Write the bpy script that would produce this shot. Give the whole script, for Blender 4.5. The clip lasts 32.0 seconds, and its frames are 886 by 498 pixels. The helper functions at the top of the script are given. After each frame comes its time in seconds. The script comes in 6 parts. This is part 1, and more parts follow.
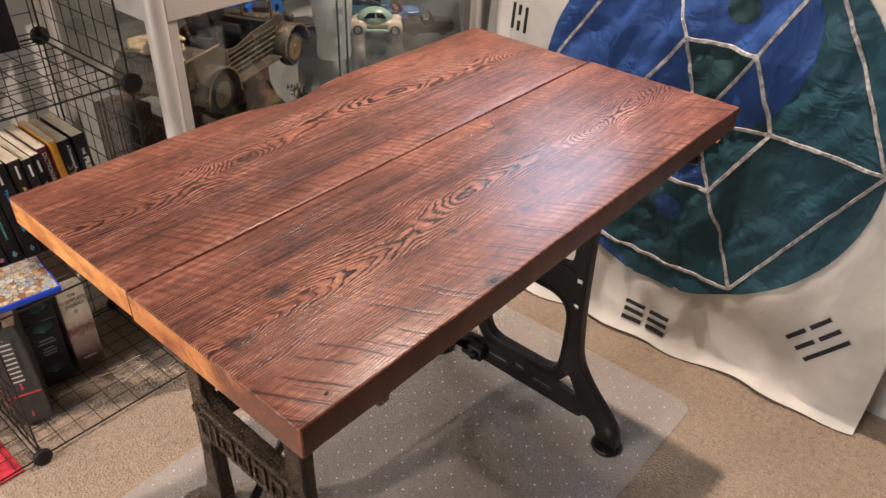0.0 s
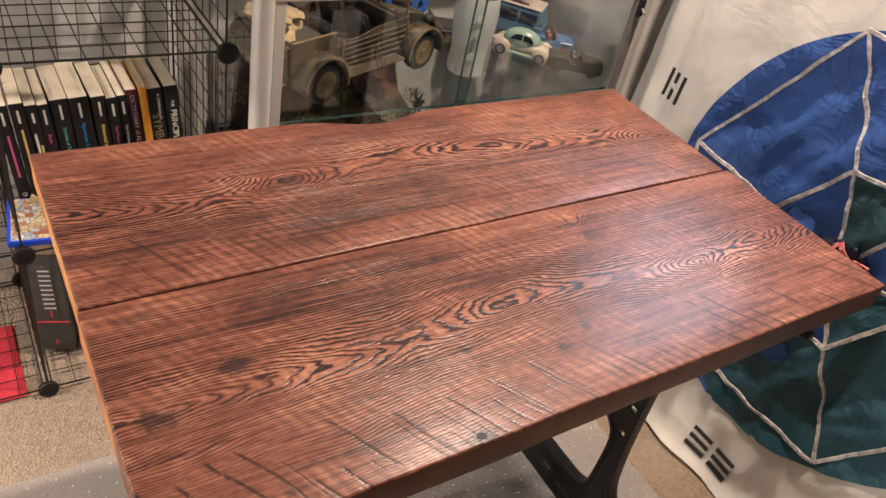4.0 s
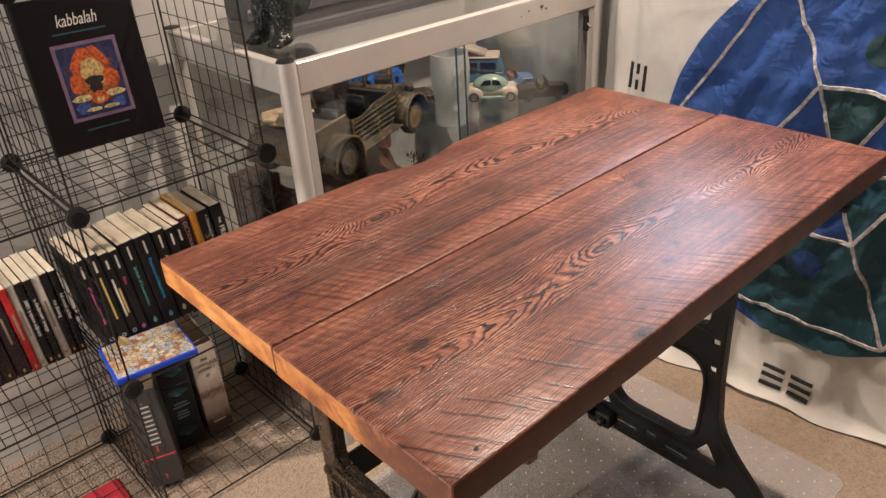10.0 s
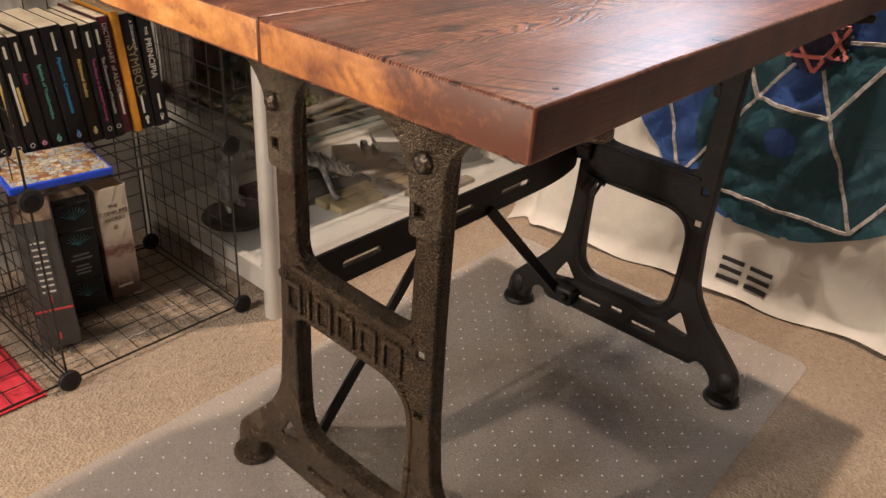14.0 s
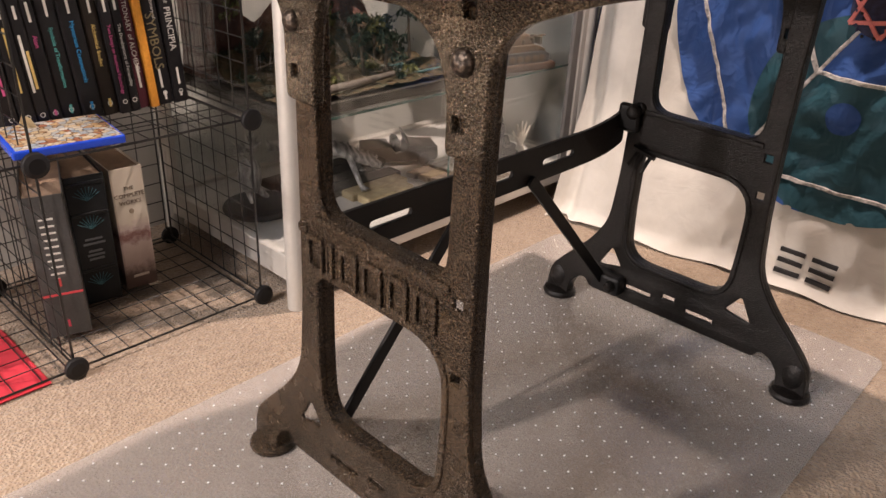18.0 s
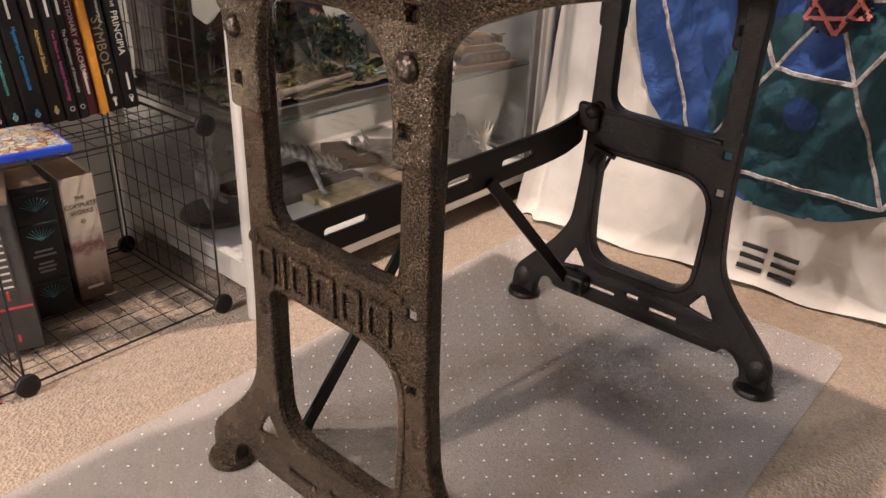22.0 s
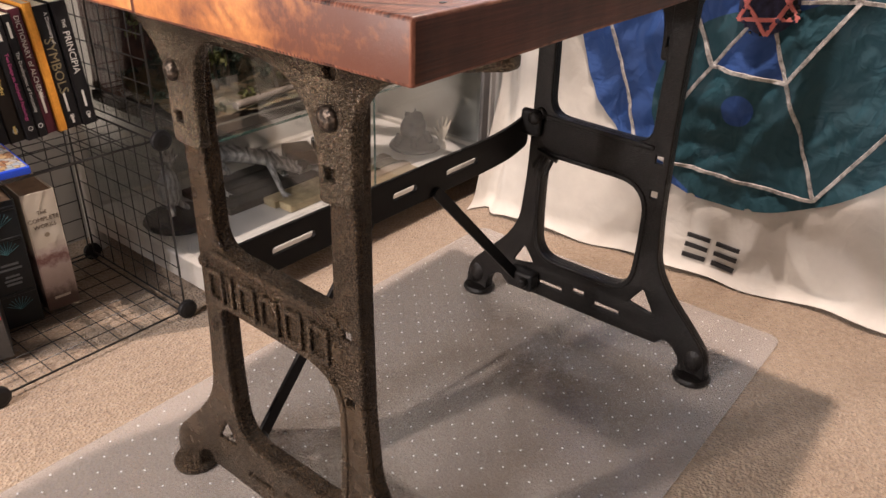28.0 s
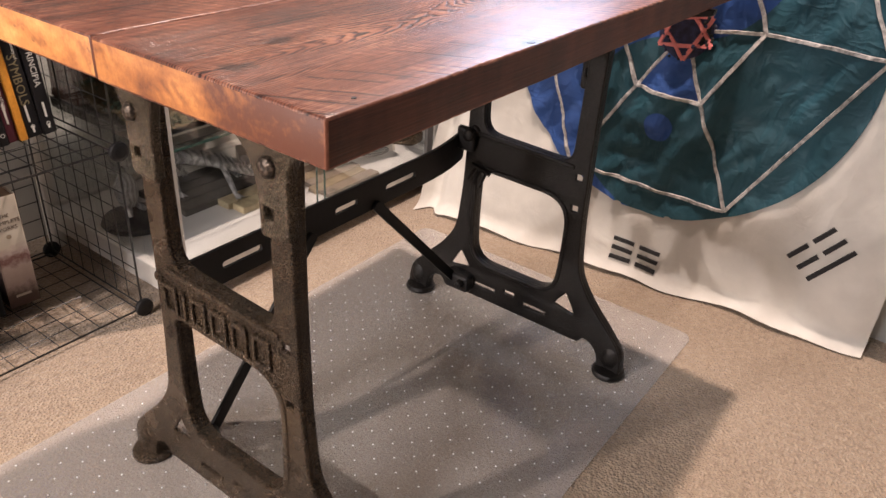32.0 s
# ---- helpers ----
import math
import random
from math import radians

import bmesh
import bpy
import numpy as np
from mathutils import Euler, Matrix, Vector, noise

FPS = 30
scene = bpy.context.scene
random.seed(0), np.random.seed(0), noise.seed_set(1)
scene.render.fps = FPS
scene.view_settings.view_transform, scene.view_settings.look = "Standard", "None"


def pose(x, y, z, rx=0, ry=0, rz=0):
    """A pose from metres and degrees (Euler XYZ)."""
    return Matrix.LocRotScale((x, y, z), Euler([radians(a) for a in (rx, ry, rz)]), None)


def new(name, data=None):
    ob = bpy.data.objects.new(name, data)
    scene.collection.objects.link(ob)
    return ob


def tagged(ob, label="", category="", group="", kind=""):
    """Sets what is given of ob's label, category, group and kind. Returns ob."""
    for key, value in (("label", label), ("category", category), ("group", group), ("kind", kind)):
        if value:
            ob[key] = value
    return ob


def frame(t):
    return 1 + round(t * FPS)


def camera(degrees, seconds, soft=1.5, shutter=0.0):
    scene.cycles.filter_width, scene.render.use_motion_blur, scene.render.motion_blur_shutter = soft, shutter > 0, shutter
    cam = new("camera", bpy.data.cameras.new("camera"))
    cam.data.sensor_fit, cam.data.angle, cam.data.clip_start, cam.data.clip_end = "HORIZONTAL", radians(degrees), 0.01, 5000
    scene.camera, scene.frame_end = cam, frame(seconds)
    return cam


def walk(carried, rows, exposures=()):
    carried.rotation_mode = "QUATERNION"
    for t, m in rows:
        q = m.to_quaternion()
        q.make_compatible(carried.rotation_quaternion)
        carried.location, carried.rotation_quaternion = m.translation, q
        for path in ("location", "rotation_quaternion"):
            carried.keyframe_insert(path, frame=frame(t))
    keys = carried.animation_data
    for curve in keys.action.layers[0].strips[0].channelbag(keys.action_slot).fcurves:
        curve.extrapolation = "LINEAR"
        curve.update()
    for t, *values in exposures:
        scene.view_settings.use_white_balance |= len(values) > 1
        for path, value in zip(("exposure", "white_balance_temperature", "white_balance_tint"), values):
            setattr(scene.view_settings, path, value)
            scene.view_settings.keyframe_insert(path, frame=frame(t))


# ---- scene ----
cam = camera(60.3, 32.0)
METRES, EYE, TILT, LEAN, TURN = 1.89, 1.30, 0.0, 0.0, 40.1
ROWS = [
    (0.0, 0.0, 0.0, 0.0, 1.12, -34.72, -1.62),
    (0.5, 0.0167, 0.0125, 0.0114, 4.53, -35.07, -1.69),
    (1.0, 0.0261, 0.0046, 0.0162, 7.04, -34.86, -2.71),
    (1.5, 0.0328, -0.0019, 0.019, 8.39, -34.59, -3.61),
    (2.0, 0.0355, -0.0075, 0.0219, 9.37, -34.3, -4.53),
    (2.5, 0.0367, -0.0001, 0.0197, 10.64, -34.48, -5.9),
    (3.0, 0.0524, 0.0308, 0.0193, 13.17, -35.6, -7.4),
    (3.5, 0.0586, 0.0702, 0.0152, 16.4, -36.62, -9.17),
    (4.0, 0.0414, 0.1202, 0.0163, 19.2, -37.7, -10.59),
    (4.5, 0.0402, 0.1456, 0.0141, 21.17, -38.39, -11.47),
    (6.5, 0.0874, 0.1131, 0.0123, 19.84, -34.72, -6.07),
    (7.0, 0.0768, 0.0813, 0.0138, 15.46, -32.01, -3.57),
    (7.5, 0.0377, 0.0398, 0.0118, 11.06, -29.45, -1.4),
    (8.0, 0.0056, 0.0081, -0.0053, 8.51, -28.58, -0.48),
    (8.5, -0.0106, 0.0028, -0.0147, 7.01, -28.05, 0.77),
    (9.0, -0.0144, -0.001, -0.0188, 6.22, -27.91, 1.89),
    (9.5, -0.022, -0.0006, -0.0212, 6.29, -28.37, 2.46),
    (10.0, -0.0234, 0.0002, -0.0149, 7.14, -29.23, 3.21),
    (10.5, -0.0249, -0.002, -0.0098, 8.28, -29.67, 3.87),
    (11.0, -0.0228, 0.0071, -0.0132, 8.88, -29.37, 3.63),
    (11.5, -0.0192, 0.0162, -0.0379, 8.53, -29.22, 2.16),
    (12.0, -0.0353, 0.0125, -0.0742, 7.04, -29.55, -0.17),
    (12.5, -0.0547, 0.0036, -0.0963, 6.07, -30.11, -1.63),
    (13.0, -0.0629, 0.0097, -0.1254, 5.07, -30.63, -3.02),
    (13.5, -0.0784, 0.0051, -0.1629, 2.69, -29.89, -3.79),
    (14.0, -0.0962, -0.0027, -0.1995, 1.7, -29.26, -3.71),
    (14.5, -0.11, -0.0057, -0.2264, 2.22, -28.22, -3.58),
    (16.5, -0.1029, 0.0213, -0.2865, 3.94, -26.72, -3.39),
    (17.0, -0.1012, 0.0244, -0.2833, 3.77, -26.49, -3.05),
    (17.5, -0.0993, 0.0263, -0.2769, 3.61, -26.4, -2.73),
    (18.0, -0.0984, 0.0231, -0.277, 3.54, -26.37, -2.55),
    (18.5, -0.1019, 0.0213, -0.276, 3.47, -26.34, -2.4),
    (19.0, -0.0984, 0.025, -0.2771, 3.17, -26.48, -2.37),
    (19.5, -0.0951, 0.0281, -0.2822, 2.79, -26.77, -2.43),
    (20.0, -0.0938, 0.0296, -0.2827, 2.34, -27.0, -2.45),
    (20.5, -0.0935, 0.0292, -0.2817, 1.98, -26.84, -2.28),
    (21.0, -0.0909, 0.0296, -0.28, 1.7, -26.69, -2.18),
    (21.5, -0.0894, 0.0313, -0.2786, 1.51, -26.51, -2.16),
    (22.0, -0.0885, 0.0343, -0.2758, 1.12, -26.44, -2.29),
    (22.5, -0.0856, 0.0371, -0.2762, 0.56, -26.47, -2.44),
    (23.0, -0.0831, 0.0402, -0.2751, 0.03, -26.37, -2.32),
    (23.5, -0.0827, 0.0413, -0.2702, -0.28, -25.96, -2.1),
    (24.0, -0.083, 0.0422, -0.27, -0.59, -25.82, -2.01),
    (24.5, -0.0808, 0.0433, -0.2712, -0.91, -26.19, -2.01),
    (25.0, -0.0774, 0.0389, -0.268, -0.97, -26.64, -1.99),
    (25.5, -0.0734, 0.027, -0.2536, -0.79, -27.31, -1.92),
    (27.5, -0.0627, 0.0164, -0.2381, -0.59, -28.17, -1.83),
    (28.0, -0.062, 0.0173, -0.2362, -0.9, -28.26, -1.49),
    (28.5, -0.0588, 0.0205, -0.2355, -1.47, -28.45, -1.32),
    (29.0, -0.0535, 0.0244, -0.2386, -1.98, -28.81, -1.54),
    (29.5, -0.0492, 0.0165, -0.2295, -2.22, -29.27, -1.81),
    (30.0, -0.0549, -0.0006, -0.2133, -1.98, -30.09, -2.16),
    (30.5, -0.0623, -0.0213, -0.2116, -1.57, -30.91, -2.76),
    (31.0, -0.0601, -0.0304, -0.1956, -1.59, -30.83, -3.09),
    (31.5, -0.0536, -0.0292, -0.1823, -2.2, -30.28, -3.33),
    (32.0, -0.0431, -0.0257, -0.1805, -3.2, -29.76, -3.31),
]
walk(cam, [(t, pose(0, 0, EYE, TILT, LEAN, TURN) @ pose(METRES * x, METRES * y, METRES * z, 90 + pitch, roll, yaw)) for t, x, y, z, yaw, pitch, roll in ROWS],
     [(0.0, 0.10, 6450, 13), (3.0, 0.10, 6750, 14), (8.0, 0.04, 6650, 13), (13.0, -0.03, 6950, 14), (14.5, -0.10, 7200, 14), (16.5, 0.40, 6480, 17), (25.5, 0.40, 6480, 17), (32.0, 0.36, 6450, 17)])

# ---- world, lamps ----
world = bpy.data.worlds.new("world")
scene.world = world
world.use_nodes = True
world.node_tree.nodes["Background"].inputs[0].default_value = (0.8, 0.85, 1.0, 1)
world.node_tree.nodes["Background"].inputs[1].default_value = 0.012


def lamp(name, at, watts, colour, size):
    data = bpy.data.lights.new(name, "POINT")
    data.energy, data.color, data.shadow_soft_size = watts, colour, size
    ob = new(name, data)
    ob.location = at
    return ob


# a shaded warm ceiling bulb over the flag's end of the table, a shaded desk lamp beyond the shelving,
# a low side lamp across the room; added besides: a soft room fill and a cool sheen spot by the flag
bulb = lamp("ceiling_bulb", (-0.82, 1.39, 2.40), 1, (1.0, 0.83, 0.70), 0.03)
bulb.data = bpy.data.lights.new("ceiling_bulb", "SPOT")
bulb.data.energy, bulb.data.color, bulb.data.shadow_soft_size, bulb.data.spot_size, bulb.data.spot_blend = 195, (1.0, 0.83, 0.71), 0.03, radians(102), 0.75
lamp("side_lamp", (-1.50, -2.60, 0.88), 128, (1.0, 0.91, 0.84), 0.05)
desk = lamp("desk_lamp", (-1.20, -1.05, 1.40), 1, (1.0, 0.86, 0.72), 0.03)
desk.data = bpy.data.lights.new("desk_lamp", "SPOT")
desk.data.energy, desk.data.color, desk.data.shadow_soft_size, desk.data.spot_size, desk.data.spot_blend = 76, (1.0, 0.88, 0.77), 0.03, radians(139), 0.12
# added spot that makes the cool highlight on the planks, no known source
cool = lamp("cool_sheen_spot", (-0.79, 1.38, 1.15), 1, (0.70, 0.83, 1.0), 0.05)
cool.data = bpy.data.lights.new("cool_sheen_spot", "SPOT")
cool.data.energy, cool.data.color, cool.data.shadow_soft_size, cool.data.spot_size, cool.data.spot_blend = 14.5, (0.58, 0.74, 1.0), 0.17, radians(105), 0.6
cool.rotation_mode = "QUATERNION"
cool.rotation_quaternion = (Vector((-0.52, 0.80, 0.764)) - Vector((-0.79, 1.38, 1.15))).to_track_quat("-Z", "Y")
# added soft fill that lifts the whole room, not a lamp known there
lamp("room_fill", (-0.70, -2.20, 2.20), 95, (0.86, 0.92, 1.0), 0.30)

# ---- materials ----


class Nodes:
    """Short hand for a node material."""

    def __init__(self, name):
        self.mat = bpy.data.materials.new(name)
        self.mat.use_nodes = True
        self.t = self.mat.node_tree
        self.bsdf = self.t.nodes["Principled BSDF"]

    def put(self, socket, value):
        if isinstance(value, bpy.types.NodeSocket):
            self.t.links.new(value, socket)
        elif hasattr(value, "__len__") and len(value) == 3 and socket.type == "RGBA":
            socket.default_value = (*value, 1)
        else:
            socket.default_value = value

    def node(self, kind, out=0, ins=None, **props):
        n = self.t.nodes.new("ShaderNode" + kind)
        for k, v in props.items():
            setattr(n, k, v)
        for k, v in (ins or {}).items():
            self.put(n.inputs[k], v)
        return n.outputs[out]

    def math(self, op, a, b=0.0, c=0.0):
        return self.node("Math", 0, {0: a, 1: b, 2: c}, operation=op)

    def add(self, a, b): return self.math("ADD", a, b)
    def sub(self, a, b): return self.math("SUBTRACT", a, b)
    def mul(self, a, b): return self.math("MULTIPLY", a, b)

    def coords(self, scale=(1, 1, 1), rot=(0, 0, 0), offset=None):
        c = self.node("TexCoord", "Object")
        if offset is not None:
            c = self.node("VectorMath", 0, {0: c, 1: offset}, operation="ADD")
        return self.node("Mapping", 0, {"Vector": c, "Scale": scale, "Rotation": rot})

    def noise(self, scale, detail=4, rough=0.55, at=None, stretch=(1, 1, 1), rot=(0, 0, 0)):
        return self.node("TexNoise", 0, {"Vector": at or self.coords(stretch, rot), "Scale": scale, "Detail": detail, "Roughness": rough})

    def ramp(self, value, stops, smooth=False):
        n = self.t.nodes.new("ShaderNodeValToRGB")
        self.put(n.inputs[0], value)
        e = n.color_ramp.elements
        while len(e) < len(stops):
            e.new(0.5)
        for el, (p, c) in zip(e, stops):
            el.position = p
            el.color = (*c, 1) if hasattr(c, "__len__") else (c, c, c, 1)
        if smooth:
            n.color_ramp.interpolation = "EASE"
        return n.outputs[0]

    def mix(self, f, a, b, mode="MIX"):
        n = self.t.nodes.new("ShaderNodeMix")
        n.data_type, n.blend_type = "RGBA", mode
        for i, v in ((0, f), (6, a), (7, b)):
            self.put(n.inputs[i], v)
        return n.outputs[2]

    def bump(self, height, strength=0.3, distance=0.002, normal=None):
        ins = {"Height": height, "Strength": strength, "Distance": distance}
        if normal is not None:
            ins["Normal"] = normal
        return self.node("Bump", 0, ins)

    def done(self, colour=None, rough=None, metal=None, normal=None, **more):
        names = {"coat": "Coat Weight", "coat_rough": "Coat Roughness", "spec": "Specular IOR Level", "trans": "Transmission Weight",
                 "ior": "IOR", "sheen": "Sheen Weight", "alpha": "Alpha", "sub": "Subsurface Weight"}
        for k, v in (("Base Color", colour), ("Roughness", rough), ("Metallic", metal), ("Normal", normal)):
            if v is not None:
                self.put(self.bsdf.inputs[k], v)
        for k, v in more.items():
            self.put(self.bsdf.inputs[names[k]], v)
        return self.mat


def plain(name, colour, rough=0.5, metal=0.0, var=0.25, scale=30, relief=0.1, **more):
    """A surface of one colour, mottled at two scales, with a fine relief."""
    m = Nodes(name)
    big, small = m.noise(scale, 3), m.noise(scale * 9, 3)
    f = m.add(m.mul(big, 0.6), m.mul(small, 0.4))
    lo = tuple(c * (1 - var) for c in colour)
    hi = tuple(min(1, c * (1 + var)) for c in colour)
    col = m.ramp(f, [(0.3, lo), (0.7, hi)])
    r = m.math("MULTIPLY_ADD", small, 0.25, rough - 0.12)
    return m.done(col, r, metal, m.bump(small, relief, 0.001), **more)


def table_wood(name, pith, depth, knots, stains, seed, edge_x, dense, ring_gap, bite):
    """Reddish stained flat-sawn plank. The heart of the tree runs under the surface: pith gives its x and depth its depth by y, so that the rings
    come up as ovals where it is near and as long points where it sinks; straight grain beside it, slanting saw cuts from one edge."""
    m = Nodes(name)
    pos = m.coords()
    sx = m.node("SeparateXYZ", 0, {0: pos})
    sy = m.node("SeparateXYZ", 1, {0: pos})
    along = m.math("DIVIDE", m.sub(sy, 0.27), 1.02)

    def by_y(stops, lo, span):
        n = m.t.nodes.new("ShaderNodeValToRGB")
        m.put(n.inputs[0], along)
        n.color_ramp.interpolation = "B_SPLINE"
        e = n.color_ramp.elements
        while len(e) < len(stops):
            e.new(0.5)
        for el, (y, v) in zip(e, stops):
            g = (v - lo) / span
            el.position, el.color = (y - 0.27) / 1.02, (g, g, g, 1)
        return m.math("MULTIPLY_ADD", n.outputs[0], span, lo)

    bend = m.noise(1.0, 2, 0.5, m.coords((15, 5.5, 1), (0, 0, 0), (seed * 2, seed, 0)))
    wobble = m.noise(1.0, 4, 0.62, m.coords((44, 11, 8), (0, 0, 0), (seed, 0, 0)))
    dx = m.add(m.sub(sx, by_y(pith, -1.0, 0.6)), m.mul(m.sub(bend, 0.5), 0.030))
    deep = m.add(by_y(depth, 0.0, 0.05), m.mul(m.sub(wobble, 0.5), 0.003))
    r = m.math("SQRT", m.add(m.mul(dx, dx), m.mul(deep, deep)))
    far = m.math("ABSOLUTE", dx)
    heart = m.ramp(m.add(far, m.mul(m.sub(wobble, 0.5), 0.05)), [(0.0, 1.0), (0.036, 0.92), (0.062, 0.42), (0.11, 0.22)])
    r = m.add(r, m.mul(m.mul(m.sub(wobble, 0.5), 0.010), heart))
    for kx, ky, ks, kh in knots:
        ex, ey = m.mul(m.sub(sx, kx), 1.25), m.sub(sy, ky)
        r = m.add(r, m.mul(m.math("EXPONENT", m.mul(m.add(m.mul(ex, ex), m.mul(ey, ey)), -1.0 / (ks * ks))), kh))
    phase = m.math("FRACT", m.math("DIVIDE", r, ring_gap))
    ring = m.ramp(phase, [(0.0, 0.80), (0.25, 0.98), (0.55, 0.72), (0.72, 0.05), (0.90, 0.0), (1.0, 0.80)])
    grain = m.noise(1.0, 5, 0.7, m.coords((420, 8, 60), (0, 0, 0), (seed, 0, 0)))
    streak = m.noise(1.0, 4, 0.62, m.coords((150, 2.4, 8), (0, 0, 0), (0, seed, 0)))
    blot = m.noise(1.0, 5, 0.6, m.coords((20, 10, 1), (0, 0, 0), (seed, seed, 0)))
    cloud = m.noise(1.0, 3, 0.5, m.coords((10, 4.0, 1), (0, 0, 0), (seed, 2, 0)))
    packed = m.ramp(m.math("ABSOLUTE", m.sub(sx, dense)), [(0.0, 1.0), (0.030, 0.9), (0.065, 0.0)])
    turned = m.coords((1, 1, 1), (0, 0, radians(-28)))
    ripple = m.node("TexWave", 0, {"Vector": turned, "Scale": 24.0, "Distortion": 3.0, "Detail": 2.0, "Detail Scale": 1.0, "Detail Roughness": 0.6, "Phase Offset": seed}, bands_direction="Y")
    grit = m.noise(1.0, 4, 0.65, m.coords((150, 60, 1), (0, 0, 0), (seed, 1, 0)))

    def part_of(value, gain):
        return m.mul(m.sub(value, 0.5), gain)

    show = m.math("MAXIMUM", heart, m.mul(packed, 0.70))
    fade = m.ramp(m.noise(1.0, 3, 0.5, m.coords((22, 9, 1), (0, 0, 0), (seed, 9, 0))), [(0.36, 0.25), (0.58, 1.0)])
    tone = m.mul(m.mul(m.sub(ring, 0.64), 0.66), m.mul(show, fade))
    tone = m.add(tone, m.add(m.add(part_of(grain, 0.62), part_of(grit, 0.42)), part_of(streak, m.math("MULTIPLY_ADD", packed, 0.35, 0.36))))
    tone = m.add(tone, m.add(part_of(blot, 0.46), m.add(part_of(cloud, 0.36), m.sub(0.542, m.add(m.mul(heart, 0.03), m.mul(packed, 0.08))))))
    tone = m.add(tone, m.mul(m.mul(m.sub(ripple, 0.5), 0.13), m.ramp(blot, [(0.46, 0.0), (0.62, 1.0)])))
    colour = m.ramp(tone, [(0.12, (0.013, 0.0074, 0.0072)), (0.32, (0.051, 0.0205, 0.0165)), (0.48, (0.134, 0.046, 0.0285)), (0.62, (0.220, 0.082, 0.050)), (0.86, (0.40, 0.184, 0.110))])
    # saw cuts: each cell across the slant holds one cut of its own length
    u = m.sub(m.mul(sy, 0.86), m.mul(sx, 0.51))
    u = m.add(u, m.mul(m.sub(m.noise(1.0, 2, 0.5, m.coords((14, 14, 1))), 0.5), 0.012))
    marks = None
    for pitch, width, reach, off in ((0.0250, 0.0028, 0.098, 0.0), (0.0125, 0.0019, 0.085, 7.3)):
        cell = m.math("FLOOR", m.add(m.math("DIVIDE", u, pitch), off))
        rnd = m.node("TexWhiteNoise", 0, {"W": m.add(cell, seed * 13 + off)}, noise_dimensions="1D")
        rnd2 = m.node("TexWhiteNoise", 0, {"W": m.add(cell, seed * 29 + 5.5 + off)}, noise_dimensions="1D")
        inside = m.math("ABSOLUTE", m.sub(m.math("FRACT", m.add(m.math("DIVIDE", u, pitch), off)), m.math("MULTIPLY_ADD", rnd2, 0.5, 0.25)))
        line = m.ramp(m.mul(inside, pitch / width), [(0.12, 1.0), (0.95, 0.0)])
        length = m.mul(m.math("POWER", rnd, 1.1), reach)
        start = m.mul(m.math("POWER", rnd2, 2.0), 0.035)
        q = m.math("ABSOLUTE", m.sub(sx, edge_x))
        span = m.mul(m.ramp(m.math("MULTIPLY_ADD", m.sub(length, q), 30.0, 0.5), [(0.40, 0.0), (0.60, 1.0)]), m.ramp(m.math("MULTIPLY_ADD", m.sub(q, start), 30.0, 0.5), [(0.40, 0.0), (0.60, 1.0)]))
        cut = m.mul(line, span)
        marks = cut if marks is None else m.math("MAXIMUM", marks, m.mul(cut, 0.7))
    broken = m.ramp(m.noise(1.0, 3, 0.6, m.coords((70, 160, 1), (0, 0, radians(-28)), (0, seed, 0))), [(0.32, 0.15), (0.44, 1.0)])
    marks = m.mul(marks, broken)
    speck = m.ramp(m.noise(1.0, 4, 0.7, m.coords((95, 40, 1), (0, 0, 0), (3, seed, 0))), [(0.69, 0.0), (0.74, 1.0)])
    colour = m.mix(m.mul(marks, bite), colour, (0.018, 0.009, 0.009))
    colour = m.mix(m.mul(speck, 0.6), colour, (0.026, 0.015, 0.014))
    # old knots and ink-dark stains with ragged rims
    rag = m.noise(1.0, 4, 0.65, m.coords((85, 60, 1), (0, 0, 0), (seed, 4, 0)))
    for kx, ky, rx, ry, amount in stains:
        ex, ey = m.math("DIVIDE", m.sub(sx, kx), rx), m.math("DIVIDE", m.sub(sy, ky), ry)
        d = m.add(m.math("SQRT", m.add(m.mul(ex, ex), m.mul(ey, ey))), m.mul(m.sub(rag, 0.5), 2.4))
        colour = m.mix(m.mul(m.ramp(d, [(0.45, 1.0), (1.0, 0.0)]), amount), colour, (0.022, 0.014, 0.014))
    height = m.add(m.mul(m.mul(ring, show), 0.50), m.add(m.mul(grain, 0.30), m.mul(ripple, 0.05)))
    height = m.sub(height, m.add(m.mul(marks, 0.2), m.mul(speck, 0.3)))
    rough = m.math("MULTIPLY_ADD", m.add(m.mul(grain, 0.5), m.mul(blot, 0.5)), 0.22, 0.34)
    m.put(m.bsdf.inputs["Coat Normal"], m.bump(height, 0.8, 0.0011))
    return m.done(colour, rough, 0, m.bump(height, 0.8, 0.0014), coat=0.36, coat_rough=0.26, spec=0.12)


M_PLANK_B = table_wood("plank_wood_back", [(0.285, -0.868), (0.41, -0.836), (0.566, -0.864), (0.80, -0.892), (0.95, -0.866), (1.10, -0.855), (1.217, -0.835)],
                       [(0.285, 0.010), (0.34, 0.012), (0.45, 0.038), (0.51, 0.030), (0.566, 0.002), (0.62, 0.028), (0.70, 0.036), (0.80, 0.026), (0.90, 0.012), (0.98, 0.022), (1.08, 0.040), (1.15, 0.030), (1.217, 0.004), (1.27, 0.024)],
                       [(-0.945, 1.007, 0.018, 0.014)], [(-0.945, 1.007, 0.010, 0.014, 0.6), (-0.862, 0.572, 0.012, 0.020, 0.35), (-0.716, 0.81, 0.010, 0.030, 0.5)], 1.7, -0.706, -0.80, 0.0034, 0.62)
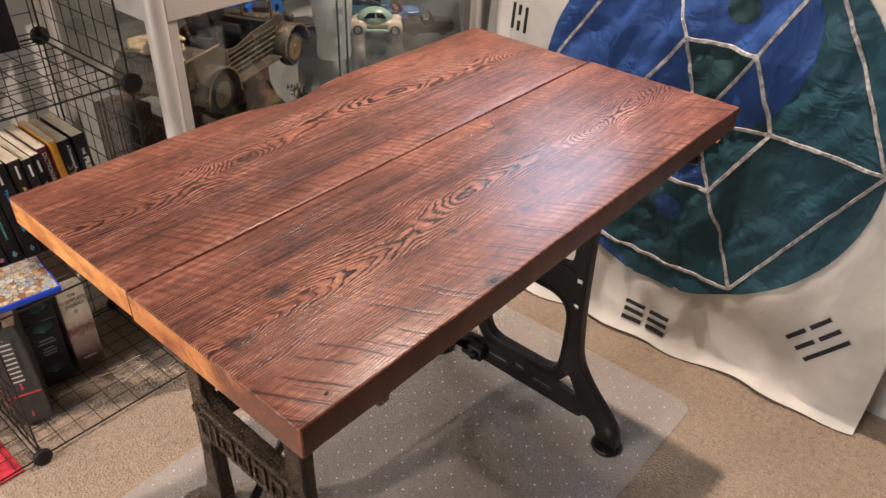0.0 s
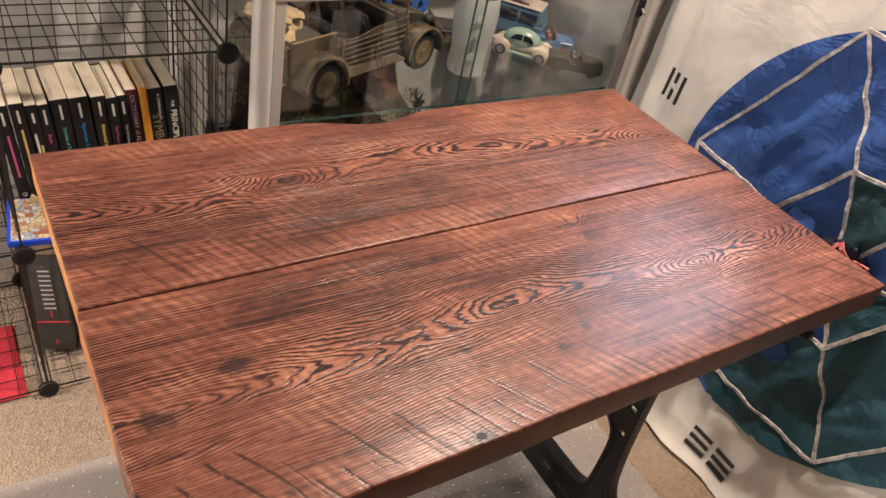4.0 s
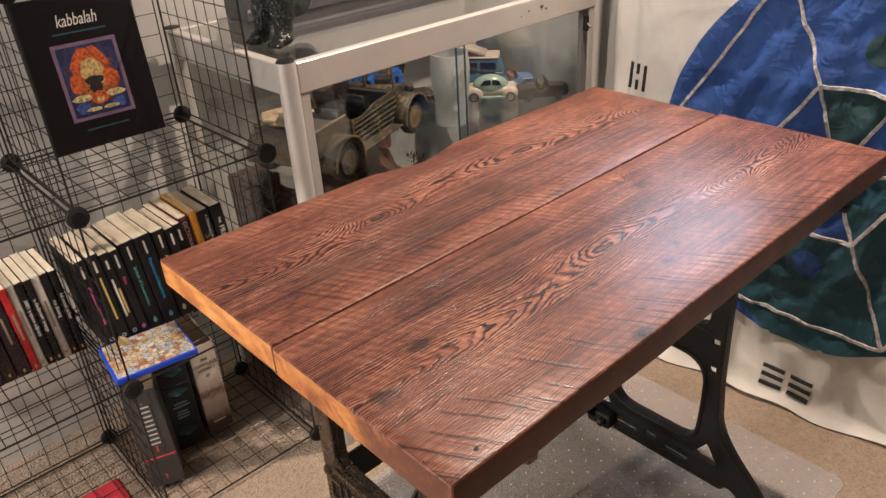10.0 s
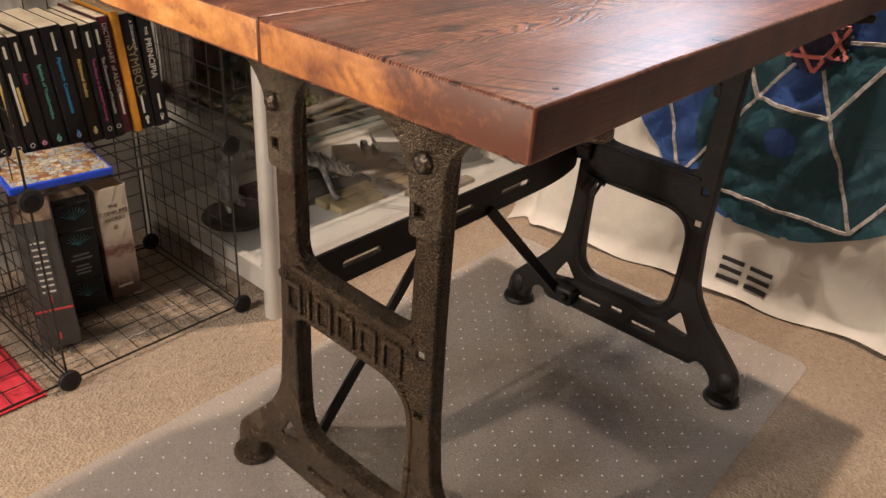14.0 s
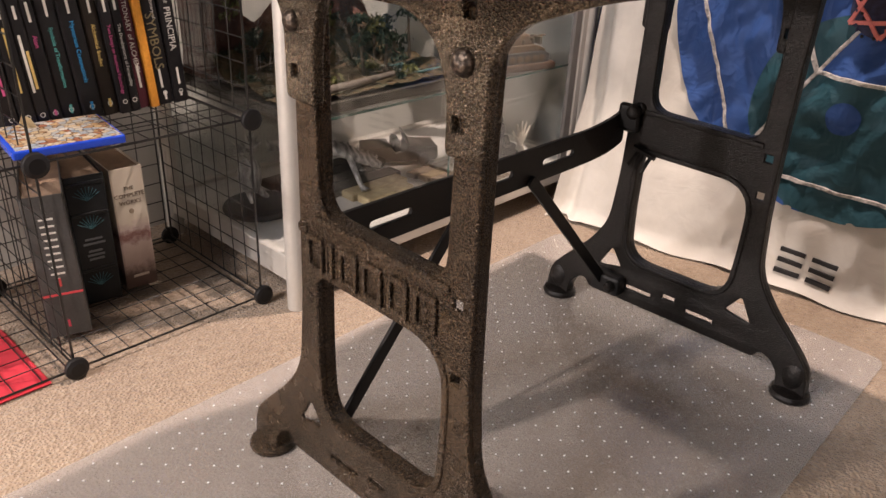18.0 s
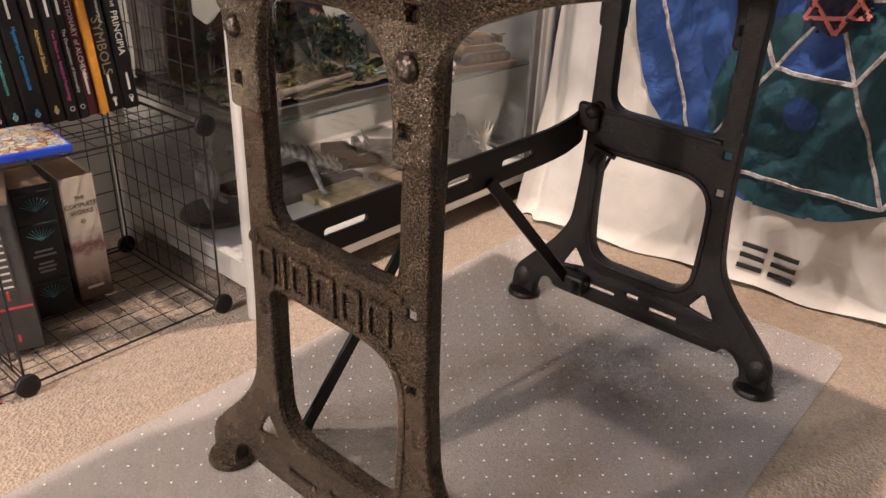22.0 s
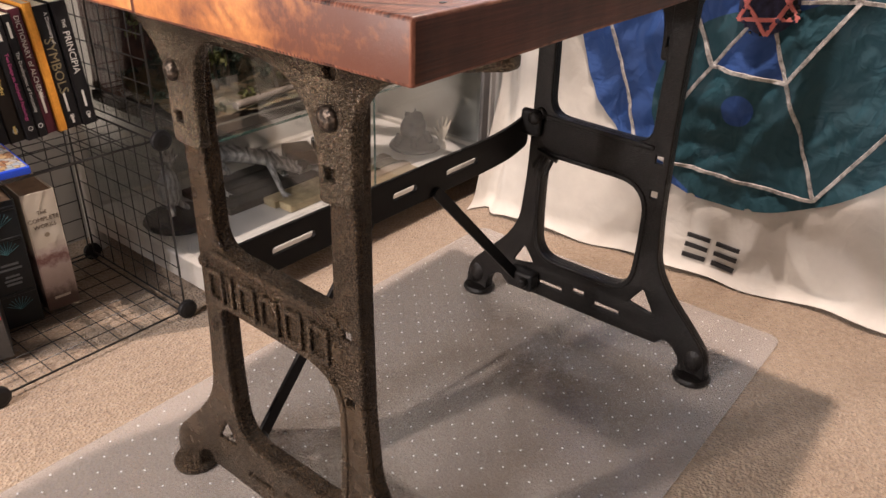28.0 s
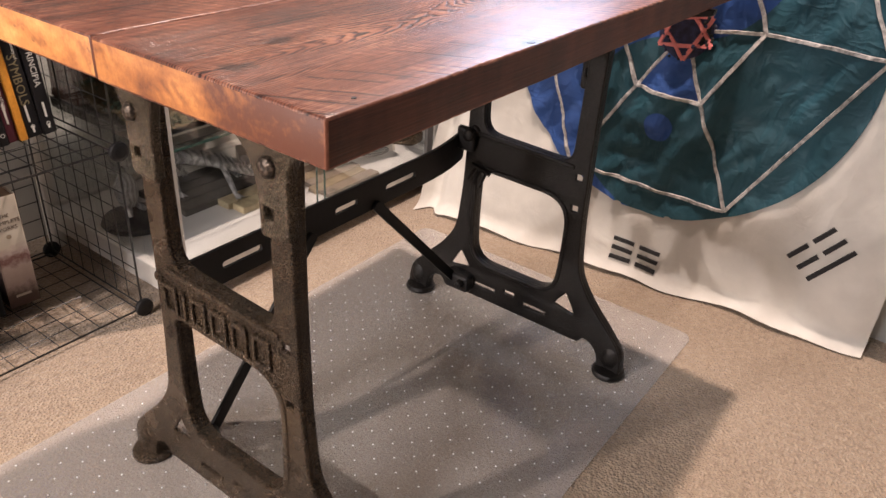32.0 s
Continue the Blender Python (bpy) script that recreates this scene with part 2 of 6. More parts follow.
M_PLANK_F = table_wood("plank_wood_front", [(0.285, -0.546), (0.56, -0.553), (0.75, -0.572), (0.90, -0.560), (1.03, -0.538), (1.17, -0.562)],
                       [(0.285, 0.004), (0.40, 0.012), (0.56, 0.040), (0.64, 0.030), (0.72, 0.014), (0.80, 0.026), (0.88, 0.036), (0.96, 0.026), (1.03, 0.002), (1.09, 0.026), (1.16, 0.010), (1.20, 0.020), (1.27, 0.036)],
                       [(-0.655, 0.900, 0.040, 0.036), (-0.535, 1.031, 0.013, -0.012)],
                       [(-0.640, 0.912, 0.015, 0.019, 0.65), (-0.666, 0.896, 0.006, 0.012, 0.5), (-0.579, 0.401, 0.012, 0.024, 0.75), (-0.540, 0.318, 0.016, 0.022, 0.7), (-0.516, 0.630, 0.007, 0.010, 0.8),
                        (-0.480, 0.742, 0.010, 0.012, 0.7), (-0.498, 0.788, 0.008, 0.009, 0.7), (-0.412, 0.587, 0.012, 0.022, 0.8), (-0.672, 0.330, 0.008, 0.026, 0.5), (-0.425, 0.40, 0.006, 0.012, 0.6)], 6.3, -0.402, -0.635, 0.0033, 0.85)


def end_wood(name, stain):
    """Orange end grain, blotched, with a few broken growth arcs."""
    m = Nodes(name)
    sx = m.node("SeparateXYZ", 0, {0: m.coords()})
    sz = m.node("SeparateXYZ", 2, {0: m.coords()})
    w = m.noise(11, 4, 0.6)
    r = m.add(m.mul(m.math("POWER", m.math("ABSOLUTE", m.add(sx, 0.84)), 2.0), 1.6), m.add(m.mul(sz, 0.8), m.mul(w, 0.07)))
    ring = m.ramp(m.math("FRACT", m.mul(r, 58.0)), [(0.0, 0.5), (0.4, 0.8), (0.85, 0.2), (1.0, 0.5)])
    seen = m.ramp(m.noise(1.0, 3, 0.5, m.coords((16, 16, 30))), [(0.46, 0.0), (0.62, 1.0)])
    blot = m.noise(1.0, 5, 0.62, m.coords((17, 17, 26)))
    fine = m.noise(1.0, 4, 0.65, m.coords((240, 60, 160)))
    tone = m.add(m.add(m.mul(m.mul(m.sub(ring, 0.5), seen), 0.30), m.mul(blot, 0.85)), m.mul(fine, 0.22))
    nick = m.ramp(m.noise(1.0, 2, 0.5, m.coords((60, 60, 90))), [(0.70, 0.0), (0.76, 1.0)])
    soaked = m.ramp(m.add(m.add(sx, 0.60), m.mul(m.sub(w, 0.5), 0.10)), [(0.03, 0.0), (0.17, 1.0)])  # more stain was taken up at the outer corner
    tone = m.sub(tone, m.add(stain, m.mul(soaked, 0.27)))
    col = m.ramp(tone, [(0.27, (0.11, 0.030, 0.014)), (0.46, (0.36, 0.125, 0.034)), (0.60, (0.56, 0.235, 0.065)), (0.78, (0.70, 0.38, 0.13))])
    return m.done(m.mix(m.mul(nick, 0.6), col, (0.06, 0.025, 0.015)), m.math("MULTIPLY_ADD", blot, 0.2, 0.34), 0, m.bump(m.add(fine, m.mul(ring, 0.1)), 0.3, 0.001), coat=0.2, coat_rough=0.35)


def side_wood():
    m = Nodes("side_grain_wood")
    blot = m.noise(1.0, 4, 0.6, m.coords((10, 13, 5)))
    fine = m.noise(1.0, 4, 0.6, m.coords((60, 14, 420)))
    tone = m.add(m.mul(blot, 0.7), m.mul(fine, 0.35))
    return m.done(m.ramp(tone, [(0.3, (0.018, 0.008, 0.006)), (0.50, (0.098, 0.028, 0.016)), (0.75, (0.22, 0.070, 0.038))]), 0.42, 0,
                  m.bump(fine, 0.4, 0.0015), coat=0.1, coat_rough=0.35, spec=0.25)


M_END, M_END_F, M_SIDE = end_wood("end_grain_wood", -0.03), end_wood("stained_end_grain", 0.06), side_wood()


def iron(name, colour, hammer, rough, metal=0.55, scale=210):
    """Painted cast iron, pebbled by the mould."""
    m = Nodes(name)
    v = m.node("TexVoronoi", 0, {"Vector": m.coords(), "Scale": scale}, feature="SMOOTH_F1")
    n, big = m.noise(scale * 0.9, 4, 0.6), m.noise(14, 4)
    h = m.add(m.mul(v, -1.0), m.mul(n, 0.7))
    # painted in with the relief: shaded hollows and, as worn, the pebbles' glints
    pit_shade, worn = tuple(c * 0.30 for c in colour), tuple(c * 2.0 for c in colour)
    col = m.ramp(m.add(m.mul(big, 0.35), m.add(m.mul(n, 0.55), m.mul(v, -0.45))), [(0.20, pit_shade), (0.31, colour), (0.44, worn)])
    return m.done(col, m.math("MULTIPLY_ADD", big, 0.2, rough - 0.1), metal, m.bump(h, hammer, 0.0026))


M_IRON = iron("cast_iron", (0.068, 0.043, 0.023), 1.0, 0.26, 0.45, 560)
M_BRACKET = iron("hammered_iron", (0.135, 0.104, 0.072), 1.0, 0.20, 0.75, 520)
# the same iron at the far end, its shade put into a darker colour
M_IRON_FAR = iron("shaded_cast_iron", (0.012, 0.0098, 0.0085), 0.4, 0.36, 0.4, 500)
M_STEEL = plain("black_steel", (0.010, 0.0095, 0.0095), 0.45, 0.2, 0.3, 20, spec=0.3)
M_BOLT = iron("bolt_iron", (0.075, 0.056, 0.042), 0.5, 0.42, 0.7)


def carpet():
    m = Nodes("beige_carpet")
    v = m.node("TexVoronoi", 0, {"Vector": m.coords(), "Scale": 190.0})
    vc = m.node("TexVoronoi", 1, {"Vector": m.coords(), "Scale": 190.0})
    big, mid = m.noise(2.2, 4), m.noise(60, 4, 0.65)
    bw = m.node("RGBToBW", 0, {0: vc})
    tone = m.add(m.add(m.mul(big, 0.35), m.mul(mid, 0.45)), m.mul(bw, 0.3))
    col = m.ramp(tone, [(0.25, (0.19, 0.130, 0.086)), (0.52, (0.325, 0.24, 0.165)), (0.80, (0.42, 0.325, 0.23))])
    fleck = m.ramp(m.noise(190, 2, 0.5), [(0.66, 0.0), (0.70, 1.0)])
    col = m.mix(m.mul(fleck, 0.7), col, (0.085, 0.05, 0.035))
    return m.done(col, 0.95, 0, m.bump(m.add(v, mid), 0.9, 0.004), sheen=0.2)


M_CARPET = carpet()


def mat_plastic():
    """Clear glossy vinyl with a milky bloom."""
    m = Nodes("clear_vinyl")
    n = m.noise(3.0, 4)
    dull = m.noise(1.0, 4, 0.6, m.coords((9, 9, 1)))
    relief = m.bump(m.noise(45, 2), 0.10, 0.001)
    milk = m.node("BsdfDiffuse", 0, {0: m.ramp(n, [(0.3, (0.54, 0.49, 0.445)), (0.7, (0.63, 0.58, 0.535))])})
    clear = m.node("BsdfTransparent", 0, {0: (0.98, 0.97, 0.955)})
    shine = m.node("BsdfGlossy", 0, {0: (1, 1, 1), "Roughness": m.math("MULTIPLY_ADD", dull, 0.20, 0.06), "Normal": relief})
    body = m.node("MixShader", 0, {0: 0.36, 1: clear, 2: milk})
    f = m.math("MULTIPLY_ADD", m.math("POWER", m.node("LayerWeight", "Facing", {0: 0.5}), 5.0), 0.9, 0.045)
    m.t.links.new(m.node("MixShader", 0, {0: f, 1: body, 2: shine}), m.t.nodes["Material Output"].inputs[0])
    return m.mat


M_MAT = mat_plastic()
M_DOT = plain("vinyl_stud", (0.50, 0.48, 0.46), 0.25, 0, 0.05)


def cloth(name, colour, fold=0.5, rough=0.75, sheen=0.15, spec=0.4):
    """Creased woven cloth: long soft pulls, a few sharp crumples and a fine weave."""
    m = Nodes(name)
    n, weave = m.noise(9, 4, 0.55), m.noise(900, 2)
    drift = m.node("TexNoise", 1, {"Vector": m.coords(), "Scale": 6.0, "Detail": 3.0})
    at = m.node("VectorMath", 0, {0: m.coords(), 1: m.node("VectorMath", 0, {0: drift, 1: (0.16, 0.16, 0.16)}, operation="MULTIPLY")}, operation="ADD")
    pull = m.node("Mapping", 0, {"Vector": at, "Scale": (26, 26, 7), "Rotation": (0, radians(32), 0)})
    cross = m.node("Mapping", 0, {"Vector": at, "Scale": (12, 12, 44), "Rotation": (0, radians(18), 0)})
    long_folds = m.math("ABSOLUTE", m.sub(m.node("TexNoise", 0, {"Vector": pull, "Scale": 1.0, "Detail": 2.0, "Roughness": 0.45}), 0.5))
    crumple = m.math("ABSOLUTE", m.sub(m.node("TexNoise", 0, {"Vector": cross, "Scale": 1.0, "Detail": 2.0, "Roughness": 0.5}), 0.5))
    few = m.ramp(m.noise(5, 2, 0.5), [(0.42, 0.15), (0.60, 1.0)])
    col = m.ramp(n, [(0.3, tuple(c * 0.88 for c in colour)), (0.7, tuple(min(1, c * 1.1) for c in colour))])
    height = m.sub(m.mul(weave, 0.012), m.add(m.mul(long_folds, 1.0), m.mul(m.mul(crumple, few), 0.6)))
    return m.done(col, rough, 0, m.bump(height, fold, 0.03), sheen=sheen, spec=spec)


M_WHITE_CLOTH = cloth("white_cotton", (0.62, 0.585, 0.525), 0.10)
M_BLUE = cloth("blue_nylon", (0.028, 0.080, 0.265), 0.45, 0.55, 0.03, 0.26)
M_GREEN = cloth("green_nylon", (0.019, 0.074, 0.098), 0.42, 0.52, 0.02, 0.28)
M_DKGREEN = cloth("dark_green_nylon", (0.014, 0.046, 0.052), 0.45, 0.52, 0.02, 0.3)
M_TAPE = plain("grey_white_tape", (0.42, 0.40, 0.38), 0.6, 0, 0.85, 90, 0.3)
M_BLACK_CLOTH = plain("black_cloth", (0.015, 0.014, 0.014), 0.8)
M_PINK = plain("coral_cord", (0.74, 0.22, 0.20), 0.7)
M_NAVY = plain("navy_patch", (0.022, 0.024, 0.065), 0.7, 0, 0.8, 90, 0.8)

M_WIRE = plain("black_wire", (0.014, 0.013, 0.012), 0.32, 0.1, 0.2, spec=0.6)
M_KNOB = plain("black_plastic", (0.010, 0.009, 0.009), 0.5, 0, 0.2, spec=0.3)
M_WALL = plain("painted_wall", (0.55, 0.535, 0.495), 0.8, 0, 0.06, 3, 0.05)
# unseen walls and ceiling, darkened so that less light bounces into the shadows
M_DIM = plain("dimmed_unseen_wall", (0.15, 0.138, 0.122), 0.85, 0, 0.3, 2, 0.05)
M_CEIL = plain("dimmed_unseen_ceiling", (0.26, 0.25, 0.235), 0.85, 0, 0.04, 3, 0.05)
M_ALU = plain("white_aluminium", (0.56, 0.53, 0.48), 0.38, 0.25, 0.07, 14, 0.03)
M_ALU_DK = plain("grey_seal", (0.16, 0.15, 0.14), 0.5, 0, 0.15)
M_CASE_BASE = plain("grey_laminate", (0.55, 0.53, 0.50), 0.35, 0, 0.08, 6, 0.03)


def glass():
    """Clear pane: it passes light straight on, with a sheen that grows towards grazing."""
    m = Nodes("clear_glass")
    clear = m.node("BsdfTransparent", 0, {0: (0.982, 0.992, 0.986)})
    shine = m.node("BsdfGlossy", 0, {0: (1, 1, 1), "Roughness": 0.02})
    facing = m.node("LayerWeight", "Facing", {0: 0.5})
    f = m.math("MULTIPLY_ADD", m.math("POWER", facing, 5.0), 0.9, 0.065)
    out = m.node("MixShader", 0, {0: f, 1: clear, 2: shine})
    m.t.links.new(out, m.t.nodes["Material Output"].inputs[0])
    return m.mat


M_GLASS = glass()
M_GLASS_EDGE = plain("glass_edge", (0.05, 0.10, 0.085), 0.1, 0, 0.1)

# ---- mesh helpers ----


def mesh_of(bm, name, mats):
    me = bpy.data.meshes.new(name)
    bm.normal_update()
    bm.to_mesh(me)
    bm.free()
    for mt in mats if isinstance(mats, (list, tuple)) else [mats]:
        me.materials.append(mt)
    return me


def part(name, bm, material, parent=None, label=""):
    me = bm if isinstance(bm, bpy.types.Mesh) else mesh_of(bm, name, material)
    ob = new(name, me)
    ob.parent = parent
    if label:
        ob["label"] = label
    return ob


def thing(name, label, category, group="", kind="", at=None):
    ob = new(name)
    ob.empty_display_size = 0.05
    if at is not None:
        ob.matrix_basis = at
    return tagged(ob, label, category, group, kind)


def box(x0, x1, y0, y1, z0, z1, bevel=0.0, seg=1, bm=None):
    own = bmesh.new()
    bmesh.ops.create_cube(own, size=1)
    for v in own.verts:
        v.co = ((x0 + x1) / 2 + v.co.x * (x1 - x0), (y0 + y1) / 2 + v.co.y * (y1 - y0), (z0 + z1) / 2 + v.co.z * (z1 - z0))
    if bevel:
        bmesh.ops.bevel(own, geom=own.edges[:], offset=bevel, segments=seg, profile=0.5, affect="EDGES")
    return join(bm, own)


def join(bm, other, m=None):
    """Adds other to bm and returns bm; other alone when bm is None."""
    if m is not None:
        bmesh.ops.transform(other, matrix=m, verts=other.verts)
    if bm is None:
        return other
    me = bpy.data.meshes.new("tmp")
    other.to_mesh(me)
    other.free()
    bm.from_mesh(me)
    bpy.data.meshes.remove(me)
    return bm


def rod(a, b, r, n=8, r2=None, bm=None, caps=True):
    a, b = Vector(a), Vector(b)
    own = bmesh.new()
    bmesh.ops.create_cone(own, cap_ends=caps, segments=n, radius1=r, radius2=r if r2 is None else r2, depth=(b - a).length)
    q = (b - a).to_track_quat("Z", "Y").to_matrix().to_4x4()
    return join(bm, own, Matrix.Translation((a + b) / 2) @ q)


def ball(c, r, scale=(1, 1, 1), n=12, bm=None, rot=None):
    own = bmesh.new()
    bmesh.ops.create_uvsphere(own, u_segments=n, v_segments=max(6, n * 2 // 3), radius=r)
    return join(bm, own, Matrix.Translation(c) @ (rot or Matrix()) @ Matrix.Diagonal((*scale, 1)))


def lathe(profile, n=24, bm=None, at=None):
    """A turned form from (radius, height) pairs."""
    own = bmesh.new()
    rings = [[own.verts.new((max(r, 1e-4) * math.cos(2 * math.pi * i / n), max(r, 1e-4) * math.sin(2 * math.pi * i / n), z)) for i in range(n)] for r, z in profile]
    for a, b in zip(rings, rings[1:]):
        for i in range(n):
            own.faces.new((a[i], a[(i + 1) % n], b[(i + 1) % n], b[i]))
    own.faces.new(rings[0][::-1])
    own.faces.new(rings[-1])
    bmesh.ops.recalc_face_normals(own, faces=own.faces)
    return join(bm, own, at)


def fuse(bm, voxel=0.003):
    """One closed skin round overlapping forms."""
    ob = new("tmp", mesh_of(bm, "tmp", []))
    mod = ob.modifiers.new("fuse", "REMESH")
    mod.mode, mod.voxel_size = "VOXEL", voxel
    sm = ob.modifiers.new("even", "SMOOTH")
    sm.factor, sm.iterations = 0.4, 2
    me = bpy.data.meshes.new_from_object(ob.evaluated_get(bpy.context.evaluated_depsgraph_get()))
    bpy.data.objects.remove(ob)
    out = bmesh.new()
    out.from_mesh(me)
    bpy.data.meshes.remove(me)
    return out


def smooth(ob, angle=40):
    me = ob.data
    me.polygons.foreach_set("use_smooth", [True] * len(me.polygons))
    me.set_sharp_from_angle(angle=radians(angle))
    return ob


def rounded(points, radii, n=5):
    """A closed outline with its corners rounded."""
    out, k = [], len(points)
    for i, p in enumerate(points):
        r = radii[i] if hasattr(radii, "__len__") else radii
        p, a, b = Vector(p), Vector(points[i - 1]), Vector(points[(i + 1) % k])
        if r <= 0:
            out.append(p[:])
            continue
        u, v = (a - p), (b - p)
        d = min(r, u.length * 0.48, v.length * 0.48)
        s, e = p + u.normalized() * d, p + v.normalized() * d
        for j in range(n + 1):
            t = j / n
            out.append(((1 - t) ** 2 * s + 2 * t * (1 - t) * p + t ** 2 * e)[:])
    return out


def plate(outlines, half, bevel=0.0, seg=2):
    """A mesh cut from a plate: outlines in its plane (the first outside, the rest holes), thick 2 * half, bevelled. It lies in XY."""
    cu = bpy.data.curves.new("tmp", "CURVE")
    cu.dimensions, cu.fill_mode = "2D", "BOTH"
    cu.extrude, cu.bevel_depth, cu.bevel_resolution, cu.offset = max(half - bevel, 0.0), bevel, seg, -bevel
    for pts in outlines:
        sp = cu.splines.new("POLY")
        sp.points.add(len(pts) - 1)
        for q, p in zip(sp.points, pts):
            q.co = (p[0], p[1], 0, 1)
        sp.use_cyclic_u = True
    ob = new("tmp", cu)
    deps = bpy.context.evaluated_depsgraph_get()
    me = bpy.data.meshes.new_from_object(ob.evaluated_get(deps))
    bpy.data.objects.remove(ob)
    bpy.data.curves.remove(cu)
    bm = bmesh.new()
    bm.from_mesh(me)
    bpy.data.meshes.remove(me)
    bmesh.ops.remove_doubles(bm, verts=bm.verts, dist=1e-6)
    return bm


def lettering(text, size, depth=0.0004, slant=0.0):
    """Raised letters in XY, centred."""
    cu = bpy.data.curves.new("tmp", "FONT")
    cu.body, cu.size, cu.align_x, cu.align_y, cu.extrude, cu.resolution_u = text, size, "CENTER", "CENTER", depth, 2
    cu.shear = slant
    ob = new("tmp", cu)
    me = bpy.data.meshes.new_from_object(ob.evaluated_get(bpy.context.evaluated_depsgraph_get()))
    bpy.data.objects.remove(ob)
    bpy.data.curves.remove(cu)
    bm = bmesh.new()
    bm.from_mesh(me)
    bpy.data.meshes.remove(me)
    return bm


UP_XZ = Matrix(((1, 0, 0, 0), (0, 0, -1, 0), (0, 1, 0, 0), (0, 0, 0, 1)))  # plane XY to XZ, its front to -y
UP_YZ = Matrix(((0, 0, 1, 0), (1, 0, 0, 0), (0, 1, 0, 0), (0, 0, 0, 1)))   # plane XY to YZ, its front to +x

# ---- the room ----
WX, WY = -1.76, 1.62
tagged(part("floor", box(WX - 0.1, 2.3, -3.3, WY + 0.1, -0.1, 0.0), M_CARPET), "beige speckled cut-pile carpet floor", "floor", kind="structure")
tagged(part("wall_west", box(WX - 0.12, WX, -3.3, WY, 0, 2.6), M_WALL), "plain unseen wall, darkened to cut bounced light behind the shelves", "wall", kind="structure")
tagged(part("wall_north", box(WX - 0.12, 2.3, WY, WY + 0.12, 0, 2.6), M_WALL), "plain unseen wall, darkened to cut bounced light behind the flag", "wall", kind="structure")
tagged(part("wall_east", box(2.3, 2.42, -3.3, WY + 0.12, 0, 2.6), M_DIM), "plain unseen wall, darkened to cut bounced light", "wall", kind="structure")
tagged(part("wall_south", box(WX - 0.12, 2.42, -3.42, -3.3, 0, 2.6), M_DIM), "plain unseen wall, darkened to cut bounced light", "wall", kind="structure")
tagged(part("ceiling", box(WX - 0.12, 2.42, -3.42, WY + 0.12, 2.6, 2.7), M_CEIL), "plain unseen ceiling, darkened to cut bounced light", "ceiling", kind="structure")

# ---- chair mat ----
MX0, MX1, MY0, MY1 = -1.10, -0.36, -0.35, 1.35
chair_mat = thing("chair_mat", "clear studded vinyl chair mat lying on the carpet under the table", "mat")
part("sheet", join(None, plate([rounded([(MX0, MY0), (MX1, MY0), (MX1, MY1), (MX0, MY1)], 0.03)], 0.0013, 0.0004), Matrix.Translation((0, 0, 0.0015))), M_MAT, chair_mat)
studs = bmesh.new()
row = 0
y = MY0 + 0.02
while y < MY1 - 0.015:
    x = MX0 + 0.02 + 0.002 * noise.noise((0, y * 40, 0)) + (0.024 if row % 2 else 0)
    while x < MX1 - 0.015:
        c = studs.verts.new((x, y, 0.0046))
        ring = [studs.verts.new((x + 0.0022 * math.cos(a), y + 0.0022 * math.sin(a), 0.003)) for a in (0, 1.571, 3.142, 4.712)]
        for i in range(4):
            studs.faces.new((ring[i], ring[(i + 1) % 4], c))
        x += 0.048
    y += 0.024
    row += 1
tagged(part("studs", studs, M_DOT, chair_mat, "rows of small clear studs"), kind="stuff")

# ---- the table ----
TX0, TX1, TY0, TY1, TZ0, TZ1 = -0.993, -0.402, 0.285, 1.270, 0.722, 0.764
CX = -0.703
table = thing("work_table", "reclaimed red-brown timber table top on a black cast-iron treadle base", "table")


def plank(name, mats, left, right, y0, y1, label):
    """A plank with wavering long edges; left and right give x by y. Faces: 0 top and bottom, 1 ends, 2 sides."""
    bm = bmesh.new()
    n, cols = 60, 6
    lv = []
    for z in (TZ0, TZ1):
        g = []
        for i in range(n + 1):
            y = y0 + (y1 - y0) * i / n
            a, b = left(y), right(y)
            g.append([bm.verts.new((a + (b - a) * j / cols, y, z)) for j in range(cols + 1)])
        lv.append(g)
    lo, hi = lv
    for i in range(n):
        for j in range(cols):
            bm.faces.new((hi[i][j], hi[i][j + 1], hi[i + 1][j + 1], hi[i + 1][j])).material_index = 0
            bm.faces.new((lo[i][j], lo[i + 1][j], lo[i + 1][j + 1], lo[i][j + 1])).material_index = 2
        bm.faces.new((lo[i][0], hi[i][0], hi[i + 1][0], lo[i + 1][0])).material_index = 2
        bm.faces.new((lo[i][cols], lo[i + 1][cols], hi[i + 1][cols], hi[i][cols])).material_index = 2
    for j in range(cols):
        bm.faces.new((lo[0][j], lo[0][j + 1], hi[0][j + 1], hi[0][j])).material_index = 1
        bm.faces.new((lo[n][j], hi[n][j], hi[n][j + 1], lo[n][j + 1])).material_index = 1
    bm.normal_update()
    sharp = [e for e in bm.edges if e.calc_face_angle(0) > 0.7]
    bmesh.ops.bevel(bm, geom=sharp, offset=0.0028, segments=3, profile=0.5, affect="EDGES")
    return smooth(part(name, bm, mats, table, label), 50)


def seam(y):
    return -0.7015 - 0.012 * (y - TY0) / (TY1 - TY0)


def wave(y, k, amp):
    return amp * (noise.noise((y * 4.1, k, 0)) + 0.5 * noise.noise((y * 11, k, 3)))


plank("plank", [M_PLANK_B, M_END, M_SIDE], lambda y: TX0 - 0.006 + wave(y, 2, 0.004) + 0.024 * math.exp(-((y - 0.755) / 0.07) ** 2), lambda y: seam(y) - 0.0014 + wave(y, 4, 0.0008), TY0, TY1 - 0.004,
      "back plank with a wavering natural edge")
